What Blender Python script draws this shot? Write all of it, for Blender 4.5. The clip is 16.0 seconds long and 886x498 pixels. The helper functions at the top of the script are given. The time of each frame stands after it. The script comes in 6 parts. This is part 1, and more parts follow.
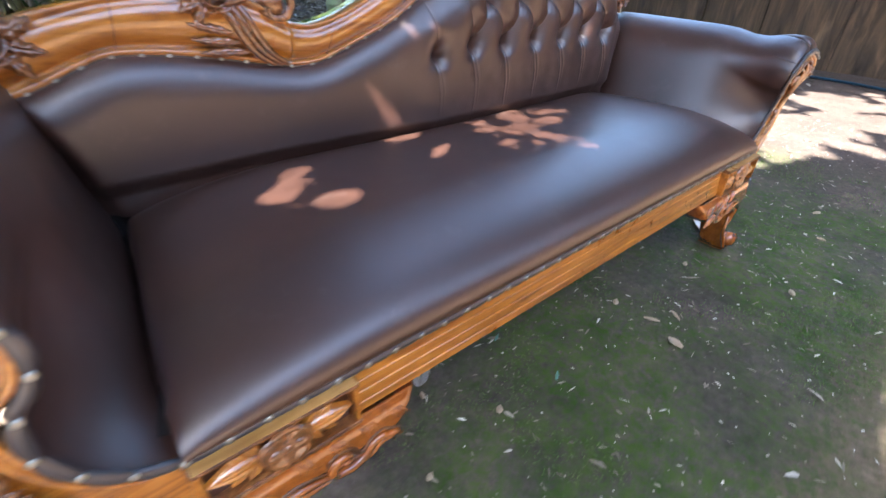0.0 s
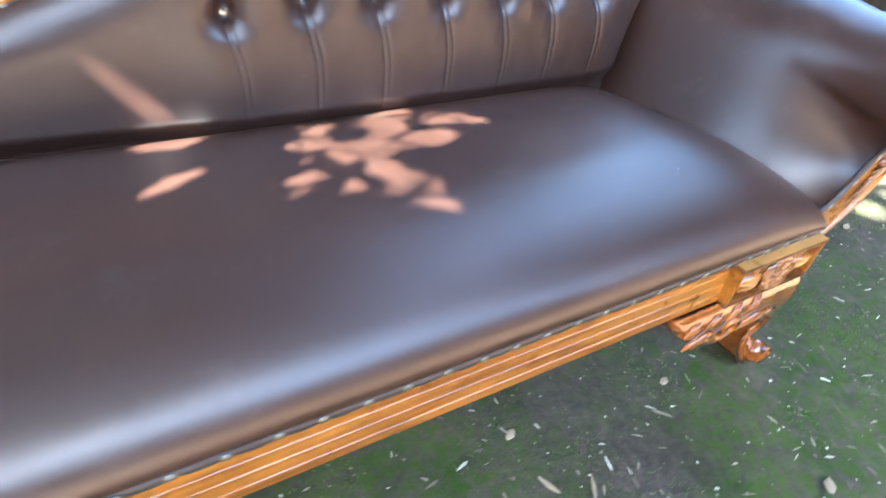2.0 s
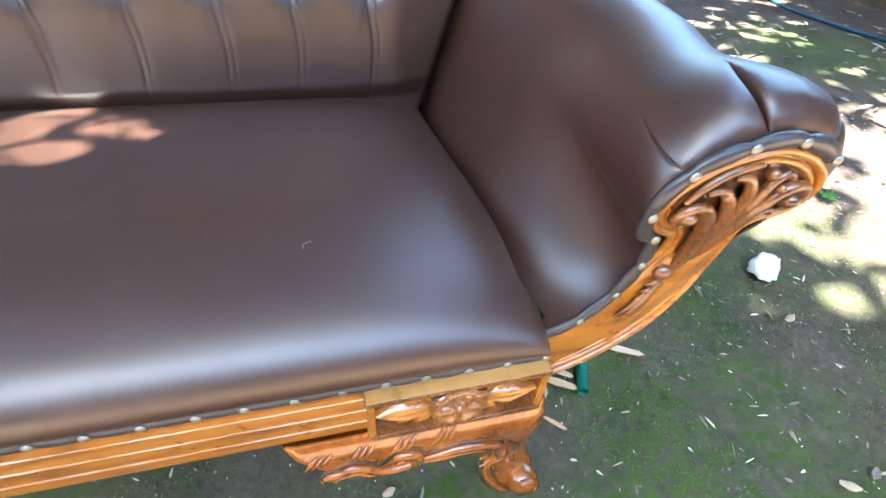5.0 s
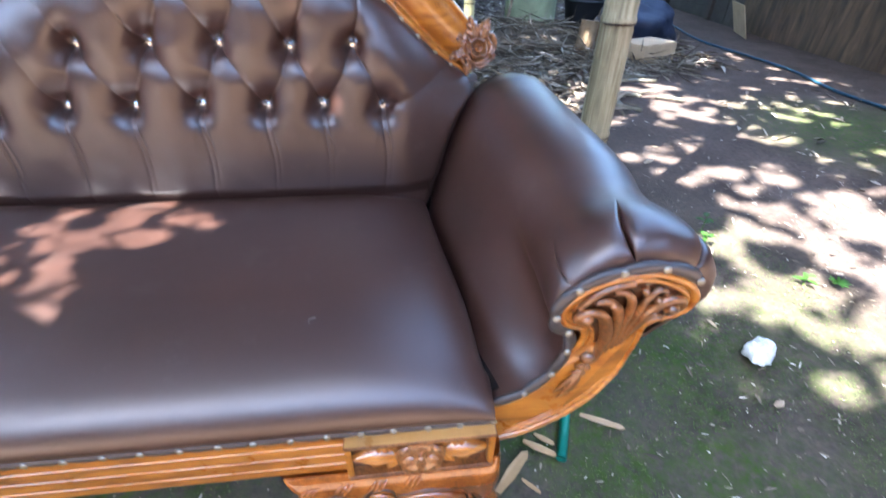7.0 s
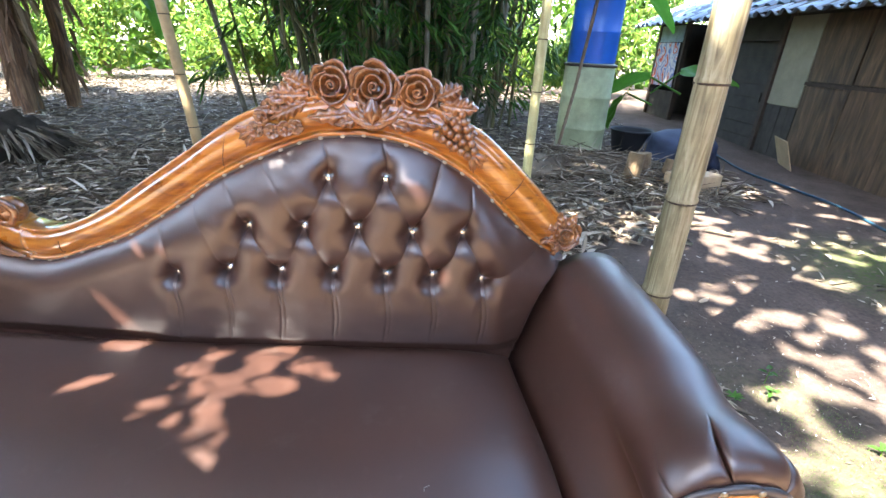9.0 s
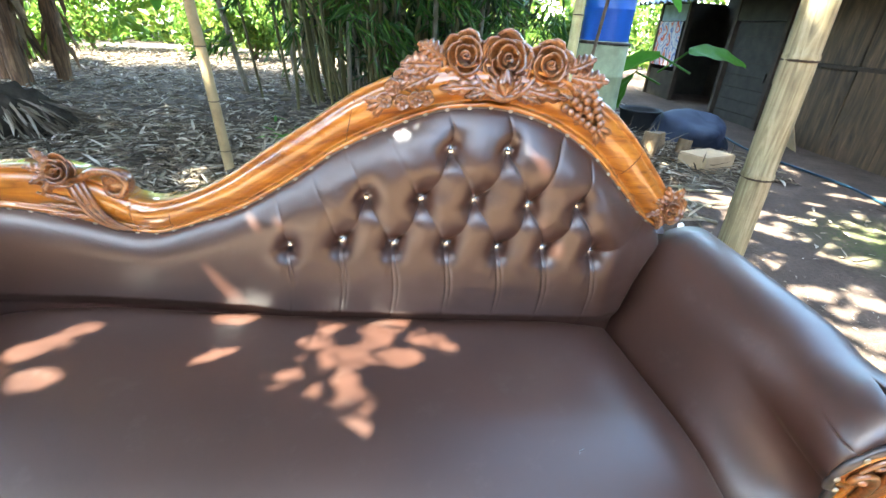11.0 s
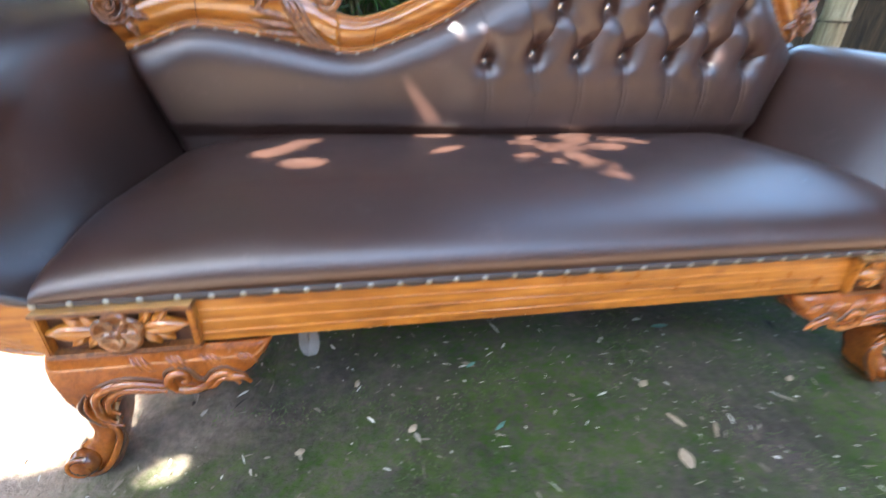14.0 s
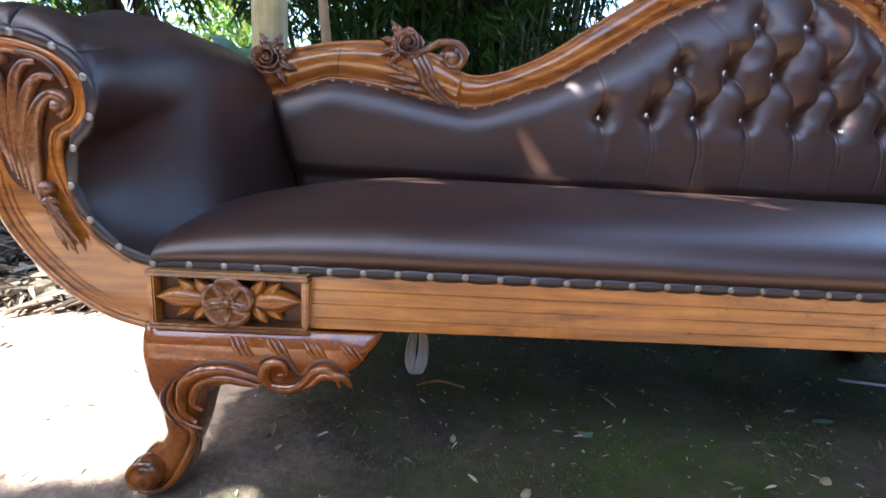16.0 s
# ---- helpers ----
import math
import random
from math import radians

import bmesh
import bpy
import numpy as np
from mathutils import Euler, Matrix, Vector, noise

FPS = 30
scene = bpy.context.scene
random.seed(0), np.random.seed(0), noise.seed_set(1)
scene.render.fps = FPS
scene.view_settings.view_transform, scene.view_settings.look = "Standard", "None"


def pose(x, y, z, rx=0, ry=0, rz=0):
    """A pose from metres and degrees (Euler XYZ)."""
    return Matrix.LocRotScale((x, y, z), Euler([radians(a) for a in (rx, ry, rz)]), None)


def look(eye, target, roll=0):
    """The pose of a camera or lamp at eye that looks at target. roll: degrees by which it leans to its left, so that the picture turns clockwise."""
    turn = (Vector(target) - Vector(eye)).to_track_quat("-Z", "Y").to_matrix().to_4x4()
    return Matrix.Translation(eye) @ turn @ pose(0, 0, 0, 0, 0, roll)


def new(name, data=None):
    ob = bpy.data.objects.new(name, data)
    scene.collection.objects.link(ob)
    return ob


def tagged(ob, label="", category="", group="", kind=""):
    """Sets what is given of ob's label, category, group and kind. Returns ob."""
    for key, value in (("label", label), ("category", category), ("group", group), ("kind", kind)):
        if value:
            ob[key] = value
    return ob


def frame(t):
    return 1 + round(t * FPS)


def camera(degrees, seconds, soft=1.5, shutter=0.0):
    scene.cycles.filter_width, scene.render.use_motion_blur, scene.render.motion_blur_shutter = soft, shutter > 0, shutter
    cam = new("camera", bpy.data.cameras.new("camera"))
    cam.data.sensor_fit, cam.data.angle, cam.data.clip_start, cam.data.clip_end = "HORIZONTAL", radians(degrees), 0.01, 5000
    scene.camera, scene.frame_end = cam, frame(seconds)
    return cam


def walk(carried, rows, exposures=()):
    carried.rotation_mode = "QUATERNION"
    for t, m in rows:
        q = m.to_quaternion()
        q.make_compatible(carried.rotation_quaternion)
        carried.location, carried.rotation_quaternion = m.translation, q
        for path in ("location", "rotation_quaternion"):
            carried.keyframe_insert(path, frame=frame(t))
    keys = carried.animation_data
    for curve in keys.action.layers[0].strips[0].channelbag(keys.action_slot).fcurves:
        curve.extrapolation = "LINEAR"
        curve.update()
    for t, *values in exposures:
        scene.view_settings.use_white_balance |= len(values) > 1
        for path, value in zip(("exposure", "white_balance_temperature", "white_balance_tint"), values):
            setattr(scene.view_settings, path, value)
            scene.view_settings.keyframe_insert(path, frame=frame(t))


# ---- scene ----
cam = camera(88.2, 16.0, soft=1.5, shutter=0.5)
PATH = [
    (0, (0.022, -0.402, 0.825), (1.116, 0.881, -0.251), 1.2),
    (0.5, (0.227, -0.369, 0.829), (1.283, 0.904, -0.296), 4.5),
    (1, (0.431, -0.373, 0.801), (1.328, 0.977, -0.371), 3.1),
    (1.5, (0.577, -0.338, 0.765), (1.393, 1.038, -0.436), 2.5),
    (2, (0.738, -0.276, 0.783), (1.45, 1.114, -0.466), 2.6),
    (2.5, (0.9, -0.287, 0.829), (1.56, 1.103, -0.449), 5.2),
    (3, (1.095, -0.353, 0.844), (1.658, 1.076, -0.436), 5.0),
    (3.5, (1.211, -0.353, 0.827), (1.732, 1.095, -0.452), 4.1),
    (4, (1.308, -0.27, 0.806), (1.813, 1.166, -0.491), 4.6),
    (4.5, (1.355, -0.254, 0.782), (1.806, 1.173, -0.544), 4.4),
    (7, (1.469, -0.374, 0.918), (1.687, 1.249, -0.23), 1.5),
    (7.5, (1.425, -0.36, 1.015), (1.537, 1.391, 0.056), 0.4),
    (8, (1.381, -0.365, 1.087), (1.462, 1.436, 0.222), 1.8),
    (8.5, (1.359, -0.382, 1.117), (1.432, 1.437, 0.289), 2.5),
    (9, (1.335, -0.402, 1.115), (1.405, 1.426, 0.307), 2.7),
    (11.5, (0.983, -0.409, 1.083), (1.129, 1.366, 0.174), 3.8),
    (12, (0.938, -0.429, 1.079), (1.063, 1.335, 0.144), 4.8),
    (12.5, (0.883, -0.487, 1.079), (1.028, 1.262, 0.12), 6.3),
    (13, (0.821, -0.658, 1.083), (1.01, 1.084, 0.118), 6.7),
    (13.5, (0.686, -0.686, 0.971), (0.936, 1.044, 0.0), 3.4),
    (14, (0.47, -0.611, 0.742), (0.796, 1.118, -0.209), 2.1),
    (14.5, (0.41, -0.563, 0.53), (0.644, 1.275, -0.223), 0.8),
    (15, (0.368, -0.582, 0.505), (0.495, 1.306, -0.145), 2.6),
    (15.5, (0.358, -0.59, 0.505), (0.446, 1.338, -0.019), 3.2),
    (16, (0.365, -0.606, 0.509), (0.444, 1.353, 0.112), 3.3),
]
EXPOSURES = [(0, 3.65, 6200, 8), (0.5, 4.45, 5850, 5), (1.0, 4.5, 5800, 2), (1.5, 4.35, 5800, 0), (2.0, 4.35, 5900, 0), (3.0, 4.25, 6100, -2), (4.0, 4.15, 6150, -3), (4.5, 4.3, 6200, -3), (7, 3.98, 5900, 9), (8, 3.95, 6250, 9), (9, 4.0, 6700, 7), (12.0, 4.35, 6800, -3), (12.5, 4.32, 6750, -3), (13.5, 4.0, 6600, 0), (14.5, 3.88, 6050, 6), (16, 2.88, 6200, 11)]
walk(cam, [(t, look(eye, target, roll)) for t, eye, target, roll in PATH], EXPOSURES)

# ---- light ----
SUN_TO = Vector((-0.45, -0.35, 0.82)).normalized()
world = bpy.data.worlds.new("sky")
scene.world = world
world.use_nodes = True
wn = world.node_tree.nodes
sky = wn.new("ShaderNodeTexSky")
sky.sky_type = "NISHITA"
sky.sun_disc = False
sky.sun_elevation = math.asin(SUN_TO.z)
sky.sun_rotation = math.atan2(SUN_TO.x, SUN_TO.y)
wn["Background"].inputs["Strength"].default_value = 0.15
world.node_tree.links.new(sky.outputs[0], wn["Background"].inputs["Color"])
sun = new("sun", bpy.data.lights.new("sun", "SUN"))
sun.data.energy = 4.5
sun.data.angle = radians(0.45)
sun.data.color = (1.0, 0.965, 0.93)
sun.matrix_world = look(SUN_TO * 30, (0, 0, 0))

# ---- materials ----
def shader(name, rough=0.5, metal=0.0, coat=0.0, coat_rough=0.1, spec=0.5):
    m = bpy.data.materials.new(name)
    m.use_nodes = True
    b = m.node_tree.nodes["Principled BSDF"]
    b.inputs["Roughness"].default_value = rough
    b.inputs["Metallic"].default_value = metal
    b.inputs["Coat Weight"].default_value = coat
    b.inputs["Coat Roughness"].default_value = coat_rough
    b.inputs["Specular IOR Level"].default_value = spec
    return m, m.node_tree.nodes, m.node_tree.links, b


def ramp(nodes, links, fac, stops):
    r = nodes.new("ShaderNodeValToRGB")
    e = r.color_ramp.elements
    while len(e) < len(stops):
        e.new(0.5)
    for el, (p, c) in zip(e, stops):
        el.position = p
        el.color = (*c, 1) if len(c) == 3 else c
    links.new(fac, r.inputs[0])
    return r


def coords(nodes, links, scale, kind="Object", turn=(0, 0, 0)):
    t = nodes.new("ShaderNodeTexCoord")
    mp = nodes.new("ShaderNodeMapping")
    mp.inputs["Scale"].default_value = scale
    mp.inputs["Rotation"].default_value = turn
    links.new(t.outputs[kind], mp.inputs[0])
    return mp.outputs[0]


def noise_tex(nodes, links, vec, scale, detail=4, rough=0.55, distort=0.0):
    n = nodes.new("ShaderNodeTexNoise")
    n.inputs["Scale"].default_value = scale
    n.inputs["Detail"].default_value = detail
    n.inputs["Roughness"].default_value = rough
    n.inputs["Distortion"].default_value = distort
    links.new(vec, n.inputs["Vector"])
    return n.outputs["Fac"]


def bump(nodes, links, b, height, strength, distance):
    k = nodes.new("ShaderNodeBump")
    k.inputs["Strength"].default_value = strength
    k.inputs["Distance"].default_value = distance
    links.new(height, k.inputs["Height"])
    links.new(k.outputs[0], b.inputs["Normal"])
    return k


def mixed(nodes, links, fac, a, b, kind="MIX"):
    m = nodes.new("ShaderNodeMix")
    m.data_type = "RGBA"
    m.blend_type = kind
    for sock, v in ((0, fac), (6, a), (7, b)):
        if isinstance(v, (int, float)):
            m.inputs[sock].default_value = v
        elif isinstance(v, tuple):
            m.inputs[sock].default_value = (*v, 1)
        else:
            links.new(v, m.inputs[sock])
    return m.outputs[2]


def leather_mat():
    m, n, l, b = shader("brown_leather", rough=0.42, spec=0.88)
    v = coords(n, l, (1, 1, 1))
    big = noise_tex(n, l, v, 5, 4)
    col = ramp(n, l, big, [(0.3, (0.039, 0.0164, 0.0105)), (0.7, (0.052, 0.0223, 0.0143))])
    dust = noise_tex(n, l, v, 14, 8, 0.7)
    dr = ramp(n, l, dust, [(0.58, (0, 0, 0)), (0.75, (1, 1, 1))])
    l.new(mixed(n, l, dr.outputs[0], col.outputs[0], (0.068, 0.039, 0.029)), b.inputs["Base Color"])
    rr = ramp(n, l, dust, [(0.3, (0.35,) * 3), (0.8, (0.43,) * 3)])
    l.new(rr.outputs[0], b.inputs["Roughness"])
    vor = n.new("ShaderNodeTexVoronoi")
    vor.inputs["Scale"].default_value = 900
    l.new(v, vor.inputs["Vector"])
    bump(n, l, b, vor.outputs["Distance"], 0.12, 0.0006)
    return m


def wood_mat(name, dark, mid, light, rough=0.3, axis_scale=(2.0, 22.0, 22.0), grain=1.0, chisel=0.0):
    m, n, l, b = shader(name, rough=rough, coat=1.0, coat_rough=0.035)
    v = coords(n, l, axis_scale)
    g = noise_tex(n, l, v, 2.2 * grain, 6, 0.6, 1.2)
    col = ramp(n, l, g, [(0.28, dark), (0.5, mid), (0.72, light)])
    v2 = coords(n, l, (1, 1, 1))
    blot = noise_tex(n, l, v2, 11, 8, 0.68)
    br = ramp(n, l, blot, [(0.32, (0.56, 0.47, 0.42)), (0.66, (1, 1, 1))])
    l.new(mixed(n, l, 0.7, col.outputs[0], br.outputs[0], "MULTIPLY"), b.inputs["Base Color"])
    if chisel:
        cut = ramp(n, l, noise_tex(n, l, v2, 75, 5, 0.6, 2.5), [(0.36, (0.30, 0.24, 0.20)), (0.55, (1, 1, 1)), (0.75, (1.25, 1.2, 1.15))])
        l.new(mixed(n, l, chisel, b.inputs["Base Color"].links[0].from_socket, cut.outputs[0], "MULTIPLY"), b.inputs["Base Color"])
    rr = ramp(n, l, blot, [(0.3, (rough * 0.8,) * 3), (0.7, (rough * 1.3,) * 3)])
    l.new(rr.outputs[0], b.inputs["Roughness"])
    bump(n, l, b, g, 0.10, 0.002)
    return m


def metal_mat(name, colour, rough):
    m, n, l, b = shader(name, rough=rough, metal=1.0)
    f = noise_tex(n, l, coords(n, l, (1, 1, 1)), 60, 3)
    r = ramp(n, l, f, [(0.3, tuple(c * 0.7 for c in colour)), (0.7, colour)])
    l.new(r.outputs[0], b.inputs["Base Color"])
    return m


def plain_mat(name, colour, rough=0.7, vary=0.35, scale=8.0, relief=0.2, spec=0.3):
    m, n, l, b = shader(name, rough=rough, spec=spec)
    v = coords(n, l, (1, 1, 1))
    f = noise_tex(n, l, v, scale, 6, 0.65)
    r = ramp(n, l, f, [(0.25, tuple(c * (1 - vary) for c in colour)), (0.75, tuple(min(1, c * (1 + vary)) for c in colour))])
    l.new(r.outputs[0], b.inputs["Base Color"])
    bump(n, l, b, noise_tex(n, l, v, scale * 6, 4), relief, 0.004)
    return m


def leaf_mat(name, stops, translucent=0.35, rough=0.45):
    m, n, l, b = shader(name, rough=rough, spec=0.4)
    g = n.new("ShaderNodeNewGeometry")
    r = ramp(n, l, g.outputs["Random Per Island"], stops)
    v = coords(n, l, (1, 1, 1))
    f = noise_tex(n, l, v, 30, 3)
    c = mixed(n, l, 0.35, r.outputs[0], ramp(n, l, f, [(0.3, (0.5, 0.5, 0.5)), (0.7, (1, 1, 1))]).outputs[0], "MULTIPLY")
    l.new(c, b.inputs["Base Color"])
    if translucent:
        t = n.new("ShaderNodeBsdfTranslucent")
        l.new(c, t.inputs["Color"])
        mx = n.new("ShaderNodeMixShader")
        mx.inputs[0].default_value = translucent
        l.new(b.outputs[0], mx.inputs[1])
        l.new(t.outputs[0], mx.inputs[2])
        l.new(mx.outputs[0], n["Material Output"].inputs["Surface"])
    return m


def ground_mat():
    m, n, l, b = shader("soil", rough=0.95, spec=0.15)
    v = coords(n, l, (1, 1, 1))
    base = ramp(n, l, noise_tex(n, l, v, 3.5, 8, 0.65), [(0.3, (0.060, 0.049, 0.039)), (0.7, (0.130, 0.105, 0.086))])
    fine = ramp(n, l, noise_tex(n, l, v, 45, 8, 0.7), [(0.3, (0.55, 0.55, 0.55)), (0.7, (1.15, 1.12, 1.08))])
    split = n.new("ShaderNodeSeparateXYZ")
    l.new(v, split.inputs[0])
    wob = n.new("ShaderNodeMath")
    wob.operation = "MULTIPLY_ADD"
    wob.inputs[1].default_value = 0.7
    l.new(noise_tex(n, l, v, 2.2, 5), wob.inputs[0])
    l.new(split.outputs["X"], wob.inputs[2])
    dry = n.new("ShaderNodeMapRange")
    dry.inputs["From Min"].default_value = 0.55
    dry.inputs["From Max"].default_value = 0.2
    l.new(wob.outputs[0], dry.inputs["Value"])
    near = n.new("ShaderNodeMapRange")
    near.inputs["From Min"].default_value = 1.7
    near.inputs["From Max"].default_value = 1.0
    l.new(split.outputs["Y"], near.inputs["Value"])
    dry_near = n.new("ShaderNodeMath")
    dry_near.operation = "MULTIPLY"
    l.new(dry.outputs["Result"], dry_near.inputs[0])
    l.new(near.outputs["Result"], dry_near.inputs[1])
    front = n.new("ShaderNodeMapRange")
    front.inputs["From Min"].default_value = -0.40
    front.inputs["From Max"].default_value = -0.75
    l.new(split.outputs["Y"], front.inputs["Value"])
    yard = n.new("ShaderNodeMapRange")
    yard.inputs["From Min"].default_value = 2.3
    yard.inputs["From Max"].default_value = 3.2
    l.new(wob.outputs[0], yard.inputs["Value"])
    trod = ramp(n, l, noise_tex(n, l, v, 2.6, 8, 0.7), [(0.3, (0.068, 0.049, 0.040)), (0.7, (0.136, 0.102, 0.084))])
    base1 = mixed(n, l, yard.outputs["Result"], base.outputs[0], trod.outputs[0])
    base1 = mixed(n, l, front.outputs["Result"], base1, (0.30, 0.195, 0.125))
    base2 = mixed(n, l, dry_near.outputs[0], base1, (0.47, 0.36, 0.28))
    c = mixed(n, l, 1.0, base2, fine.outputs[0], "MULTIPLY")
    moss = ramp(n, l, noise_tex(n, l, v, 1.9, 7, 0.62), [(0.38, (0, 0, 0)), (0.54, (1, 1, 1))])
    mossfine = ramp(n, l, noise_tex(n, l, v, 38, 6, 0.7), [(0.36, (0, 0, 0)), (0.60, (1, 1, 1))])
    mm = mixed(n, l, 1.0, moss.outputs[0], mossfine.outputs[0], "MULTIPLY")
    damp = n.new("ShaderNodeMapRange")
    damp.inputs["From Min"].default_value = 1.3
    damp.inputs["From Max"].default_value = 0.5
    l.new(split.outputs["Y"], damp.inputs["Value"])
    wet = n.new("ShaderNodeMath")
    wet.operation = "SUBTRACT"
    wet.use_clamp = True
    l.new(damp.outputs["Result"], wet.inputs[0])
    l.new(dry_near.outputs[0], wet.inputs[1])
    mm = mixed(n, l, 1.0, mm, wet.outputs[0], "MULTIPLY")
    side = n.new("ShaderNodeMapRange")
    side.inputs["From Min"].default_value = 3.0
    side.inputs["From Max"].default_value = 2.2
    l.new(split.outputs["X"], side.inputs["Value"])
    mm = mixed(n, l, 1.0, mm, side.outputs["Result"], "MULTIPLY")
    mm = mixed(n, l, front.outputs["Result"], mm, (0.0, 0.0, 0.0))
    away = n.new("ShaderNodeVectorMath")
    away.operation = "DISTANCE"
    away.inputs[1].default_value = (4.2, 1.9, 0.0)
    l.new(v, away.inputs[0])
    patch = n.new("ShaderNodeMapRange")
    patch.inputs["From Min"].default_value = 0.80
    patch.inputs["From Max"].default_value = 0.20
    l.new(away.outputs["Value"], patch.inputs["Value"])
    tufts = mixed(n, l, 1.0, mossfine.outputs[0], patch.outputs["Result"], "MULTIPLY")
    mm = mixed(n, l, 1.0, mm, tufts, "ADD")
    hue = ramp(n, l, noise_tex(n, l, v, 7, 6, 0.65), [(0.35, (0.034, 0.068, 0.010)), (0.65, (0.078, 0.104, 0.025))])
    c2 = mixed(n, l, mm, c, hue.outputs[0])
    vor = n.new("ShaderNodeTexVoronoi")
    vor.inputs["Scale"].default_value = 42
    l.new(v, vor.inputs["Vector"])
    spk = ramp(n, l, vor.outputs["Distance"], [(0.08, (1, 1, 1)), (0.13, (0, 0, 0))])
    spn = ramp(n, l, noise_tex(n, l, v, 12, 3), [(0.52, (0, 0, 0)), (0.6, (0.8, 0.8, 0.8))])
    c3 = mixed(n, l, mixed(n, l, 1.0, spk.outputs[0], spn.outputs[0], "MULTIPLY"), c2, (0.28, 0.25, 0.19))
    l.new(c3, b.inputs["Base Color"])
    bump(n, l, b, noise_tex(n, l, v, 55, 8, 0.7), 0.8, 0.012)
    return m


LEATHER = leather_mat()
WOOD = wood_mat("honey_wood", (0.17, 0.049, 0.006), (0.42, 0.152, 0.017), (0.55, 0.230, 0.034))
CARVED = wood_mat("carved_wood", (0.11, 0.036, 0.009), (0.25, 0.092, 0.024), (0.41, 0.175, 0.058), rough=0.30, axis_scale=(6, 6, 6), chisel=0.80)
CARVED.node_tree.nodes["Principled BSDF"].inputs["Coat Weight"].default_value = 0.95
LEGWOOD = wood_mat("red_brown_wood", (0.14, 0.034, 0.006), (0.33, 0.094, 0.013), (0.50, 0.170, 0.030), rough=0.22, axis_scale=(4, 9, 4), chisel=0.35)
TOPWOOD = wood_mat("yellow_wood", (0.38, 0.18, 0.04), (0.50, 0.26, 0.075), (0.58, 0.33, 0.12))
# dark glaze of the carving, with the shade of its hollows in the colour
GLAZE_SHADE = wood_mat("glaze_with_shade", (0.045, 0.013, 0.004), (0.085, 0.026, 0.007), (0.15, 0.045, 0.011), rough=0.35, axis_scale=(6, 6, 6))
# dark wood for glue lines, with shade in colour for block recess and back legs
DARKENED = wood_mat("darkened_wood", (0.035, 0.010, 0.004), (0.07, 0.020, 0.006), (0.11, 0.032, 0.009), rough=0.5)
DARKENED.node_tree.nodes["Principled BSDF"].inputs["Coat Weight"].default_value = 0.15
RAW = wood_mat("pale_wood", (0.42, 0.24, 0.09), (0.52, 0.32, 0.14), (0.6, 0.4, 0.2), rough=0.5)
PIPING = plain_mat("grey_leather_strip", (0.046, 0.041, 0.042), rough=0.30, vary=0.2, spec=0.5)
NAIL = metal_mat("nickel", (0.38, 0.39, 0.36), 0.46)
# black for sheets that stand in for shade in the seat's gaps
GAP_BLACK = plain_mat("gap_black", (0.012, 0.009, 0.008), 0.9, 0.3, 60, 0.2)
SOIL = ground_mat()
BAMBOO = wood_mat("dry_bamboo", (0.09, 0.078, 0.05), (0.17, 0.152, 0.105), (0.26, 0.235, 0.17), rough=0.55, axis_scale=(20, 20, 1.2))
BAMBOO.node_tree.nodes["Principled BSDF"].inputs["Coat Weight"].default_value = 0.05
CULM = wood_mat("green_culm", (0.045, 0.045, 0.013), (0.105, 0.098, 0.030), (0.21, 0.175, 0.060), rough=0.5, axis_scale=(12, 12, 0.8))
CULM.node_tree.nodes["Principled BSDF"].inputs["Coat Weight"].default_value = 0.05
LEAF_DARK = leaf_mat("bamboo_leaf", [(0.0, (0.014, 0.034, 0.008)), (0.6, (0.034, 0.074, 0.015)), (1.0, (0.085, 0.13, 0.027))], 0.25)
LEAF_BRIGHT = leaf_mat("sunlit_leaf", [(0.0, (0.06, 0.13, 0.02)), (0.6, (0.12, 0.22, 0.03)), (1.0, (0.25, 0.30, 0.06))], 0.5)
# leaves of the added woods and yard tree, coloured darker to look less lit
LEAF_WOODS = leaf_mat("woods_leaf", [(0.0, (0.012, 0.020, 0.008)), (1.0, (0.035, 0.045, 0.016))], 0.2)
DARKWOOD = plain_mat("dark_post", (0.05, 0.035, 0.025), 0.8, 0.4, 8.0, 0.4)
LITTER = leaf_mat("dry_leaf", [(0.0, (0.045, 0.033, 0.021)), (0.45, (0.15, 0.114, 0.076)), (0.8, (0.31, 0.255, 0.185)), (1.0, (0.54, 0.48, 0.39))], 0.1, 0.7)


# ---- mesh helpers ----
def link_mesh(name, verts, faces, mat, parent=None, label="", smooth=True):
    me = bpy.data.meshes.new(name)
    me.from_pydata([tuple(v) for v in verts], [], faces)
    me.materials.append(mat)
    if smooth:
        me.polygons.foreach_set("use_smooth", [True] * len(me.polygons))
    me.update()
    ob = new(name, me)
    if parent:
        ob.parent = parent
    if label:
        ob["label"] = label
    return ob


def part(name, bm, mat, parent=None, label="", smooth=False):
    me = bpy.data.meshes.new(name)
    bmesh.ops.recalc_face_normals(bm, faces=bm.faces)
    bm.to_mesh(me)
    bm.free()
    me.materials.append(mat)
    if smooth:
        me.polygons.foreach_set("use_smooth", [True] * len(me.polygons))
    ob = new(name, me)
    if parent:
        ob.parent = parent
    if label:
        ob["label"] = label
    return ob


def share(name, me, m, parent, label=""):
    ob = new(name, me)
    ob.parent = parent
    ob.matrix_basis = m
    if label:
        ob["label"] = label
    return ob


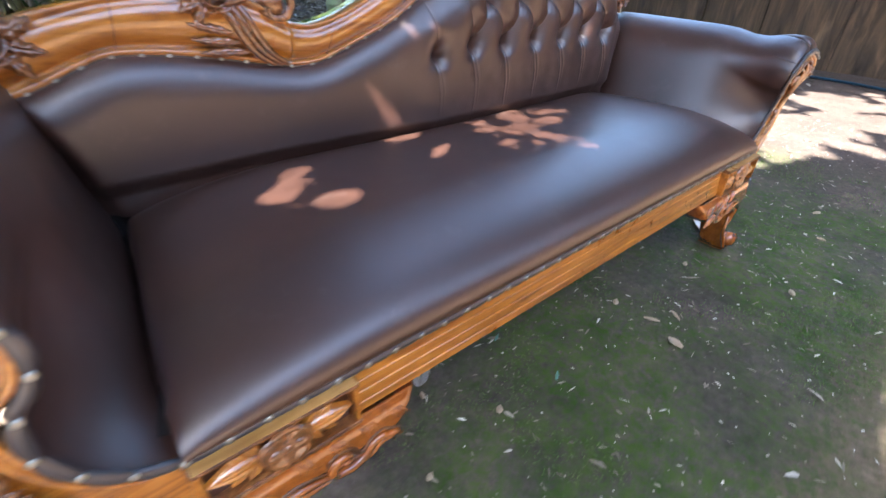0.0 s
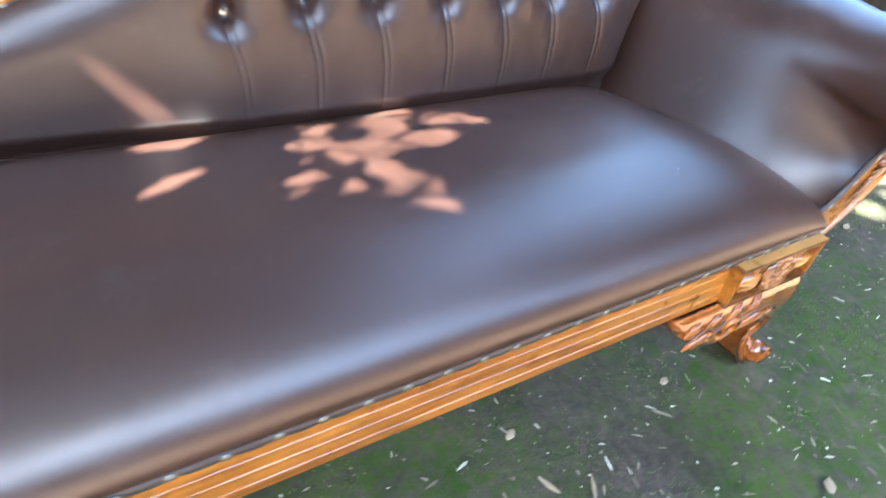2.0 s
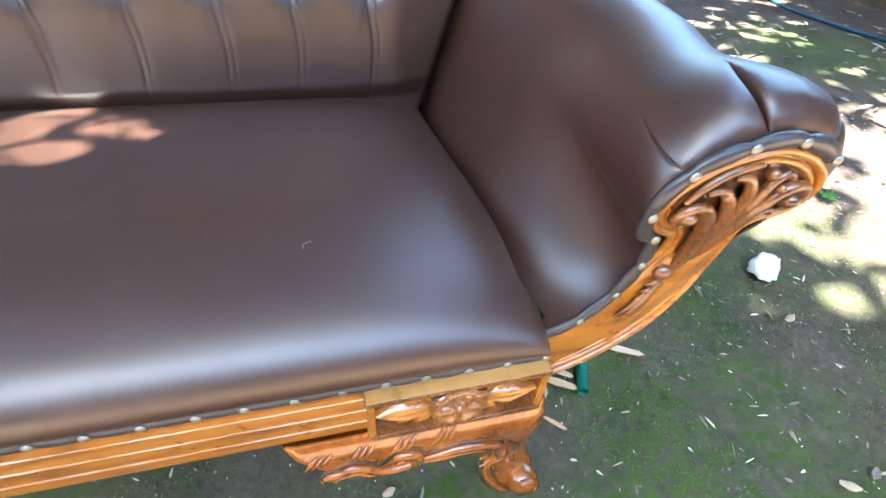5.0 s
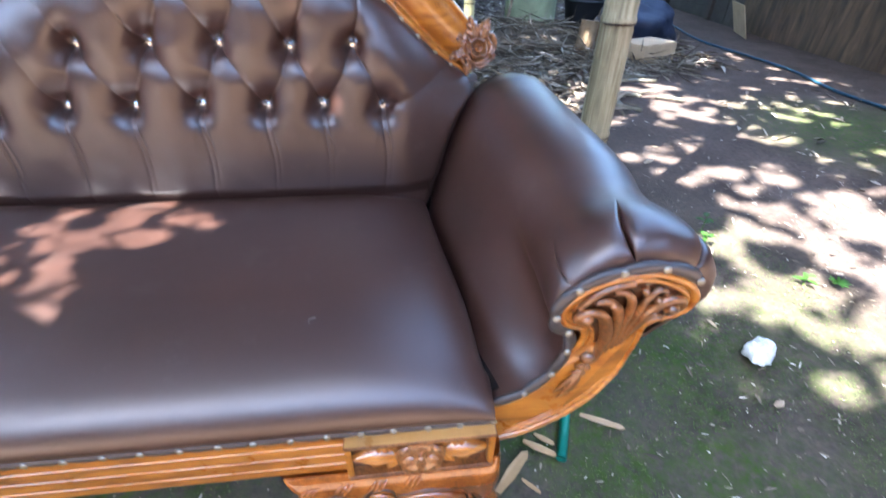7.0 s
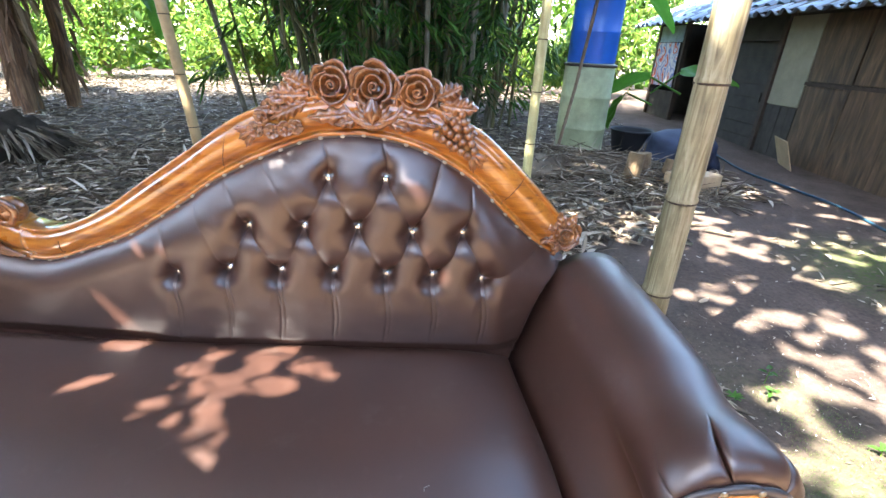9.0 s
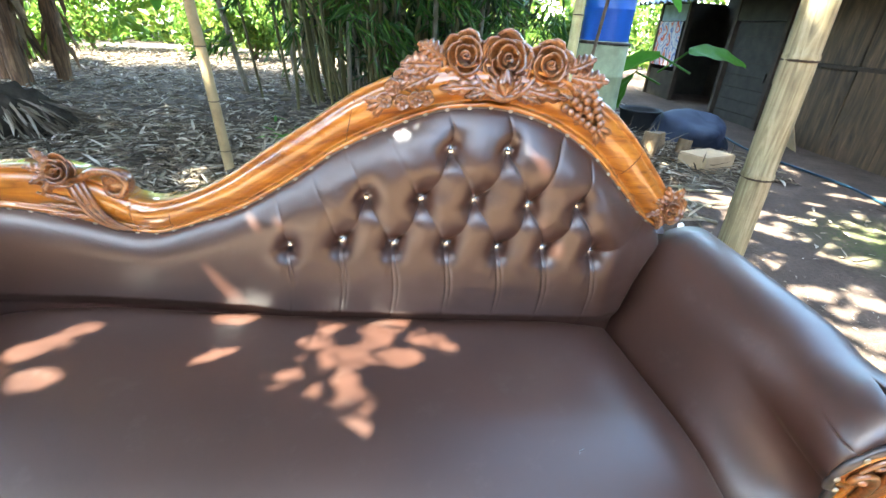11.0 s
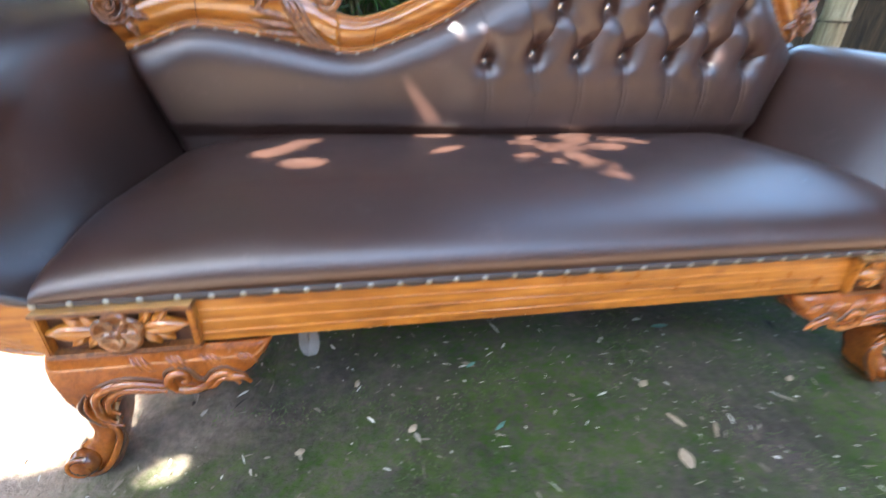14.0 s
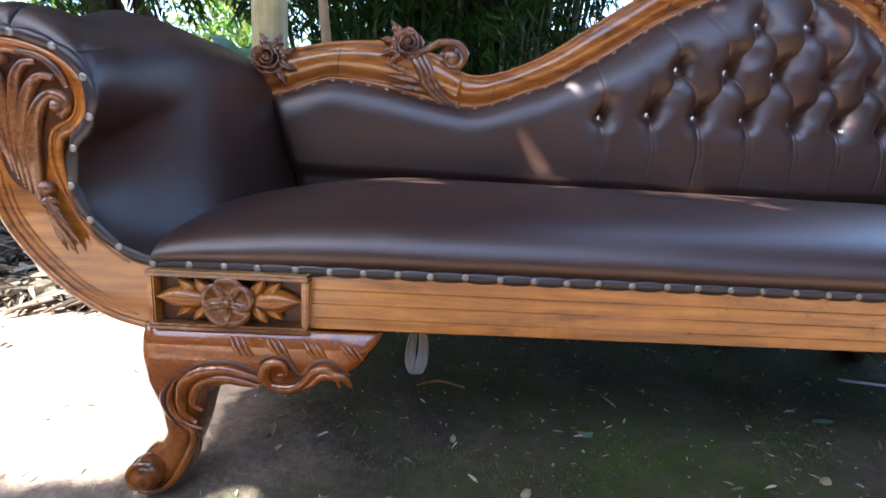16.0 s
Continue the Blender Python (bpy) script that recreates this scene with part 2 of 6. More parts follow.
def spline(pts, n):
    """Points evenly spread along a smooth curve through pts."""
    p = np.array(pts, float)
    q = np.vstack([2 * p[0] - p[1], p, 2 * p[-1] - p[-2]])
    out = []
    for i in range(len(p) - 1):
        a, b, c, d = q[i : i + 4]
        for t in np.linspace(0, 1, 16, endpoint=False):
            out.append(0.5 * (2 * b + (c - a) * t + (2 * a - 5 * b + 4 * c - d) * t * t + (3 * b - a - 3 * c + d) * t**3))
    out.append(p[-1])
    out = np.array(out)
    s = np.r_[0, np.cumsum(np.linalg.norm(np.diff(out, axis=0), axis=1))]
    return np.stack([np.interp(np.linspace(0, s[-1], n), s, out[:, k]) for k in range(out.shape[1])], 1)


def grid_faces(nu, nv, wrap_v=False):
    f = []
    for i in range(nu - 1):
        for j in range(nv if wrap_v else nv - 1):
            k = (j + 1) % nv
            f.append((i * nv + j, (i + 1) * nv + j, (i + 1) * nv + k, i * nv + k))
    return f


def tube(path, radii, sides=10, squash=1.0, cap=True):
    """Verts and faces of a round tube along a path."""
    p = np.array(path, float)
    r = np.broadcast_to(np.array(radii, float), (len(p),))
    tan = np.gradient(p, axis=0)
    tan /= np.linalg.norm(tan, axis=1)[:, None] + 1e-9
    ref = np.array((0.0, 1.0, 0.0)) if abs(tan[:, 1]).mean() < 0.8 else np.array((0.0, 0.0, 1.0))
    verts = []
    for i in range(len(p)):
        s = np.cross(tan[i], ref)
        s /= np.linalg.norm(s) + 1e-9
        u = np.cross(s, tan[i])
        for k in range(sides):
            a = 2 * math.pi * k / sides
            verts.append(p[i] + r[i] * (math.cos(a) * s + squash * math.sin(a) * u))
    faces = grid_faces(len(p), sides, True)
    if cap:
        faces += [tuple(range(sides))[::-1], tuple((len(p) - 1) * sides + k for k in range(sides))]
    return verts, faces


def join(*chunks):
    verts, faces = [], []
    for v, f in chunks:
        o = len(verts)
        verts += [tuple(x) for x in v]
        faces += [tuple(i + o for i in face) for face in f]
    return verts, faces


def moved(chunk, m):
    return [tuple(m @ Vector(v)) for v in chunk[0]], chunk[1]


def slab(poly, y0, y1, bevel=0.0, segments=2):
    """A board with the outline poly (x, z), from y0 to y1."""
    bm = bmesh.new()
    vs = [bm.verts.new((x, y0, z)) for x, z in poly]
    f = bm.faces.new(vs)
    g = bmesh.ops.extrude_face_region(bm, geom=[f])
    bmesh.ops.translate(bm, vec=(0, y1 - y0, 0), verts=[v for v in g["geom"] if isinstance(v, bmesh.types.BMVert)])
    if bevel:
        bmesh.ops.bevel(bm, geom=[e for e in bm.edges], offset=bevel, segments=segments, affect="EDGES", clamp_overlap=True)
    return bm


def box(x0, x1, y0, y1, z0, z1, bevel=0.0):
    return slab([(x0, z0), (x1, z0), (x1, z1), (x0, z1)], y0, y1, bevel)


def thing(name, label, category, m=None, group=""):
    ob = new(name)
    ob.empty_display_size = 0.05
    if m is not None:
        ob.matrix_basis = m
    return tagged(ob, label, category, group)


def smooth(t):
    t = min(1.0, max(0.0, t))
    return t * t * (3 - 2 * t)


def ground_z(x, y):
    return 0.10 * smooth((y - 3.0) / 6.0)


# ---- ground ----
def build_ground():
    def axis(c, n, near, far):
        t = np.linspace(-1, 1, n)
        return c + near * t + (far - near) * np.sign(t) * np.abs(t) ** 7
    xs, ys = axis(1.2, 220, 7.0, 420), axis(1.5, 220, 7.0, 420)
    v = []
    for x in xs:
        for y in ys:
            z = ground_z(x, y)
            d = 0.006 * noise.noise(Vector((x * 3, y * 3, 0))) + 0.003 * noise.noise(Vector((x * 13, y * 13, 4)))
            v.append((x, y, z + d - 0.003))
    ob = link_mesh("ground", v, grid_faces(len(xs), len(ys)), SOIL)
    tagged(ob, "dark damp garden soil with moss patches", "ground", kind="structure")


build_ground()


# ---- the sofa ----
SOFA_W = 1.60
sofa = thing("chaise_sofa", "carved honey wood chaise sofa in dark brown leather", "sofa")


def mirror(pts):
    return [(SOFA_W - p[0], *p[1:]) for p in pts]


# Crest curves: where the leather meets the wood, and the wood's upper edge.
LOW_IN = [(-0.05, 0.618), (-0.02, 0.628), (0.019, 0.641), (0.069, 0.661), (0.117, 0.675), (0.173, 0.673), (0.248, 0.663), (0.305, 0.653), (0.356, 0.642), (0.429, 0.629)]
LOW_OUT = [(-0.06, 0.722), (-0.01, 0.736), (0.034, 0.747), (0.08, 0.757), (0.144, 0.768), (0.212, 0.774), (0.28, 0.774), (0.335, 0.764), (0.39, 0.742), (0.43, 0.714)]
HIGH_IN = [(0.429, 0.629), (0.465, 0.629), (0.505, 0.637), (0.582, 0.666), (0.651, 0.692), (0.711, 0.724), (0.807, 0.785), (0.881, 0.836), (0.978, 0.886), (1.084, 0.929), (1.15, 0.940), (1.207, 0.942), (1.275, 0.930), (1.346, 0.905), (1.43, 0.854), (1.503, 0.785), (1.573, 0.718), (1.640, 0.672)]
HIGH_OUT = [(0.43, 0.714), (0.465, 0.707), (0.504, 0.711), (0.572, 0.734), (0.652, 0.776), (0.73, 0.830), (0.828, 0.895), (0.925, 0.960), (1.013, 0.999), (1.12, 1.022), (1.18, 1.027), (1.24, 1.026), (1.33, 1.010), (1.436, 0.962), (1.495, 0.916), (1.562, 0.853), (1.625, 0.789), (1.680, 0.725)]


EDGE = spline(LOW_IN[:-1] + HIGH_IN, 400)


def back_y(x):
    """The wooden back's front face, a little dished along its length."""
    return 0.560 + 0.026 * smooth((0.75 - x) / 0.5) + 0.045 * smooth((x - 1.48) / 0.2)


def edge_z(x):
    return float(np.interp(x, EDGE[:, 0], EDGE[:, 1]))


ROW_1 = [(0.771, 0.622), (0.888, 0.636), (1.004, 0.634), (1.124, 0.636), (1.243, 0.631), (1.349, 0.633), (1.464, 0.627)]
ROW_2 = [(0.945, 0.743), (1.064, 0.744), (1.181, 0.745), (1.302, 0.738), (1.414, 0.741)]
ROW_3 = [(1.122, 0.853), (1.243, 0.856)]
BUTTONS = ROW_1 + ROW_2 + ROW_3


def creases():
    """Seams of the buttoned leather: two ends, depth at each end, and how wide the valley is."""
    c = []
    for x, z in ROW_1:
        c += [((x - 0.003, z), (x - 0.006, 0.44), 0.45, 0.10, 0.25), ((x + 0.003, z), (x + 0.009, 0.47), 0.4, 0.0, 0.25)]
    for i, b in enumerate(ROW_2):
        c += [(b, ROW_1[i + 1], 1.0, 1.0, 1.0), (b, ROW_1[i + 2], 0.8, 0.8, 1.0)]
    for i, b in enumerate(ROW_3):
        c += [(b, ROW_2[i + 1], 1.0, 1.0, 1.0), (b, ROW_2[i + 2], 0.8, 0.8, 1.0)]
    c += [(ROW_3[0], (1.115, 0.932), 0.8, 0.3, 0.4), (ROW_3[1], (1.236, 0.938), 0.8, 0.3, 0.4), (ROW_2[3], (1.362, 0.897), 1.0, 0.6, 0.7), (ROW_2[4], (1.428, 0.852), 0.8, 0.4, 0.4),
          (ROW_1[6], (1.60, 0.70), 1.0, 0.9, 0.9), (ROW_2[1], (0.985, 0.885), 0.7, 0.15, 0.35), (ROW_2[0], (0.900, 0.845), 0.7, 0.25, 0.35), (ROW_1[1], (0.832, 0.79), 0.6, 0.1, 0.3), (ROW_1[0], (0.752, 0.742), 0.6, 0.15, 0.3)]
    return c


def build_back():
    xs = np.r_[np.linspace(-0.05, 0.66, 70, endpoint=False), np.linspace(0.66, 1.56, 560, endpoint=False), np.linspace(1.56, 1.66, 30)]
    nz = 250
    tops = np.array([edge_z(x) for x in xs])[:, None]
    Z = 0.40 + (tops - 0.40) * np.linspace(0, 1, nz)[None, :]
    X = np.repeat(xs[:, None], nz, 1)
    up = tops - Z
    edge = np.sqrt(np.maximum(0, 1 - (1 - np.minimum(1, up / 0.075)) ** 2))
    step = lambda t: np.clip(t, 0, 1) ** 2 * (3 - 2 * np.clip(t, 0, 1))
    tuft = step((X - 0.66) / 0.12) * (1 - 0.6 * step((X - 1.50) / 0.08))
    near_top = np.minimum(1, up / 0.02)
    thin, wide = np.zeros_like(X), np.zeros_like(X)
    for a, e, w0, w1, broad in creases():
        dx, dz = e[0] - a[0], e[1] - a[1]
        t = np.clip(((X - a[0]) * dx + (Z - a[1]) * dz) / (dx * dx + dz * dz), 0, 1)
        sag = 0.008 * np.sin(math.pi * t) ** 2
        q = np.hypot(X - a[0] - t * dx - sag, Z - a[1] - t * dz)
        w = w0 + (w1 - w0) * t
        thin = np.maximum(thin, w * np.exp(-(q / 0.0025) ** 1.3))
        wide += (broad * w * (1 - np.sqrt(np.maximum(0, 1 - (1 - np.minimum(1, q / 0.050)) ** 2)))) ** 3
    wide = wide ** (1 / 3)
    d = (0.034 + 0.010 * (1 - tuft)) * edge + tuft * 0.028 * step(up / 0.12) ** 0.8
    d -= tuft * near_top * (0.0066 * thin + 0.0125 * wide)
    pit = np.zeros_like(X)
    for bx, bz in BUTTONS:
        u = X - bx - 0.30 * np.maximum(0, Z - bz)
        b = np.hypot(u, (Z - bz) * np.where(Z < bz, 0.95, 0.62))
        pit = np.maximum(pit, np.exp(-(b / 0.015) ** 1.05))
    d -= 0.050 * pit
    # short gathers fanning out below each button of the lowest row
    for bx, bz in ROW_1:
        k = np.clip((bz - Z) / 0.085, 0, 1)
        d -= 0.0022 * np.sin(k * math.pi) ** 0.8 * np.maximum(0, np.cos((X - bx) / (0.004 + 0.011 * k))) * (np.abs(X - bx) < 0.012 + 0.045 * k)
    d = np.maximum(d, 0.004 * near_top)
    # the ends of the back turn in behind the arms, the foot behind the seat
    arm = np.interp(Z, [p[1] for p in ARM_BACK[:9]], [p[0] for p in ARM_BACK[:9]])
    d -= 0.045 * step((X - arm + 0.030) / 0.030) ** 1.5 * (Z < 0.66)
    d -= 0.045 * step((SOFA_W - arm + 0.030 - X) / 0.030) ** 1.5 * (Z < 0.66)
    d -= 0.016 * step((0.478 - Z) / 0.04) * np.minimum(1, d / 0.02)
    v = []
    for i, x in enumerate(xs):
        y0 = back_y(x)
        for j in range(nz):
            z = float(Z[i, j])
            v.append((x, y0 - float(d[i, j]) + 0.0012 * noise.noise(Vector((x * 9, z * 16, 2))) + 0.0016 * noise.noise(Vector((x * 24, z * 30, 5))) * float(tuft[i, j]), z))
    link_mesh("backrest", v, grid_faces(len(xs), nz), LEATHER, sofa, "deep-buttoned dark brown leather back")


def build_seat():
    prof = spline([(0.018, 0.344), (0.004, 0.353), (0.000, 0.366), (0.004, 0.3818), (0.014, 0.3970), (0.030, 0.4105), (0.052, 0.4220), (0.085, 0.4333), (0.125, 0.4427), (0.17, 0.4503), (0.23, 0.4556), (0.38, 0.456), (0.47, 0.452), (0.500, 0.4485), (0.514, 0.4425), (0.523, 0.430), (0.527, 0.407), (0.528, 0.36)], 110)
    nx = 200
    v = []
    for i in range(nx):
        s = i / (nx - 1)
        x = 0.0 + 1.6 * s
        side = min(s, 1 - s) * 1.6
        k = math.sqrt(max(0.0, 1 - (1 - min(1.0, side / 0.20)) ** 2)) if s > 0.5 else math.sqrt(max(0.0, 1 - (1 - min(1.0, side / 0.32)) ** 1.6))
        for y, z in prof:
            lift = (z - 0.344)
            yy = y + (back_y(x) - 0.560) * smooth((y - 0.30) / 0.2)
            xx = x
            crown = 0.344 + lift * (0.45 + 0.55 * k) + 0.004 * math.sin(math.pi * s) * smooth(y / 0.2)
            crown -= 0.050 * max(0.0, 1 - side / 0.020) ** 2 * smooth((y - 0.05) / 0.06)
            pinch = 0.04 * smooth((y - 0.1) / 0.45)
            xx = 0.8 + (x - 0.8) * (1 - pinch / 0.8)
            v.append((xx, yy, crown + 0.0012 * noise.noise(Vector((x * 4, y * 5, 7)))))
    link_mesh("seat", v, grid_faces(nx, len(prof)), LEATHER, sofa, "plump dark brown leather seat with sun flecks")


LOW_ARM_RISE = 0.062
# Arm outlines in x and z for the arm at the high end; the other arm mirrors them.
ARM_FRONT = [(1.6, 0.345), (1.637, 0.36), (1.668, 0.385), (1.69, 0.42), (1.697, 0.46), (1.69, 0.498), (1.672, 0.52), (1.662, 0.552), (1.668, 0.585), (1.69, 0.61), (1.725, 0.626), (1.769, 0.63), (1.817, 0.618), (1.845, 0.59), (1.855, 0.555), (1.842, 0.52), (1.806, 0.46), (1.796, 0.4)]
ARM_MID = [(1.585, 0.345), (1.592, 0.383), (1.603, 0.421), (1.614, 0.46), (1.624, 0.498), (1.634, 0.536), (1.645, 0.569), (1.66, 0.6), (1.682, 0.627), (1.712, 0.648), (1.75, 0.658), (1.793, 0.652), (1.832, 0.627), (1.856, 0.584), (1.853, 0.536), (1.828, 0.498), (1.798, 0.455), (1.789, 0.398)]
ARM_BACK = [(1.56, 0.345), (1.566, 0.386), (1.576, 0.427), (1.588, 0.469), (1.6, 0.51), (1.612, 0.546), (1.625, 0.58), (1.642, 0.611), (1.665, 0.638), (1.698, 0.659), (1.74, 0.668), (1.785, 0.661), (1.824, 0.635), (1.848, 0.592), (1.844, 0.542), (1.823, 0.496), (1.792, 0.45), (1.783, 0.395)]


def lean(x, z):
    """The arm front at the high end: a smaller head, and a stem set back below it. Gives x, y offset and z."""
    h = smooth((z - 0.47) / 0.06)
    return x - 0.008 * h - 0.012 * smooth((x - 1.74) / 0.08), 0.024 - 0.034 * smooth((z - 0.42) / 0.18), z - 0.105 * max(0.0, z - 0.49)


def build_arm(flip):
    slits = ((0.46, 0.3), (0.57, 1.0), (0.68, 1.0))
    at_s = np.unique(np.concatenate([np.linspace(0, 1, 200)] + [c + np.linspace(-0.012, 0.012, 33) for c, w in slits]))
    n = len(at_s)
    even = np.linspace(0, 1, 400)
    front, mid, back = ARM_FRONT, ARM_MID, ARM_BACK
    if flip:
        # the arm at the low end stands higher behind its scroll
        mid, back = ([(x, z + LOW_ARM_RISE * smooth((z - 0.42) / 0.2)) for x, z in p] for p in (mid, back))
    else:
        front = [lean(x, z)[::2] for x, z in front]
    f, m, b = (np.stack([np.interp(at_s, even, q[:, k]) for k in (0, 1)], 1) for q in (spline(p, 400) for p in (front, mid, back)))
    ys = [0.014, 0.0155, 0.018, 0.021, 0.024, 0.028, 0.032, 0.042, 0.055, 0.07, 0.085, 0.10, 0.13, 0.17, 0.22, 0.28, 0.34, 0.40, 0.46, 0.52, 0.58, 0.62, 0.645, 0.655]
    c = np.array((1.765, 0.55))
    v = []
    for y in ys:
        k = smooth((y - 0.014) / 0.25)
        q = smooth((y - 0.18) / 0.42)
        ring = (f * (1 - k) + m * k) * (1 - q) + b * q
        puff = (0.040 if flip else 0.036) * math.sqrt(1 - (1 - min(1, (y - 0.014) / 0.032)) ** 2) * (1 - smooth((y - 0.05) / 0.12))
        for i, (x, z) in enumerate(ring):
            s = float(at_s[i])
            d = np.array((x, z)) - c
            d /= np.linalg.norm(d) + 1e-6
            on = smooth((s - 0.36) / 0.24)
            grow = puff * on * (1 - 0.35 * smooth((s - 0.74) / 0.1))
            if y > 0.62:
                grow -= (y - 0.62) * 1.2 * smooth((s - 0.2) / 0.1)
            # pleats where the leather turns onto the scroll
            for sp, deep in slits:
                w = math.exp(-abs(s - sp) / 0.0016) * 1.3 + math.exp(-(((s - sp) / 0.010) ** 2)) * 0.14
                grow -= 0.016 * deep * w * on * (1 - smooth((y - 0.040) / 0.05)) * smooth((y - 0.010) / 0.014)
            grow -= 0.0010 * on * (1 - smooth((y - 0.03) / 0.04)) * (0.5 + 0.5 * math.sin(s * 170))
            dy = 0.0 if flip else lean(x, z)[1] * (1 - smooth((y - 0.014) / 0.14))
            v.append((SOFA_W - x - d[0] * grow if flip else x + d[0] * grow, y + dy, z + d[1] * grow))
    link_mesh("armrest", v, grid_faces(len(ys), n), LEATHER, sofa, "rolled dark brown leather armrest with pleats")


# ---- wooden parts ----
SECTION = [(0.0, 0.006), (0.0, -0.010), (0.05, -0.014), (0.10, -0.012), (0.13, -0.004), (0.17, -0.003), (0.22, -0.012), (0.40, -0.020), (0.60, -0.022), (0.78, -0.018), (0.84, -0.010), (0.88, -0.011), (0.93, -0.018), (0.98, -0.015), (1.0, -0.004), (1.0, 0.040), (0.9, 0.048), (0.0, 0.048)]


def crest(name, inner, outer, n, label):
    a, b = spline(inner, n), spline(outer, n)
    v = []
    for p, q in zip(a, b):
        for f, dy in SECTION:
            x, z = p + (q - p) * f
            v.append((x, back_y(x) + dy, z))
    faces = grid_faces(n, len(SECTION), True)
    k = len(SECTION)
    faces += [tuple(range(k))[::-1], tuple((n - 1) * k + i for i in range(k))]
    ob = link_mesh(name, v, faces, WOOD, sofa, label)
    return ob


def build_rail():
    """The front rail: four bands, each set back above the one below."""
    prof = [(0.060, 0.262), (0.005, 0.262), (0.003, 0.264), (0.003, 0.2782), (0.0032, 0.2791), (0.0039, 0.2797), (0.0049, 0.2799), (0.0052, 0.2977), (0.0054, 0.2986), (0.0061, 0.2992), (0.0071, 0.2994), (0.0074, 0.3172), (0.0076, 0.3181), (0.0083, 0.3187), (0.0093, 0.3189), (0.0096, 0.340), (0.060, 0.342)]
    v = []
    xs = np.linspace(0.206, 1.394, 60)
    for x in xs:
        for y, z in prof:
            v.append((x, y, z))
    link_mesh("front_rail", v, grid_faces(len(xs), len(prof), True), WOOD, sofa, "honey wood rail with grooves", smooth=False)
    part("side_rail", box(-0.015, 0.015, 0.06, 0.64, 0.262, 0.34, 0.003), WOOD, sofa)
    part("side_rail", box(1.585, 1.615, 0.06, 0.64, 0.262, 0.34, 0.003), WOOD, sofa)
    part("back_rail", box(0.015, 1.585, 0.60, 0.64, 0.262, 0.40, 0.003), WOOD, sofa)
    # two sheets added so that the gaps round the seat stay dark
    part("lining", box(-0.020, 1.620, 0.055, 0.588, 0.344, 0.352, 0.001), GAP_BLACK, sofa, "black sheet added under the seat to darken the gap")
    part("lining", box(-0.020, 1.620, 0.590, 0.597, 0.344, 0.460, 0.001), GAP_BLACK, sofa, "black sheet added behind the seat to darken the gap")
    part("seat_base", box(0.016, 1.584, 0.061, 0.599, 0.270, 0.285, 0.003), WOOD, sofa)
    part("back_panel", slab([(-0.02, 0.38)] + [(float(x), edge_z(float(x)) + 0.01) for x in np.linspace(-0.02, 1.62, 60)] + [(1.62, 0.38)], 0.645, 0.655), WOOD, sofa)


SCROLL = [(1.600, 0.343), (1.636, 0.357), (1.664, 0.378), (1.688, 0.410), (1.704, 0.445), (1.712, 0.475), (1.710, 0.505), (1.694, 0.515), (1.680, 0.530), (1.674, 0.552), (1.680, 0.578), (1.702, 0.600), (1.738, 0.614), (1.775, 0.617), (1.818, 0.604), (1.845, 0.578), (1.850, 0.552), (1.838, 0.528), (1.812, 0.518), (1.800, 0.500), (1.802, 0.450), (1.792, 0.400), (1.768, 0.358), (1.740, 0.324), (1.705, 0.293), (1.660, 0.267), (1.600, 0.250)]


SCROLL_GROUND = [(1.735, 0.430), (1.728, 0.480), (1.722, 0.512), (1.700, 0.524), (1.689, 0.540), (1.690, 0.566), (1.708, 0.588), (1.740, 0.602), (1.775, 0.604), (1.812, 0.592), (1.834, 0.570), (1.836, 0.548), (1.826, 0.536), (1.803, 0.530), (1.786, 0.510), (1.784, 0.470), (1.768, 0.440), (1.735, 0.430)]


def build_scroll(flip):
    pts = [tuple(p) for p in spline(SCROLL, 120)]
    if flip:
        pts = mirror(pts)[::-1]
    bm = slab(pts, 0.012, 0.05, 0.0)
    ob = part("arm_scroll", bm, WOOD, sofa, "carved honey wood arm front")
    # ground of the carving, coloured with glaze and the shade between strands
    g = mirror(SCROLL_GROUND)[::-1] if flip else SCROLL_GROUND
    part("ground", slab([tuple(p) for p in spline(g, 60)], 0.0105, 0.014, 0.0), GLAZE_SHADE, ob, "ground between the carved strands, dark with glaze and painted shade")
    # raised rim along the outline
    path = [(x, 0.012, z) for x, z in pts]
    v, f = tube(path + [path[0]], 0.0055, 8)
    link_mesh("rim", v, f, WOOD, ob)
    q = np.array(pts)
    t = np.gradient(q, axis=0)
    t /= np.linalg.norm(t, axis=1)[:, None]
    n = np.stack([-t[:, 1], t[:, 0]], 1)
    if np.linalg.norm(q + 0.01 * n - q.mean(0), axis=1).mean() > np.linalg.norm(q - q.mean(0), axis=1).mean():
        n = -n
    order = slice(None, None, -1) if flip else slice(None)
    q, n = q[order], n[order]
    for lo, hi, off, r in ((4, 36, 0.011, 0.0032), (80, 116, 0.012, 0.0034), (82, 114, 0.020, 0.0024), (42, 76, 0.011, 0.004)):
        line = [(x, 0.012, z) for x, z in q[lo:hi] + off * n[lo:hi]]
        v, f = tube(line, r * np.sin(np.linspace(0.15, math.pi - 0.15, len(line))) ** 0.4, 7)
        link_mesh("moulding", v, f, WOOD, ob)
    return ob


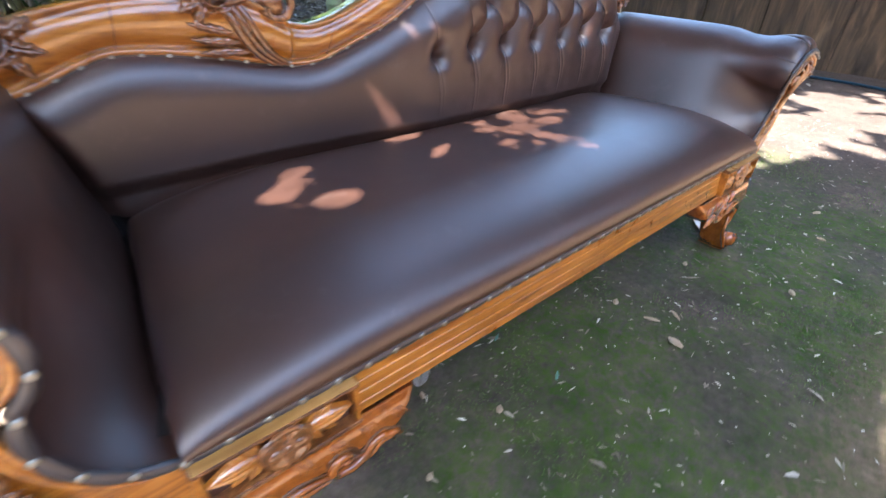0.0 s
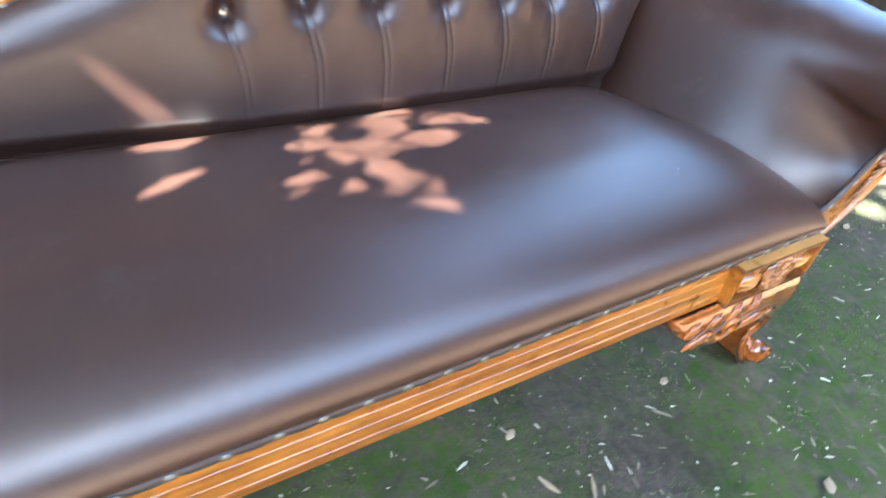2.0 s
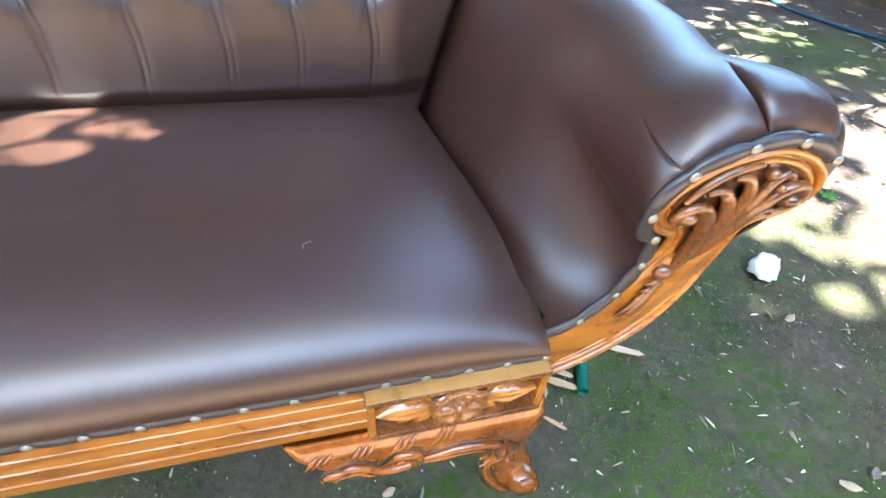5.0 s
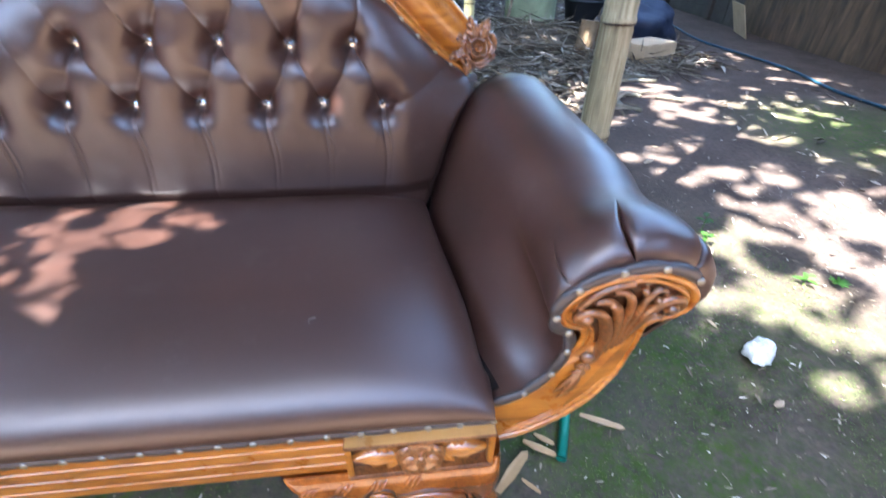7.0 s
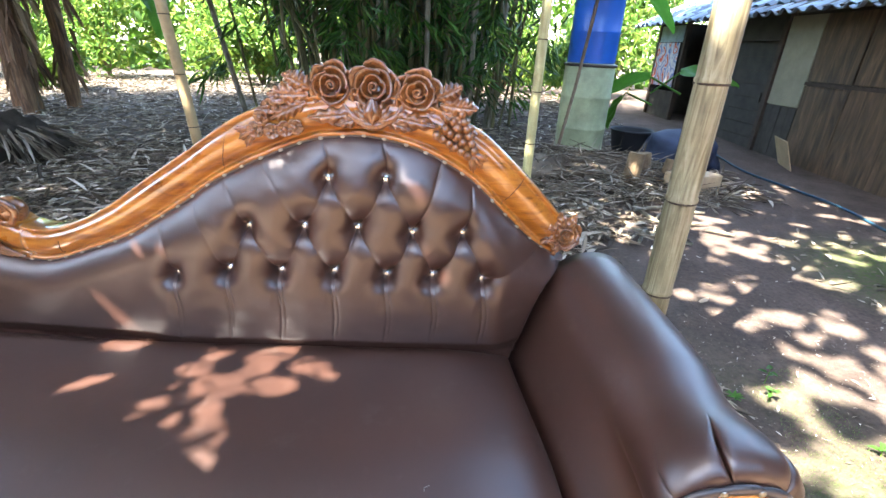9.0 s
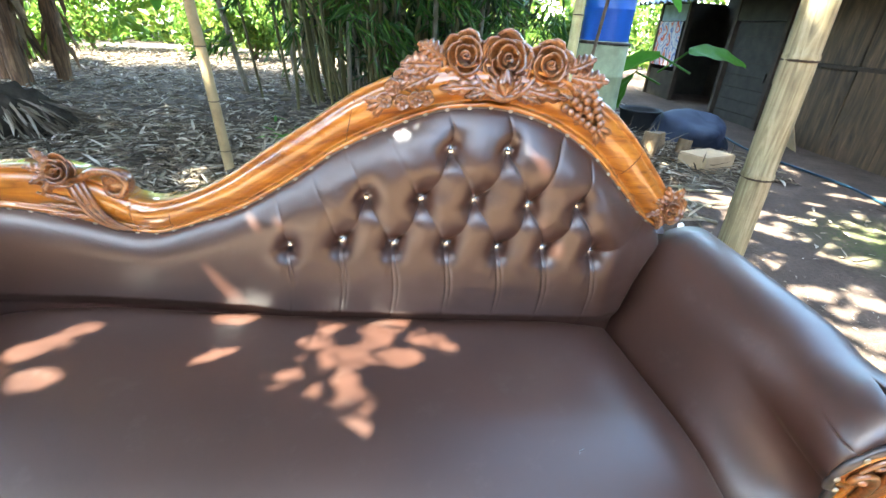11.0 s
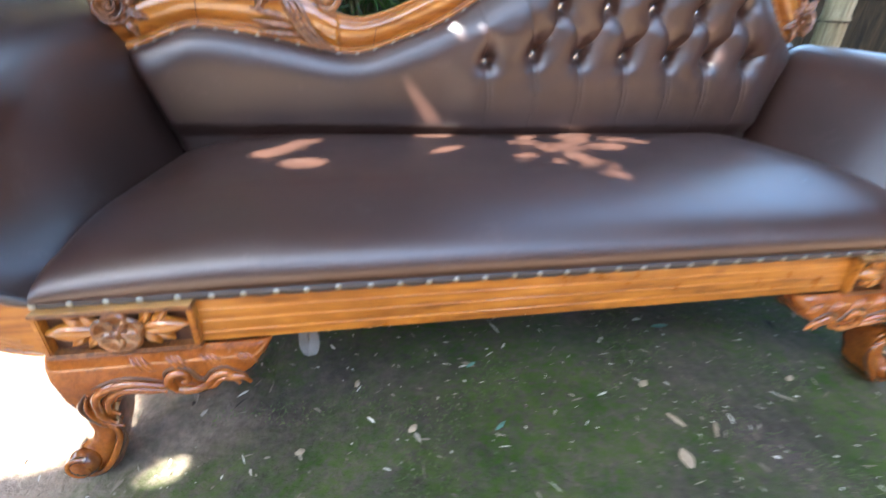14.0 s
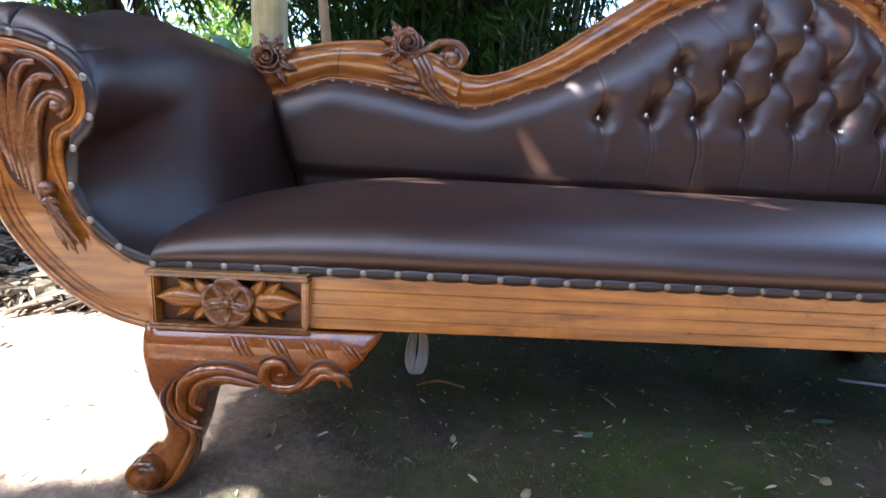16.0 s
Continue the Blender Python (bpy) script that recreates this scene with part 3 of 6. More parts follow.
LEG_LEFT = [(0.0, -0.030), (0.010, -0.039), (0.030, -0.043), (0.050, -0.041), (0.066, -0.028), (0.080, -0.006), (0.095, 0.0), (0.130, -0.006), (0.175, -0.018), (0.225, -0.022), (0.2615, -0.020)]
LEG_RIGHT = [(0.0, -0.002), (0.010, 0.008), (0.032, 0.026), (0.080, 0.044), (0.130, 0.058), (0.160, 0.068), (0.176, 0.084), (0.183, 0.128), (0.187, 0.235), (0.194, 0.260), (0.212, 0.285), (0.240, 0.305), (0.2615, 0.318)]
LEG_FRONT = [(0.0, -0.010), (0.020, -0.014), (0.040, -0.015), (0.065, -0.008), (0.095, -0.004), (0.130, -0.006), (0.175, -0.012), (0.215, -0.016), (0.240, -0.014), (0.252, -0.008), (0.2615, -0.001)]


def curve_at(table, z):
    return float(np.interp(z, [a for a, b in table], [b for a, b in table]))


def leg_front(z):
    return curve_at(LEG_FRONT, z)


def build_leg(flip, back=False):
    v, n = [], 40
    zs = np.r_[np.linspace(0, 0.165, 34, endpoint=False), np.linspace(0.165, 0.20, 20, endpoint=False), np.linspace(0.20, 0.2615, 18)]
    for z in zs:
        x0, x1, y0, y1 = curve_at(LEG_LEFT, z), curve_at(LEG_RIGHT, z), leg_front(z), 0.072
        if back:
            y0, y1 = 0.57, 0.642
        r = min(0.030, 0.45 * (x1 - x0))
        for k in range(n):
            a = 2 * math.pi * (k + 0.5) / n
            c, q = math.cos(a), math.sin(a)
            ex = lambda w: math.copysign(abs(w) ** 0.62, w)
            # rounded corners of one radius, flat between them
            x = (x1 - r if c > 0 else x0 + r) + r * ex(c)
            y = (y0 + y1) / 2 + (y1 - y0) / 2 * ex(q)
            v.append((SOFA_W - x if flip else x, y, float(z)))
    f = grid_faces(len(zs), n, True) + [tuple(range(n))[::-1], tuple((len(zs) - 1) * n + k for k in range(n))]
    # back legs are coloured dark in place of the shade under the sofa
    return link_mesh("leg", v, f, DARKENED if back else LEGWOOD, sofa, "carved scroll-footed wooden leg")


def build_block(x0):
    # the block's dark colour holds both stain and the shade of its recess
    ob = part("corner_block", box(x0, x0 + 0.21, 0.006, 0.06, 0.262, 0.338, 0.001), DARKENED, sofa, "sunk corner block with carved flower")
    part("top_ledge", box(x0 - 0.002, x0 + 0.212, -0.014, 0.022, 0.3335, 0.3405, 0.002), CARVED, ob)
    part("top_face", box(x0, x0 + 0.21, -0.0125, 0.020, 0.3406, 0.3414, 0.0002), TOPWOOD, ob, "yellow varnished upper face")
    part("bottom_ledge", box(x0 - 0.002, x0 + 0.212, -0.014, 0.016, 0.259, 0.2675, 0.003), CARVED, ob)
    part("stile", box(x0 - 0.001, x0 + 0.008, -0.012, 0.016, 0.267, 0.334, 0.002), WOOD, ob)
    part("stile", box(x0 + 0.202, x0 + 0.211, -0.012, 0.016, 0.267, 0.334, 0.002), WOOD, ob)
    return ob


# Nails and the strip they hold.
def dome(r, h, sides=10, rings=3):
    v, f = [(0, -h, 0)], []
    for i in range(1, rings + 1):
        a = i / rings * math.pi / 2
        for k in range(sides):
            t = 2 * math.pi * k / sides
            v.append((r * math.sin(a) * math.cos(t), -h * math.cos(a), r * math.sin(a) * math.sin(t)))
    f += [(0, 1 + (k + 1) % sides, 1 + k) for k in range(sides)]
    for i in range(rings - 1):
        for k in range(sides):
            a, b = 1 + i * sides + k, 1 + i * sides + (k + 1) % sides
            f.append((a, b, b + sides, a + sides))
    return v, f


nail_mesh = bpy.data.meshes.new("nail")
nail_mesh.from_pydata(*[[tuple(p) for p in dome(0.0054, 0.0020)[0]], [], dome(0.0054, 0.0020)[1]])
nail_mesh.materials.append(NAIL)
nail_mesh.polygons.foreach_set("use_smooth", [True] * len(nail_mesh.polygons))


def nail_strip(pts, step, r=0.0065):
    """pts: (x, y, z) along the strip, which puffs up between its nails."""
    p = np.array(pts)
    length = np.linalg.norm(np.diff(p, axis=0), axis=1).sum()
    gaps = max(2, int(round(length / step)))
    path = spline(pts, gaps * 8 + 1)
    k = np.arange(len(path)) / 8
    rad = r * (0.66 + 0.42 * np.abs(np.sin(math.pi * k)) ** 0.55)
    v, f = tube(path, rad * 1.3, 8, 0.6)
    ob = link_mesh("nail_strip", v, f, PIPING, sofa, "dark grey leather strip with round nails")
    rng = random.Random(5)
    for x, y, z in path[::8]:
        share("nail", nail_mesh, pose(x + rng.uniform(-0.002, 0.002), y - 0.66 * r - 0.0005, z + rng.uniform(-0.001, 0.001)), ob)


def build_buttons():
    me = bpy.data.meshes.new("button")
    v, f = dome(0.0095, 0.007, 10, 3)
    me.from_pydata([tuple(p) for p in v], [], f)
    me.materials.append(CRYSTAL)
    cap = bpy.data.meshes.new("rim")
    v, f = tube([(0.0098 * math.cos(a), 0, 0.0098 * math.sin(a)) for a in np.linspace(0, 2 * math.pi, 17)], 0.0016, 6, cap=False)
    cap.from_pydata([tuple(p) for p in v], [], f)
    cap.materials.append(NAIL)
    for x, z in BUTTONS:
        b = share("button", me, pose(x, back_y(x) - 0.0145, z), sofa, "crystal button in a metal rim")
        share("rim", cap, pose(0, 0.001, 0), b)


CRYSTAL = metal_mat("crystal", (0.95, 0.96, 0.97), 0.24)

build_back()
build_seat()
build_arm(False)
build_arm(True)
LOW_CREST = crest("crest_rail", LOW_IN, LOW_OUT, 70, "low honey wood crest rail with roses")
HIGH_CREST = crest("crest_rail", HIGH_IN, HIGH_OUT, 160, "sweeping honey wood crest rail with carved roses")
build_rail()
SCROLLS = [build_scroll(False), build_scroll(True)]
LEGS = [build_leg(False), build_leg(True)]
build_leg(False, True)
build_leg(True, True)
BLOCKS = [build_block(0.0), build_block(1.39)]
nail_strip([(float(x), 0.008, 0.3455) for x in np.linspace(0.0, 1.6, 12)], 0.047)
nail_strip([(float(x), back_y(float(x)) - 0.006, float(z)) for x, z in spline(LOW_IN[:-1] + HIGH_IN, 60)], 0.045, 0.006)
ARM_LINE = [(1.60, 0.010, 0.346), (1.637, 0.010, 0.360), (1.668, 0.010, 0.386), (1.690, 0.010, 0.421), (1.697, 0.010, 0.460), (1.690, 0.010, 0.498), (1.674, 0.010, 0.518), (1.664, 0.010, 0.552), (1.671, 0.010, 0.584), (1.694, 0.010, 0.609), (1.733, 0.010, 0.625), (1.775, 0.010, 0.629), (1.818, 0.010, 0.619), (1.840, 0.010, 0.603)]
nail_strip([(lean(x, z)[0], y + lean(x, z)[1], lean(x, z)[2]) for x, y, z in ARM_LINE], 0.05, 0.0065)
nail_strip(mirror(ARM_LINE), 0.05, 0.0065)
build_buttons()


# ---- carving: u to the right, v up, out of the wood towards -y ----
def ball(c, r, sides=9, rings=6, squash=1.0):
    v = []
    for i in range(rings + 1):
        p = math.pi * i / rings
        for k in range(sides):
            t = 2 * math.pi * k / sides
            v.append((c[0] + r * math.sin(p) * math.cos(t), c[1] + squash * r * math.cos(p), c[2] + r * math.sin(p) * math.sin(t)))
    return v, grid_faces(rings + 1, sides, True)


def rose_chunk(r, seed=0):
    """A rose: a tight spiral heart, then three rounds of thick petals that overlap and roll outwards."""
    s = 1.3 * seed
    section = [(-0.13, -0.24), (-0.06, -0.04), (0.0, 0.0), (0.05, -0.04), (0.08, -0.24)]
    n, turns = 56, 1.5
    v = []
    for i in range(n):
        k = i / (n - 1)
        a = s + 2 * math.pi * turns * k
        rho = r * (0.04 + 0.20 * k ** 0.9) * (1 + 0.06 * math.sin(2.5 * a + s))
        top = r * (0.80 - 0.10 * k)
        for dr, dh in section:
            q = max(0.004 * r, rho + dr * r * (0.55 + 0.45 * k))
            v.append((q * math.cos(a), -(top + dh * r), q * math.sin(a)))
    heart, petals = (v, grid_faces(n, len(section))), []
    # each round: petals, inner and outer radius, height at its foot and at its rim
    for count, r0, r1, h0, h1, ph in ((3, 0.18, 0.50, 0.34, 0.80, 0.4), (3, 0.26, 0.84, 0.14, 0.60, 1.1), (5, 0.34, 1.18, -0.04, 0.36, 0.2)):
        for k in range(count):
            t0 = s + ph + 2 * math.pi * k / count
            half = math.pi / count * 1.22
            v = []
            for i in range(25):
                a = -1 + i / 12
                for b2 in np.linspace(0, 1, 9):
                    rim = 1.0 - 0.20 * abs(a) ** 3 + 0.045 * math.sin(4 * a + 2 * k + seed) + 0.012 * math.sin(13 * a + k)
                    c = min(1.0, b2 / 0.72)
                    roll = max(0.0, b2 - 0.72) / 0.28
                    q = r * (r0 + (r1 * rim - r0) * c ** 0.9 + 0.08 * math.sin(roll * math.pi))
                    h = r * (h0 + (h1 - h0) * c ** 1.5 + 0.04 * math.sin(roll * math.pi * 0.5) - 0.32 * roll ** 2 - 0.10 * (a + 0.3) + 0.05 * c * math.sin(3.5 * a + 1.7 * k + seed) + 0.012 * c * math.sin(26 * a))
                    v.append((q * math.cos(t0 + a * half), -h, q * math.sin(t0 + a * half)))
            petals.append((v, grid_faces(25, 9)))
    return heart, petals


def build_rose(r, seed, m, label):
    heart, petals = rose_chunk(r, seed)
    rose = carve("rose", heart, sofa, m, label)
    # dark ball carries glaze and the shade between the petals
    carve("calyx", ball((0, 0, 0), 0.86 * r, 16, 8, 0.22), rose, m, "dark fill between the petals, glaze with painted shade", GLAZE_SHADE)
    for p in petals:
        carve("petal", p, rose, m)


def cup_petals(n, r, height, phase=0.0):
    """Rounded petals, hollow in the middle, with a raised rim."""
    chunks = []
    for k in range(n):
        t0 = phase + 2 * math.pi * k / n
        v = []
        for i in range(9):
            a = -1 + i / 4
            for j in range(8):
                b2 = j / 7
                w = 0.56 * r * math.sin(math.pi * (0.08 + 0.72 * b2)) ** 0.7
                u = 0.12 * r + 0.88 * r * b2 * (1 - 0.16 * a * a)
                s2 = w * a
                h = height * (0.35 + 0.65 * max(abs(a) ** 2, (b2 - 0.2) ** 2 * 1.4)) - (0.6 * height if b2 > 0.97 or abs(a) > 0.97 else 0)
                v.append((u * math.cos(t0) - s2 * math.sin(t0), -h, u * math.sin(t0) + s2 * math.cos(t0)))
        chunks.append((v, grid_faces(9, 8)))
    return join(*chunks)


def leaf_chunk(length, width, lobes=4, height=0.012, curve=0.0, nt=26, ns=13):
    """A carved leaf from the origin along +u, with rounded lobes and sunk veins."""
    v = []
    for i in range(nt):
        t = i / (nt - 1)
        body = math.sin(math.pi * min(1.0, 0.05 + 0.93 * t) ** 0.8) ** 0.7
        for j in range(ns):
            s = -1 + 2 * j / (ns - 1)
            lobe = math.sin(lobes * math.pi * (t - 0.10 * abs(s))) ** 2
            w = width * 0.5 * body * (0.74 + 0.26 * lobe)
            dome_h = (1 - abs(s) ** 3) * (0.6 + 0.4 * math.sin(math.pi * t))
            vein = 0.45 * math.exp(-abs(s) / 0.09) + 0.30 * (1 - lobe) * min(1.0, 2 * abs(s))
            v.append((t * length + 0.20 * w * abs(s), -height * dome_h * (1 - vein) - 0.35 * height * t + 0.3 * height * max(0.0, t - 0.8), s * w + curve * t * t * length))
    return v, grid_faces(nt, ns)


def finger(x, z, turn, length, r, depth=0.6, lift=0.0):
    """One rounded lobe from (x, z), swelling and then running to a point."""
    c, q = math.cos(radians(turn)), math.sin(radians(turn))
    k = np.linspace(0, 1, 9)
    path = [(x + length * t * c, -lift * math.sin(math.pi * (0.15 + 0.8 * t)), z + length * t * q) for t in k]
    return tube(path, r * np.maximum(0.05, np.sin(math.pi * (0.12 + 0.86 * k) ** 1.15)) ** 0.8, 8, depth)


def finger_leaf(length, width, pairs=3, height=0.012, spread=48):
    """A leaf along +u with a long middle lobe and pairs of rounded side lobes, each with its own ridge."""
    ch = [finger(0, 0, 0, length, width * 0.22, 0.5, height)]
    ch += [finger(0.10 * length, 0, s * 9, length * 0.80, width * 0.20, 0.45, height * 0.8) for s in (1, -1)]
    for i in range(pairs):
        t = 0.04 + 0.55 * i / max(1, pairs)
        l = width * 0.66 * (1 - 0.28 * i / max(1, pairs))
        for s in (1, -1):
            ch.append(finger(t * length, 0, s * (spread - 6 * i), l, width * 0.19, 0.5, height * 0.75))
            ch.append(finger(t * length, 0, s * (spread - 6 * i - 20), l * 1.0, width * 0.15, 0.5, height * 0.7))
    return join(*ch)


def spiral_chunk(r0, r1, turns, thick, start=0.0, sense=1, h=0.0):
    p, q = [], []
    n = int(26 * turns)
    for i in range(n + 1):
        k = i / n
        r = r0 + (r1 - r0) * k
        a = start + sense * 2 * math.pi * turns * k
        p.append((r * math.cos(a), -h - 0.004 * k, r * math.sin(a)))
        q.append(thick * (1 - 0.35 * k))
    return tube(p, q, 8)


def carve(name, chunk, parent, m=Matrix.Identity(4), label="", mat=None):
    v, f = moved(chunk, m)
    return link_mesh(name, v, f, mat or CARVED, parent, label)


def at(x, y, z, turn=0.0, tilt=0.0):
    return pose(x, y, z, tilt, -turn, 0)


def band(pts, radii, squash=0.7):
    p = spline(pts, 40)
    r = np.interp(np.linspace(0, 1, 40), np.linspace(0, 1, len(radii)), radii)
    return tube(p, r, 9, squash)


def build_crown():
    """The three roses, leaves and fruit on top of the high crest."""
    H = HIGH_CREST
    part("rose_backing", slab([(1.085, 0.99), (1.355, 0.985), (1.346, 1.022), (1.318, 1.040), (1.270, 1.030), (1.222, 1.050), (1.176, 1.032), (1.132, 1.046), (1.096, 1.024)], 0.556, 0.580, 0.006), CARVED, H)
    for i, (x, z, r) in enumerate(((1.139, 1.034, 0.039), (1.221, 1.034, 0.042), (1.307, 1.027, 0.039))):
        build_rose(r, i, at(x, 0.560, z, 0, -8), "carved rose in full bloom")
    for x, z, turn, l, w in ((1.098, 1.030, 150, 0.054, 0.040), (1.094, 1.018, 178, 0.076, 0.046), (1.088, 1.004, 202, 0.076, 0.042), (1.345, 1.022, 22, 0.052, 0.038), (1.352, 1.010, -8, 0.072, 0.044), (1.356, 0.996, -34, 0.080, 0.042)):
        carve("leaf", leaf_chunk(l * 1.05, w * 1.1, 5, 0.016, 0.06, 34, 17), H, at(x, 0.548, z, turn))
    for x, z, turn, l, w in ((1.186, 0.986, 186, 0.096, 0.034), (1.255, 0.984, -10, 0.096, 0.034), (1.200, 0.980, 197, 0.060, 0.028), (1.242, 0.978, -20, 0.060, 0.028)):
        carve("leaf", leaf_chunk(l, w * 1.15, 4, 0.014, 0.0, 30, 15), H, at(x, 0.544, z, turn))
    carve("petal", leaf_chunk(0.050, 0.040, 1, 0.014), H, at(1.220, 0.530, 1.018, -90), "pointed drooping petal")
    shell = carve("shell", band([(1.160, 0.543, 1.004), (1.178, 0.536, 0.982), (1.202, 0.531, 0.968), (1.220, 0.530, 0.964), (1.238, 0.531, 0.968), (1.262, 0.536, 0.982), (1.280, 0.543, 1.004)], (0.004, 0.006, 0.007, 0.009, 0.007, 0.006, 0.004)), H, Matrix.Identity(4), "ribbed shell below the roses")
    # dark ball gives the shell its glaze and a hollow's shade
    carve("hollow", ball((0, 0, 0), 0.046, 16, 8, 0.16), shell, at(1.220, 0.548, 0.998), "dark fill behind the ribs, glaze with painted shade", GLAZE_SHADE)
    for k in range(10):
        turn = 20 + 140 * k / 9
        carve("rib", finger(0, 0, 0, 0.052 * (1 - 0.1 * math.cos(radians(2 * turn))), 0.0068, 0.8, 0.012), shell, at(1.220, 0.543, 0.966, turn))
    rng = random.Random(2)
    grape = bpy.data.meshes.new("grape")
    gv, gf = ball((0, 0, 0), 0.0095, 10, 7)
    grape.from_pydata([tuple(p) for p in gv], [], gf)
    bloom = bpy.data.meshes.new("flower")
    gv, gf = join(cup_petals(5, 0.017, 0.009, 0.4), ball((0, -0.006, 0), 0.0052, 8, 6))
    bloom.from_pydata([tuple(p) for p in gv], [], gf)
    for me in (grape, bloom):
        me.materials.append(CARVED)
        me.polygons.foreach_set("use_smooth", [True] * len(me.polygons))
    for x0, z0, x1, z1, n in ((1.372, 0.972, 1.418, 0.918, 6), (1.052, 0.985, 0.985, 0.948, 4)):
        dx, dz = x1 - x0, z1 - z0
        l = math.hypot(dx, dz)
        for i in range(n):
            k = i / (n - 1)
            wide = 0.024 * (1 - k) + 0.008
            m = (4 if k < 0.4 else 3 if k < 0.8 else 2) if n == 6 else (2 if k < 0.8 else 1)
            for j in range(m):
                o = (j / max(1, m - 1) - 0.5) * 2 * wide if m > 1 else 0
                x, z = x0 + dx * k - dz / l * o, z0 + dz * k + dx / l * o
                if n == 6:
                    share("grape", grape, pose(x, 0.539 - 0.006 * (1 - abs(o) / 0.035) - rng.uniform(0, 0.004), z), H)
                else:
                    share("flower", bloom, pose(x + rng.uniform(-0.003, 0.003), 0.540 - rng.uniform(0, 0.006), z, rng.uniform(-15, 15), rng.uniform(0, 70), rng.uniform(-15, 15)), H)
        ang = math.degrees(math.atan2(dz, dx))
        for t in (-28, 0, 28):
            carve("leaf", finger_leaf(0.044, 0.022, 3, 0.008, 40), H, at(x1, 0.541, z1, ang + t))
        for t in (-75, 75):
            carve("leaf", finger_leaf(0.036, 0.020, 3, 0.007, 40), H, at((x0 + x1) / 2, 0.545, (z0 + z1) / 2, ang + t))
    # corner rose beside the armrest
    for turn in (60, 100, 150, 200, 250):
        carve("leaf", leaf_chunk(0.056, 0.030, 4, 0.014, 0.05), H, at(1.650, 0.585, 0.728, turn, 0))
    build_rose(0.032, 3, at(1.655, 0.588, 0.725, 0, -10), "small carved rose")


def build_low_carving():
    L = LOW_CREST
    build_rose(0.030, 1, at(0.301, 0.570, 0.766, 0, -10), "small carved rose")
    for turn in (120, 165, 200, 230):
        carve("leaf", leaf_chunk(0.062, 0.030, 4, 0.013, 0.05), L, at(0.295, 0.568, 0.762, turn))
    carve("volute", join(ball((0.405, 0.585, 0.742), 0.033, 16, 10, 0.8), band([(0.315, 0.562, 0.748), (0.345, 0.556, 0.755), (0.378, 0.552, 0.772), (0.418, 0.552, 0.772), (0.438, 0.554, 0.748), (0.424, 0.554, 0.722), (0.398, 0.556, 0.722), (0.392, 0.556, 0.740)], (0.006, 0.008, 0.009, 0.009, 0.009, 0.008, 0.006, 0.004))), L)
    for o in (0.0, 0.014, 0.028):
        carve("scroll", band([(0.310 + o, 0.566, 0.745), (0.326 + o, 0.557, 0.715), (0.340 + o, 0.555, 0.685), (0.362 + o, 0.558, 0.656), (0.392 + o, 0.565, 0.636)], (0.008, 0.008, 0.007, 0.006, 0.004)), L)
    for x, z, turn, l in ((0.318, 0.700, 165, 0.075), (0.330, 0.682, 172, 0.085), (0.345, 0.665, 176, 0.09)):
        carve("leaf", leaf_chunk(l, 0.018, 4, 0.006), L, at(x, 0.563, z, turn))
    build_rose(0.032, 2, at(-0.030, 0.568, 0.712, 0, -10), "small carved rose")
    for turn in (-60, -20, 25, 65, 110):
        carve("leaf", leaf_chunk(0.064, 0.032, 4, 0.014, 0.05), L, at(-0.022, 0.570, 0.710, turn))


def build_block_flower(x0, ob):
    c = x0 + 0.104
    carve("flower", join(cup_petals(5, 0.037, 0.020, 0.3), *[ball((0.007 * math.cos(q), -0.008, 0.007 * math.sin(q)), 0.0052, 8, 6) for q in np.arange(6) * 1.047], ball((0, -0.010, 0), 0.0065, 8, 6)), ob, at(c, -0.002, 0.300), "carved five-petal flower")
    for sgn in (1, -1):
        lobes = [moved(leaf_chunk(0.040, 0.019, 1, 0.010, 0, 14, 9), at(0.006 + 0.016 * q, 0, 0, w * (52 - 10 * q))) for q in (0, 1) for w in (1, -1)]
        carve("leaf", join(leaf_chunk(0.078, 0.036, 1, 0.015, 0, 20, 11), *lobes), ob, at(c + 0.018 * sgn, 0.003, 0.300, 3 if sgn > 0 else 177), mat=WOOD)


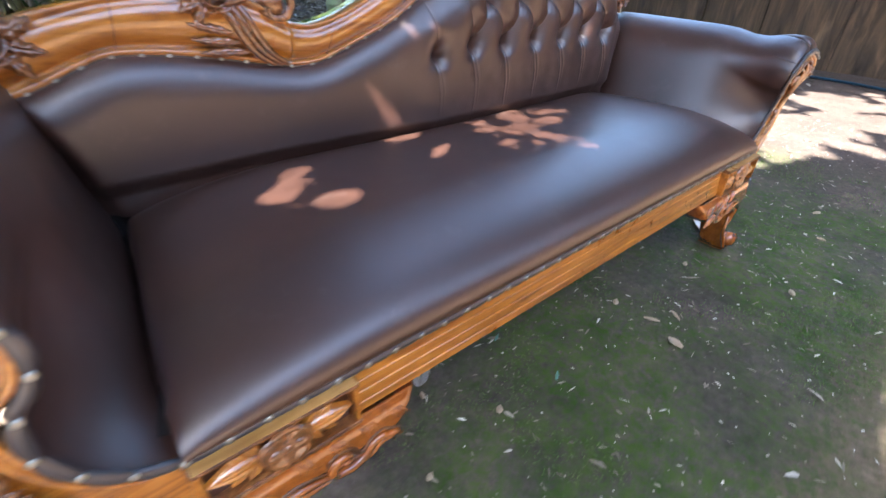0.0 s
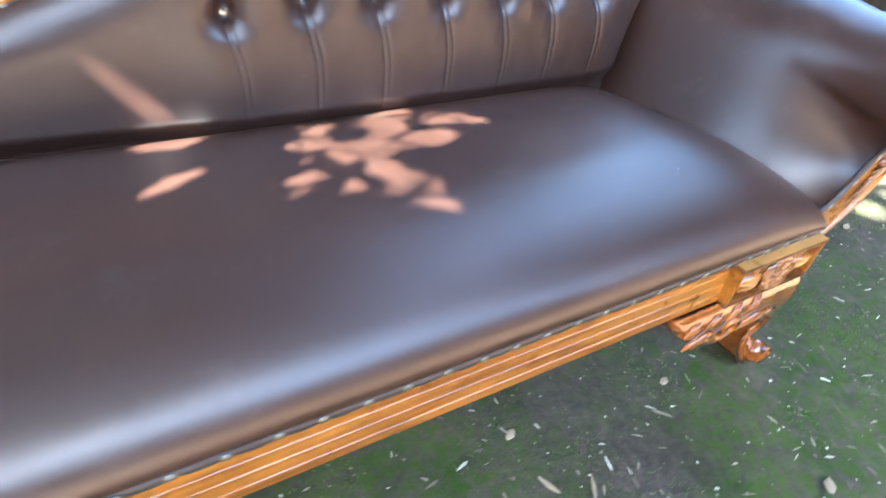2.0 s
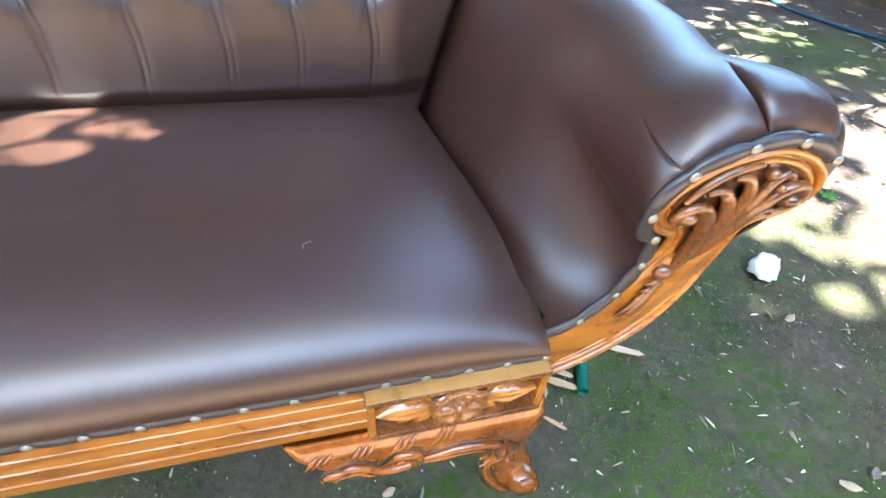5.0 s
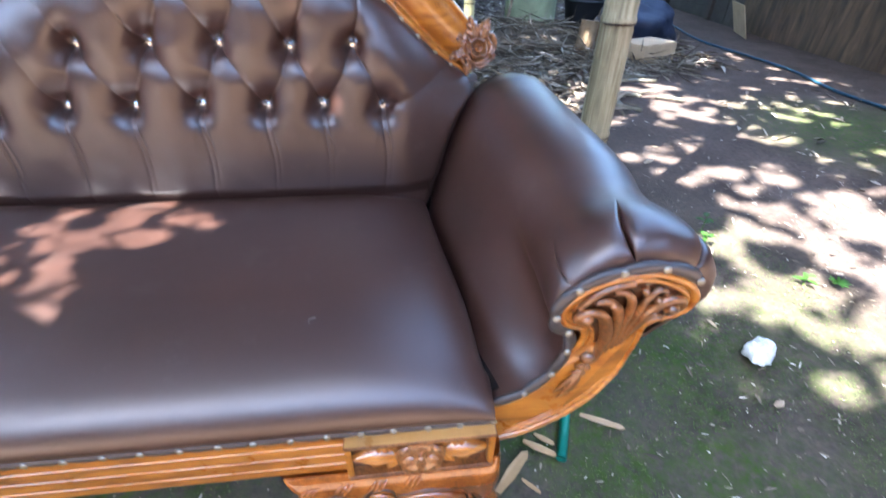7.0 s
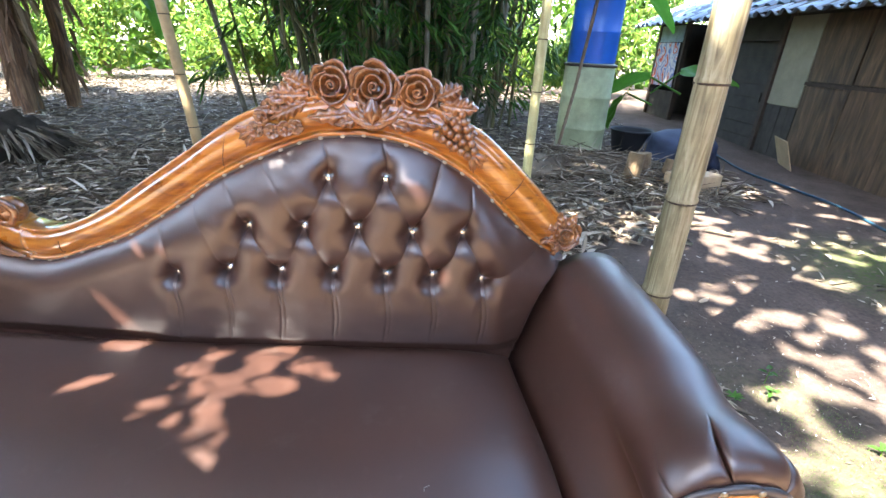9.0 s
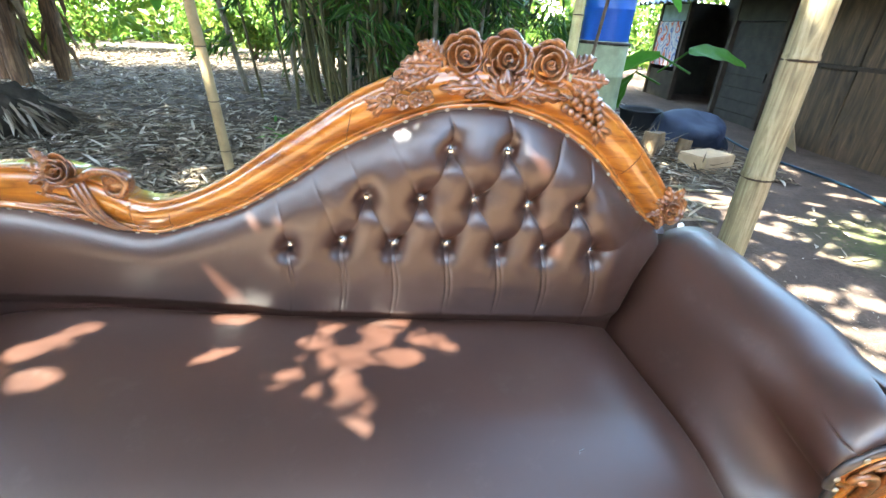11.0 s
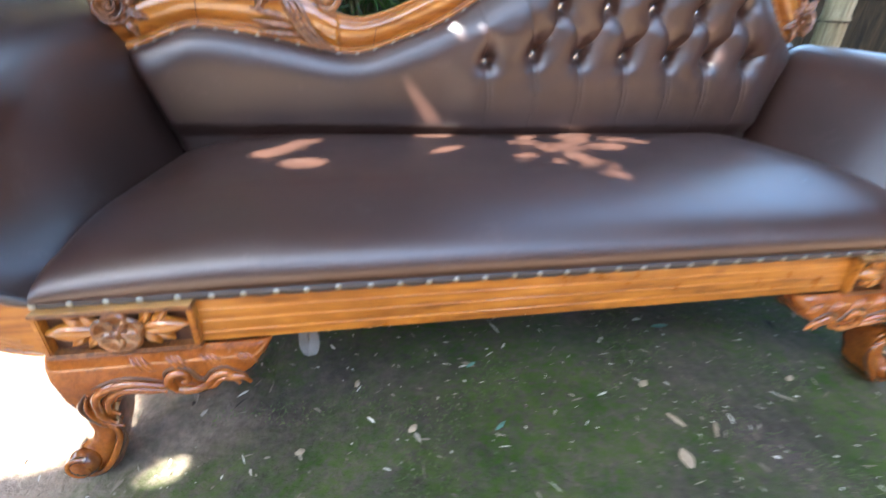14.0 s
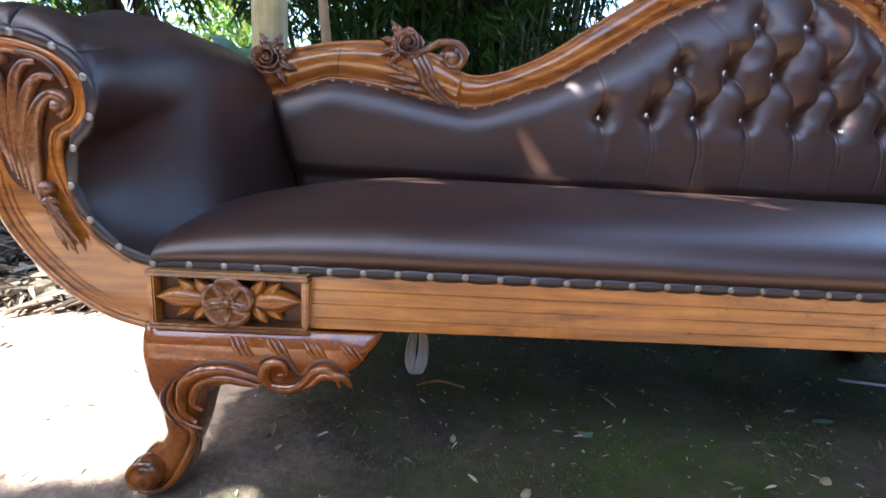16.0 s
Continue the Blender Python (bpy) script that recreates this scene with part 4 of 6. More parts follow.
def build_leg_carving(flip, leg):
    def put(name, pts, radii, sq=0.9, out=0.002):
        pts = [(x, leg_front(z) - out, z) for x, z in pts]
        if flip:
            pts = mirror(pts)
        carve(name, band(pts, radii, sq), leg, Matrix.Identity(4), mat=LEGWOOD)
    put("scroll", [(0.052, 0.118), (0.036, 0.135), (0.036, 0.160), (0.044, 0.184), (0.066, 0.200), (0.098, 0.206), (0.130, 0.198), (0.156, 0.188)], (0.003, 0.007, 0.008, 0.009, 0.009, 0.008, 0.006, 0.003))
    put("scroll", [(0.062, 0.138), (0.050, 0.150), (0.056, 0.170), (0.072, 0.187), (0.100, 0.192), (0.145, 0.182)], (0.003, 0.006, 0.007, 0.007, 0.007, 0.003))
    put("scroll", [(0.030, 0.185), (0.020, 0.160), (0.022, 0.136), (0.038, 0.116), (0.060, 0.108)], (0.002, 0.004, 0.005, 0.004, 0.002))
    put("scroll", [(0.160, 0.182), (0.152, 0.200), (0.160, 0.217), (0.176, 0.218), (0.182, 0.204), (0.172, 0.199)], (0.006, 0.008, 0.008, 0.007, 0.005, 0.004))
    put("scroll", [(0.160, 0.183), (0.184, 0.180), (0.206, 0.188), (0.220, 0.206), (0.236, 0.212), (0.246, 0.204), (0.262, 0.200), (0.272, 0.186)], (0.006, 0.008, 0.008, 0.008, 0.007, 0.007, 0.007, 0.003))
    put("scroll", [(0.196, 0.180), (0.218, 0.190), (0.232, 0.203), (0.250, 0.200), (0.256, 0.188)], (0.003, 0.005, 0.005, 0.005, 0.003), 0.9, 0.005)
    put("scroll", [(0.028, 0.116), (0.044, 0.106), (0.046, 0.084), (0.032, 0.050), (0.012, 0.022), (-0.010, 0.008), (-0.032, 0.008)], (0.002, 0.005, 0.006, 0.006, 0.006, 0.005, 0.003))
    # dark bands on the surface paint the glaze and shade of carved grooves
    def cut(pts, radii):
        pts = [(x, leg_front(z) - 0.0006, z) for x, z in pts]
        carve("cut", band(mirror(pts) if flip else pts, radii, 0.5), leg, Matrix.Identity(4), "dark line along the carving, glaze with painted shade", GLAZE_SHADE)
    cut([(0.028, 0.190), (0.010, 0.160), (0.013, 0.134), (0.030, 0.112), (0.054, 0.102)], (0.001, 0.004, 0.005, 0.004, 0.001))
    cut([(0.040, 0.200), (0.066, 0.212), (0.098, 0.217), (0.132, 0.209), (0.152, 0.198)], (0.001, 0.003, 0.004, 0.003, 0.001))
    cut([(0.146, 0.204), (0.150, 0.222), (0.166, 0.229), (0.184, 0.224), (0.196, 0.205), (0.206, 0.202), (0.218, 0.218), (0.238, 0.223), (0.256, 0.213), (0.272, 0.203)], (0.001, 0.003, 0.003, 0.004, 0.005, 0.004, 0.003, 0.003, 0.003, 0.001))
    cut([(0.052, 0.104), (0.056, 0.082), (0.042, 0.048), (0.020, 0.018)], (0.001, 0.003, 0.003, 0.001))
    cx = SOFA_W + 0.016 if flip else -0.016
    knob = join(ball((0, 0.0, 0), 0.026, 18, 12, 0.95), moved(spiral_chunk(0.023, 0.006, 1.3, 0.005, 1.0 if not flip else 2.1, 1 if not flip else -1, 0.012), pose(0, -0.004, 0)))
    carve("foot_curl", knob, leg, pose(cx, -0.012, 0.042), mat=LEGWOOD)
    for i in range(4):
        for j in range(3):
            x = 0.105 + 0.050 * i + 0.008 * j
            put("notch", [(x, 0.252 - 0.002 * i), (x + 0.007, 0.240), (x + 0.017, 0.226)], (0.0012, 0.0034, 0.0012), 0.9, 0.001)


def build_arm_carving(flip, ob):
    y = 0.006
    def put(name, pts, radii, sq=0.8):
        pts = [(x, y, z) for x, z in pts]
        pts = mirror(pts) if flip else pts
        carve(name, band(pts, radii, sq), ob, Matrix.Identity(4))
    # strands that rise from the neck and curl over at the top
    put("volute", [(1.738, 0.420), (1.740, 0.470), (1.738, 0.510), (1.728, 0.540), (1.712, 0.556), (1.697, 0.553), (1.694, 0.540), (1.702, 0.532)], (0.003, 0.007, 0.009, 0.010, 0.009, 0.008, 0.007, 0.006))
    put("volute", [(1.748, 0.430), (1.752, 0.490), (1.748, 0.530), (1.738, 0.560), (1.722, 0.578), (1.706, 0.576)], (0.002, 0.005, 0.007, 0.008, 0.007, 0.004))
    put("volute", [(1.755, 0.440), (1.760, 0.500), (1.757, 0.545), (1.752, 0.575), (1.740, 0.592), (1.724, 0.594)], (0.002, 0.005, 0.006, 0.007, 0.007, 0.004))
    put("volute", [(1.762, 0.450), (1.768, 0.505), (1.770, 0.550), (1.774, 0.580), (1.788, 0.594), (1.800, 0.588)], (0.002, 0.005, 0.006, 0.007, 0.006, 0.004))
    put("volute", [(1.768, 0.460), (1.776, 0.510), (1.786, 0.548), (1.804, 0.572), (1.824, 0.572), (1.832, 0.556), (1.824, 0.543), (1.812, 0.548)], (0.002, 0.006, 0.008, 0.009, 0.009, 0.008, 0.006, 0.005))
    put("volute", [(1.776, 0.480), (1.788, 0.520), (1.802, 0.540), (1.815, 0.534)], (0.002, 0.005, 0.006, 0.004))
    put("volute", [(1.690, 0.566), (1.702, 0.588), (1.722, 0.602), (1.748, 0.606)], (0.003, 0.005, 0.005, 0.003))
    for x, z, r in ((1.703, 0.543, 0.009), (1.730, 0.570, 0.006), (1.764, 0.596, 0.007), (1.818, 0.556, 0.010), (1.790, 0.576, 0.006)):
        carve("bead", ball((0, 0, 0), r, 10, 7, 0.9), ob, pose(SOFA_W - x if flip else x, y - 0.002, z))
    bx = SOFA_W - 1.728 if flip else 1.728
    carve("bead", ball((0, 0, 0), 0.012, 10, 7, 0.8), ob, pose(bx, y, 0.438))
    carve("drop", moved(finger_leaf(0.085, 0.026, 4, 0.008, 40), at(bx, y, 0.432, -112 if not flip else -68)), ob)


def build_joints():
    """Dark glue lines where the crest's boards meet."""
    for rail, inner, outer, x0 in ((HIGH_CREST, HIGH_IN, HIGH_OUT, 0.505), (HIGH_CREST, HIGH_IN, HIGH_OUT, 0.90), (HIGH_CREST, HIGH_IN, HIGH_OUT, 1.49), (LOW_CREST, LOW_IN, LOW_OUT, 0.13)):
        a, b = spline(inner, 160), spline(outer, 160)
        i = int(np.argmin(abs(a[:, 0] - x0)))
        pts = []
        for f, dy in SECTION[3:13]:
            x, z = a[i] + (b[i] - a[i]) * f
            pts.append((x + 0.012 * f, back_y(x) + dy - 0.0004, z))
        v, f = tube(pts, 0.0009, 6)
        link_mesh("joint", v, f, DARKENED, rail)


build_crown()
build_low_carving()
build_joints()
for flip in (False, True):
    build_leg_carving(flip, LEGS[flip])
    build_arm_carving(flip, SCROLLS[flip])
    build_block_flower(1.39 if flip else 0.0, BLOCKS[flip])
for ob in [SCROLLS[0]] + list(SCROLLS[0].children):
    for q in ob.data.vertices:
        x, dy, z = lean(q.co.x, q.co.z)
        q.co = (x, q.co.y + dy, z)


# ---- leaves in bulk ----
def leaf_cloud(places, dirs, ups, lengths, widths, fold=0.25, droop=0.15):
    """Vert and face arrays of many folded leaves."""
    p, d, u = (np.asarray(a, float) for a in (places, dirs, ups))
    d /= np.linalg.norm(d, axis=1)[:, None] + 1e-9
    s = np.cross(d, u)
    s /= np.linalg.norm(s, axis=1)[:, None] + 1e-9
    u = np.cross(s, d)
    L, W = np.asarray(lengths)[:, None], np.asarray(widths)[:, None]
    v = np.stack([p, p + 0.30 * L * d + 0.5 * W * s + fold * W * u, p + 0.72 * L * d + 0.36 * W * s + (fold * W - droop * L * 0.5) * u, p + L * d - droop * L * u,
                  p + 0.72 * L * d - 0.36 * W * s + (fold * W - droop * L * 0.5) * u, p + 0.30 * L * d - 0.5 * W * s + fold * W * u], 1).reshape(-1, 3)
    n = len(p)
    base = np.arange(n)[:, None] * 6
    f = np.concatenate([base + np.array([[0, 1, 2, 3]]), base + np.array([[0, 3, 4, 5]])]).tolist()
    return v, f


def cloud_ob(name, cloud, mat, parent=None):
    return link_mesh(name, cloud[0].tolist(), cloud[1], mat, parent, smooth=False)


RNG = np.random.default_rng(11)


def unit(n, flat=1.0):
    a = RNG.normal(size=(n, 3))
    a[:, 2] *= flat
    return a / (np.linalg.norm(a, axis=1)[:, None] + 1e-9)


# ---- the unseen tree that shades the sofa; its gaps let the sun through in flecks ----
SX, SY = -SUN_TO.x / SUN_TO.z, -SUN_TO.y / SUN_TO.z
# flecks on the seat: centre x, y, half axes, turn in degrees
FLECKS = [(0.287, 0.366, 0.046, 0.028, 20), (0.353, 0.280, 0.042, 0.030, 0), (0.344, 0.433, 0.036, 0.020, 20), (0.644, 0.487, 0.045, 0.018, 0), (0.652, 0.352, 0.045, 0.010, 30),
          (0.848, 0.401, 0.034, 0.022, 0), (0.868, 0.450, 0.032, 0.014, 20), (0.913, 0.349, 0.050, 0.036, 0), (0.987, 0.459, 0.055, 0.028, 20), (1.028, 0.353, 0.044, 0.028, 0), (1.084, 0.421, 0.042, 0.024, -10),
          (1.131, 0.387, 0.024, 0.010, 20), (0.811, 0.296, 0.024, 0.010, 10), (0.869, 0.251, 0.008, 0.016, 0), (0.947, 0.220, 0.030, 0.046, 10), (0.968, 0.160, 0.008, 0.014, 0), (0.925, 0.285, 0.022, 0.028, 20), (0.975, 0.400, 0.036, 0.014, 25),
          (1.258, 0.711, 0.012, 0.006, 0), (0.829, 0.620, 0.010, 0.008, 0), (0.643, 0.562, 0.005, 0.016, -25), (0.658, 0.536, 0.022, 0.008, 0), (1.135, 0.691, 0.010, 0.004, 0), (1.475, 0.588, 0.007, 0.026, -10), (1.520, 0.665, 0.008, 0.020, -20), (0.886, 0.610, 0.008, 0.010, 0), (-0.155, -0.215, 0.034, 0.020, 10)]


def in_fleck(x, y, grow):
    """Whether a spot at seat height lies in a fleck."""
    hit = np.zeros(len(x), bool)
    for cx, cy, a, b, t in FLECKS:
        c, s = math.cos(radians(t)), math.sin(radians(t))
        u, w = (x - cx) * c + (y - cy) * s, -(x - cx) * s + (y - cy) * c
        hit |= (u / (a + grow)) ** 2 + (w / (b + grow)) ** 2 < 1
    return hit


def open_sky(x, y):
    """Chance that the sun reaches a spot on the ground."""
    f = np.array([noise.noise(Vector((a * 3.6, b * 3.6, 9.0))) for a, b in zip(x, y)])
    g = np.array([noise.noise(Vector((a * 11.5, b * 11.5, 3.0))) for a, b in zip(x, y)])
    lit = np.zeros(len(x))
    left = (x < 0.04 + 0.10 * f) & (x > -2.6 + 0.9 * f) & (y > 0.0 + 0.07 * g) & (y < 0.95 + 0.10 * g)
    lit[left] = 1
    back = (y > 1.3) & (x < 2.4)
    lit[back & (0.8 * f + 0.8 * g > np.where(y < 3.2, 0.28, 0.34))] = 1
    return lit


# Groups of sun discs on the yard soil: middle, spread and number.
YARD_LIGHT = [(3.35, 2.45, 0.22, 0.20, 30), (3.35, 2.90, 0.12, 0.12, 8), (2.70, 2.60, 0.16, 0.20, 15), (2.83, 1.63, 0.08, 0.07, 5), (3.08, 1.40, 0.17, 0.06, 10), (3.15, 1.05, 0.18, 0.10, 15), (3.60, 0.85, 0.27, 0.16, 60), (3.25, 0.75, 0.20, 0.10, 14), (2.80, 0.75, 0.14, 0.09, 8),
              (2.68, 0.88, 0.05, 0.04, 4), (2.58, 0.56, 0.09, 0.06, 6), (3.10, 0.55, 0.22, 0.12, 14), (3.90, 2.10, 0.35, 0.40, 16), (3.10, 0.33, 0.26, 0.09, 42), (3.75, 0.14, 0.36, 0.13, 80), (4.35, 0.32, 0.26, 0.18, 44), (4.60, 2.90, 0.35, 0.40, 12), (4.55, 3.70, 0.20, 0.30, 6), (3.60, 1.80, 0.70, 0.70, 18)]


def yard_canopy(hang):
    """Leaves over the yard, hung clear of the sun discs."""
    rng = np.random.default_rng(23)
    discs = np.concatenate([np.stack([rng.normal(cx, sx, n), rng.normal(cy, sy, n), (0.012 if n < 40 else 0.024) + 0.034 * rng.random(n) ** 0.8], 1) for cx, cy, sx, sy, n in YARD_LIGHT])
    n = 14500
    gx, gy = rng.uniform(2.25, 5.0, n), rng.uniform(-0.5, 4.3, n)
    p, d, up, L, W = hang(gx, gy, rng.uniform(5.2, 5.8, n), rng.uniform(0.10, 0.16, n), rng.uniform(0.045, 0.070, n))
    s = np.cross(d, up)
    s /= np.linalg.norm(s, axis=1)[:, None]
    free = np.zeros(n, bool)
    for t, w in ((0, 0), (0.3, 0.5), (0.3, -0.5), (0.5, 0), (0.72, 0.36), (0.72, -0.36), (1, 0)):
        q = p + t * L[:, None] * d + w * W[:, None] * s
        x, y = q[:, 0] + SX * q[:, 2], q[:, 1] + SY * q[:, 2]
        free |= (np.hypot(x[:, None] - discs[None, :, 0], y[:, None] - discs[None, :, 1]) < discs[None, :, 2]).any(1)
    return [a[~free] for a in (p, d, up, L, W)]


def build_shade_tree():
    tree = thing("shade_tree", "unseen garden tree whose broad crown casts the dappled shade", "tree", pose(-5.0, 0.2, 0))
    v, f = tube(spline([(0, 0, -0.1), (0.06, 0.04, 2.0), (-0.05, 0.15, 4.5), (0.1, 0.3, 7.0), (0.0, 0.5, 8.6)], 40), np.linspace(0.26, 0.07, 40), 14)
    link_mesh("trunk", v, f, BARK, tree)
    limbs = [[(0.0, 0.1, 3.0), (1.0, -2.4, 3.6), (2.5, -2.6, 3.9), (4.0 + 0.7 * k, -1.5 - 0.4 * k, 4.05)] for k in (0, 1)]
    for k in range(8):
        a, b = Vector((0.0, 0.2, 4.8 + 0.3 * k)), Vector(((2.0 + 3.0 * (k % 3)) * math.cos(k * 0.8), 5.0 * math.sin(k * 0.8), 8.7 + 0.1 * k))
        limbs.append([tuple(a), tuple(a.lerp(b, 0.35) + Vector((0, 0, 0.35))), tuple(a.lerp(b, 0.7) + Vector((0, 0, 0.2))), tuple(b)])
    for pts in limbs:
        v, f = tube(spline(pts, 24), np.linspace(0.085, 0.014, 24), 8)
        link_mesh("limb", v, f, BARK, tree)
    def hang(gx, gy, h, L, W):
        """Leaves whose shade falls on gx, gy of the ground."""
        p = np.stack([gx - SX * h, gy - SY * h, h], 1)
        d = unit(len(p), 0.25)
        up = np.array([0.0, 0.0, 1.0]) + 0.35 * unit(len(p))
        return p - 0.5 * L[:, None] * d, d, up, L, W

    # over the sofa: small leaves, with the gaps left free
    n = 21000
    gx, gy = RNG.uniform(-0.45, 2.25, n), RNG.uniform(-0.5, 1.3, n)
    shade = open_sky(gx, gy) < 0.5
    gx, gy = gx[shade], gy[shade]
    n = len(gx)
    p, d, up, L, W = hang(gx, gy, RNG.uniform(3.6, 4.2, n), RNG.uniform(0.08, 0.13, n), RNG.uniform(0.045, 0.065, n))
    s = np.cross(d, up)
    s /= np.linalg.norm(s, axis=1)[:, None]
    free = np.zeros(n, bool)
    for t, w in ((0, 0), (0.3, 0.5), (0.3, -0.5), (0.5, 0), (0.72, 0.36), (0.72, -0.36), (1, 0)):
        q = p + t * L[:, None] * d + w * W[:, None] * s
        free |= in_fleck(q[:, 0] + SX * (q[:, 2] - 0.46), q[:, 1] + SY * (q[:, 2] - 0.46), 0.030)
    near = [a[~free] for a in (p, d, up, L, W)]
    # narrow leaflets between the gaps
    n = 60000
    gx, gy = RNG.uniform(-0.3, 2.2, n), RNG.uniform(-0.35, 1.1, n)
    edge = in_fleck(gx - SX * 0.46, gy - SY * 0.46, 0.085)
    gx, gy = gx[edge], gy[edge]
    n = len(gx)
    p, d, up, L, W = hang(gx, gy, RNG.uniform(2.40, 2.55, n), RNG.uniform(0.03, 0.06, n), RNG.uniform(0.010, 0.020, n))
    s = np.cross(d, up)
    s /= np.linalg.norm(s, axis=1)[:, None]
    free = np.zeros(n, bool)
    for t, w in ((0, 0), (0.3, 0.5), (0.3, -0.5), (0.5, 0), (0.72, 0.36), (0.72, -0.36), (1, 0)):
        q = p + t * L[:, None] * d + w * W[:, None] * s
        free |= in_fleck(q[:, 0] + SX * (q[:, 2] - 0.46), q[:, 1] + SY * (q[:, 2] - 0.46), -0.001)
    near = [np.concatenate([u, w[~free]]) for u, w in zip(near, (p, d, up, L, W))]
    # around: larger leaves, higher up
    n = 46000
    gx, gy = RNG.uniform(-5.0, 7.4, n), RNG.uniform(-0.6, 8.5, n)
    keep = ~((gx > -0.45) & (gx < 2.25) & (gy > -0.5) & (gy < 1.3)) & (open_sky(gx, gy) < 0.5)
    keep &= ~((gx > 2.2) & (gx < 5.0) & (gy < 4.2))
    keep &= gy > -0.6 + 0.5 * np.array([max(0.0, noise.noise(Vector((a * 1.1, 2.0, 4.0)))) for a in gx])
    gx, gy = gx[keep], gy[keep]
    n = len(gx)
    far = hang(gx, gy, RNG.uniform(8.0, 9.5, n), RNG.uniform(0.17, 0.29, n), RNG.uniform(0.09, 0.15, n))
    # and unseen leaves over the yard before the sofa, added to cut sky and bounce
    n = 9000
    gx, gy = RNG.uniform(-6.0, 6.5, n), RNG.uniform(-7.0, -3.0, n)
    g = np.array([noise.noise(Vector((a * 1.3, b * 1.3, 5.0))) for a, b in zip(gx, gy)])
    keep = (g > -0.04) & (gy < -3.0 - 1.2 * np.abs(g))
    gx, gy = gx[keep], gy[keep]
    n = len(gx)
    front = hang(gx, gy, RNG.uniform(2.6, 3.4, n), RNG.uniform(0.22, 0.36, n), RNG.uniform(0.11, 0.18, n))
    # thin high twigs that soften the flecks, and single leaflets across the large one
    state = RNG.bit_generator.state
    n = 2600
    gx, gy = RNG.uniform(-0.3, 2.2, n), RNG.uniform(-0.35, 1.1, n)
    over = in_fleck(gx - SX * 0.46, gy - SY * 0.46, 0.020)
    gx, gy = gx[over], gy[over]
    n = len(gx)
    high = hang(gx, gy, RNG.uniform(5.6, 6.6, n), RNG.uniform(0.04, 0.06, n), RNG.uniform(0.009, 0.013, n))
    n = 26
    streak = hang(RNG.uniform(0.82, 1.15, n) + SX * 0.46, RNG.uniform(0.19, 0.47, n) + SY * 0.46, RNG.uniform(2.35, 2.45, n), RNG.uniform(0.05, 0.09, n), RNG.uniform(0.010, 0.015, n))
    RNG.bit_generator.state = state
    yard = yard_canopy(hang)
    p, d, up, L, W = (np.concatenate(q) for q in zip(near, far, yard, front, high, streak))
    cloud_ob("crown", leaf_cloud(p + (5.0, -0.2, 0.0), d, up, L, W, 0.1, 0.1), LEAF_CROWN, tree)


LEAF_CROWN = leaf_mat("crown_leaf", [(0.0, (0.045, 0.055, 0.024)), (1.0, (0.080, 0.090, 0.042))], 0.06)
BARK = plain_mat("bark", (0.14, 0.10, 0.065), 0.9, 0.45, 9, 0.8)
build_shade_tree()


# ---- bamboo posts ----
def bamboo(x, y, r, height, lean=(0, 0), seed=1, nodes=0.32, base=None):
    rng = random.Random(seed)
    z0 = (ground_z(x, y) if base is None else base) - 0.05
    ns, nxt = [], rng.uniform(0.1, nodes)
    zs = list(np.arange(0, height, 0.06))
    while nxt < height:
        ns.append(nxt)
        zs += [nxt - 0.010, nxt - 0.003, nxt + 0.003, nxt + 0.010]
        nxt += nodes * rng.uniform(0.85, 1.15)
    pts, rad = [], []
    for z in sorted(zs):
        near = min([abs(z - q) for q in ns] + [1])
        pts.append((x + lean[0] * z + 0.012 * noise.noise(Vector((z * 0.7, seed, 0))), y + lean[1] * z, z0 + z))
        rad.append(r * (1 - 0.10 * z / height) * (1.055 if near < 0.005 else 0.985 if near < 0.012 else 1.0))
    return tube(pts, rad, 14), [(x + lean[0] * q + 0.012 * noise.noise(Vector((q * 0.7, seed, 0))), y + lean[1] * q, z0 + q - 0.009, r * (1 - 0.10 * q / height)) for q in ns]


def post(x, y, r, height, seed, label, mat, lean=(0, 0)):
    (v, f), rings = bamboo(x, y, r, height, lean, seed)
    ob = tagged(link_mesh("bamboo_post", v, f, mat), label, "post", "bamboo posts")
    for cx, cy, cz, cr in rings:
        v, f = tube([(cx + cr * math.cos(a), cy + cr * math.sin(a), cz) for a in np.linspace(0, 2 * math.pi, 17)], 0.0032, 6, cap=False)
        link_mesh("node", v, f, DARKWOOD, ob, "dark ring at the node")


BAMBOO_PALE = wood_mat("pale_bamboo", (0.38, 0.34, 0.14), (0.52, 0.47, 0.22), (0.60, 0.55, 0.30), rough=0.5, axis_scale=(20, 20, 1.0))
BAMBOO_PALE.node_tree.nodes["Principled BSDF"].inputs["Coat Weight"].default_value = 0.05
OLD_BAMBOO = wood_mat("mottled_bamboo", (0.085, 0.066, 0.038), (0.26, 0.225, 0.125), (0.44, 0.385, 0.25), rough=0.6, axis_scale=(24, 24, 1.6))
OLD_BAMBOO.node_tree.nodes["Principled BSDF"].inputs["Coat Weight"].default_value = 0.04
TAN_BAMBOO = plain_mat("tan_bamboo", (0.34, 0.24, 0.12), 0.6, 0.35, 6.0, 0.2)
post(2.085, 0.89, 0.045, 3.2, 3, "weathered grey-green bamboo post set in the soil", OLD_BAMBOO)
post(-0.105, 0.80, 0.050, 3.0, 4, "thick pale bamboo post standing behind the sofa", BAMBOO_PALE)
post(-0.30, 2.95, 0.036, 3.2, 5, "thin tan bamboo post leaning in the leaf litter", TAN_BAMBOO, (-0.09, 0.0))
post(1.985, 2.58, 0.032, 3.2, 6, "slim straw-coloured bamboo post set in leaf litter", BAMBOO_PALE)


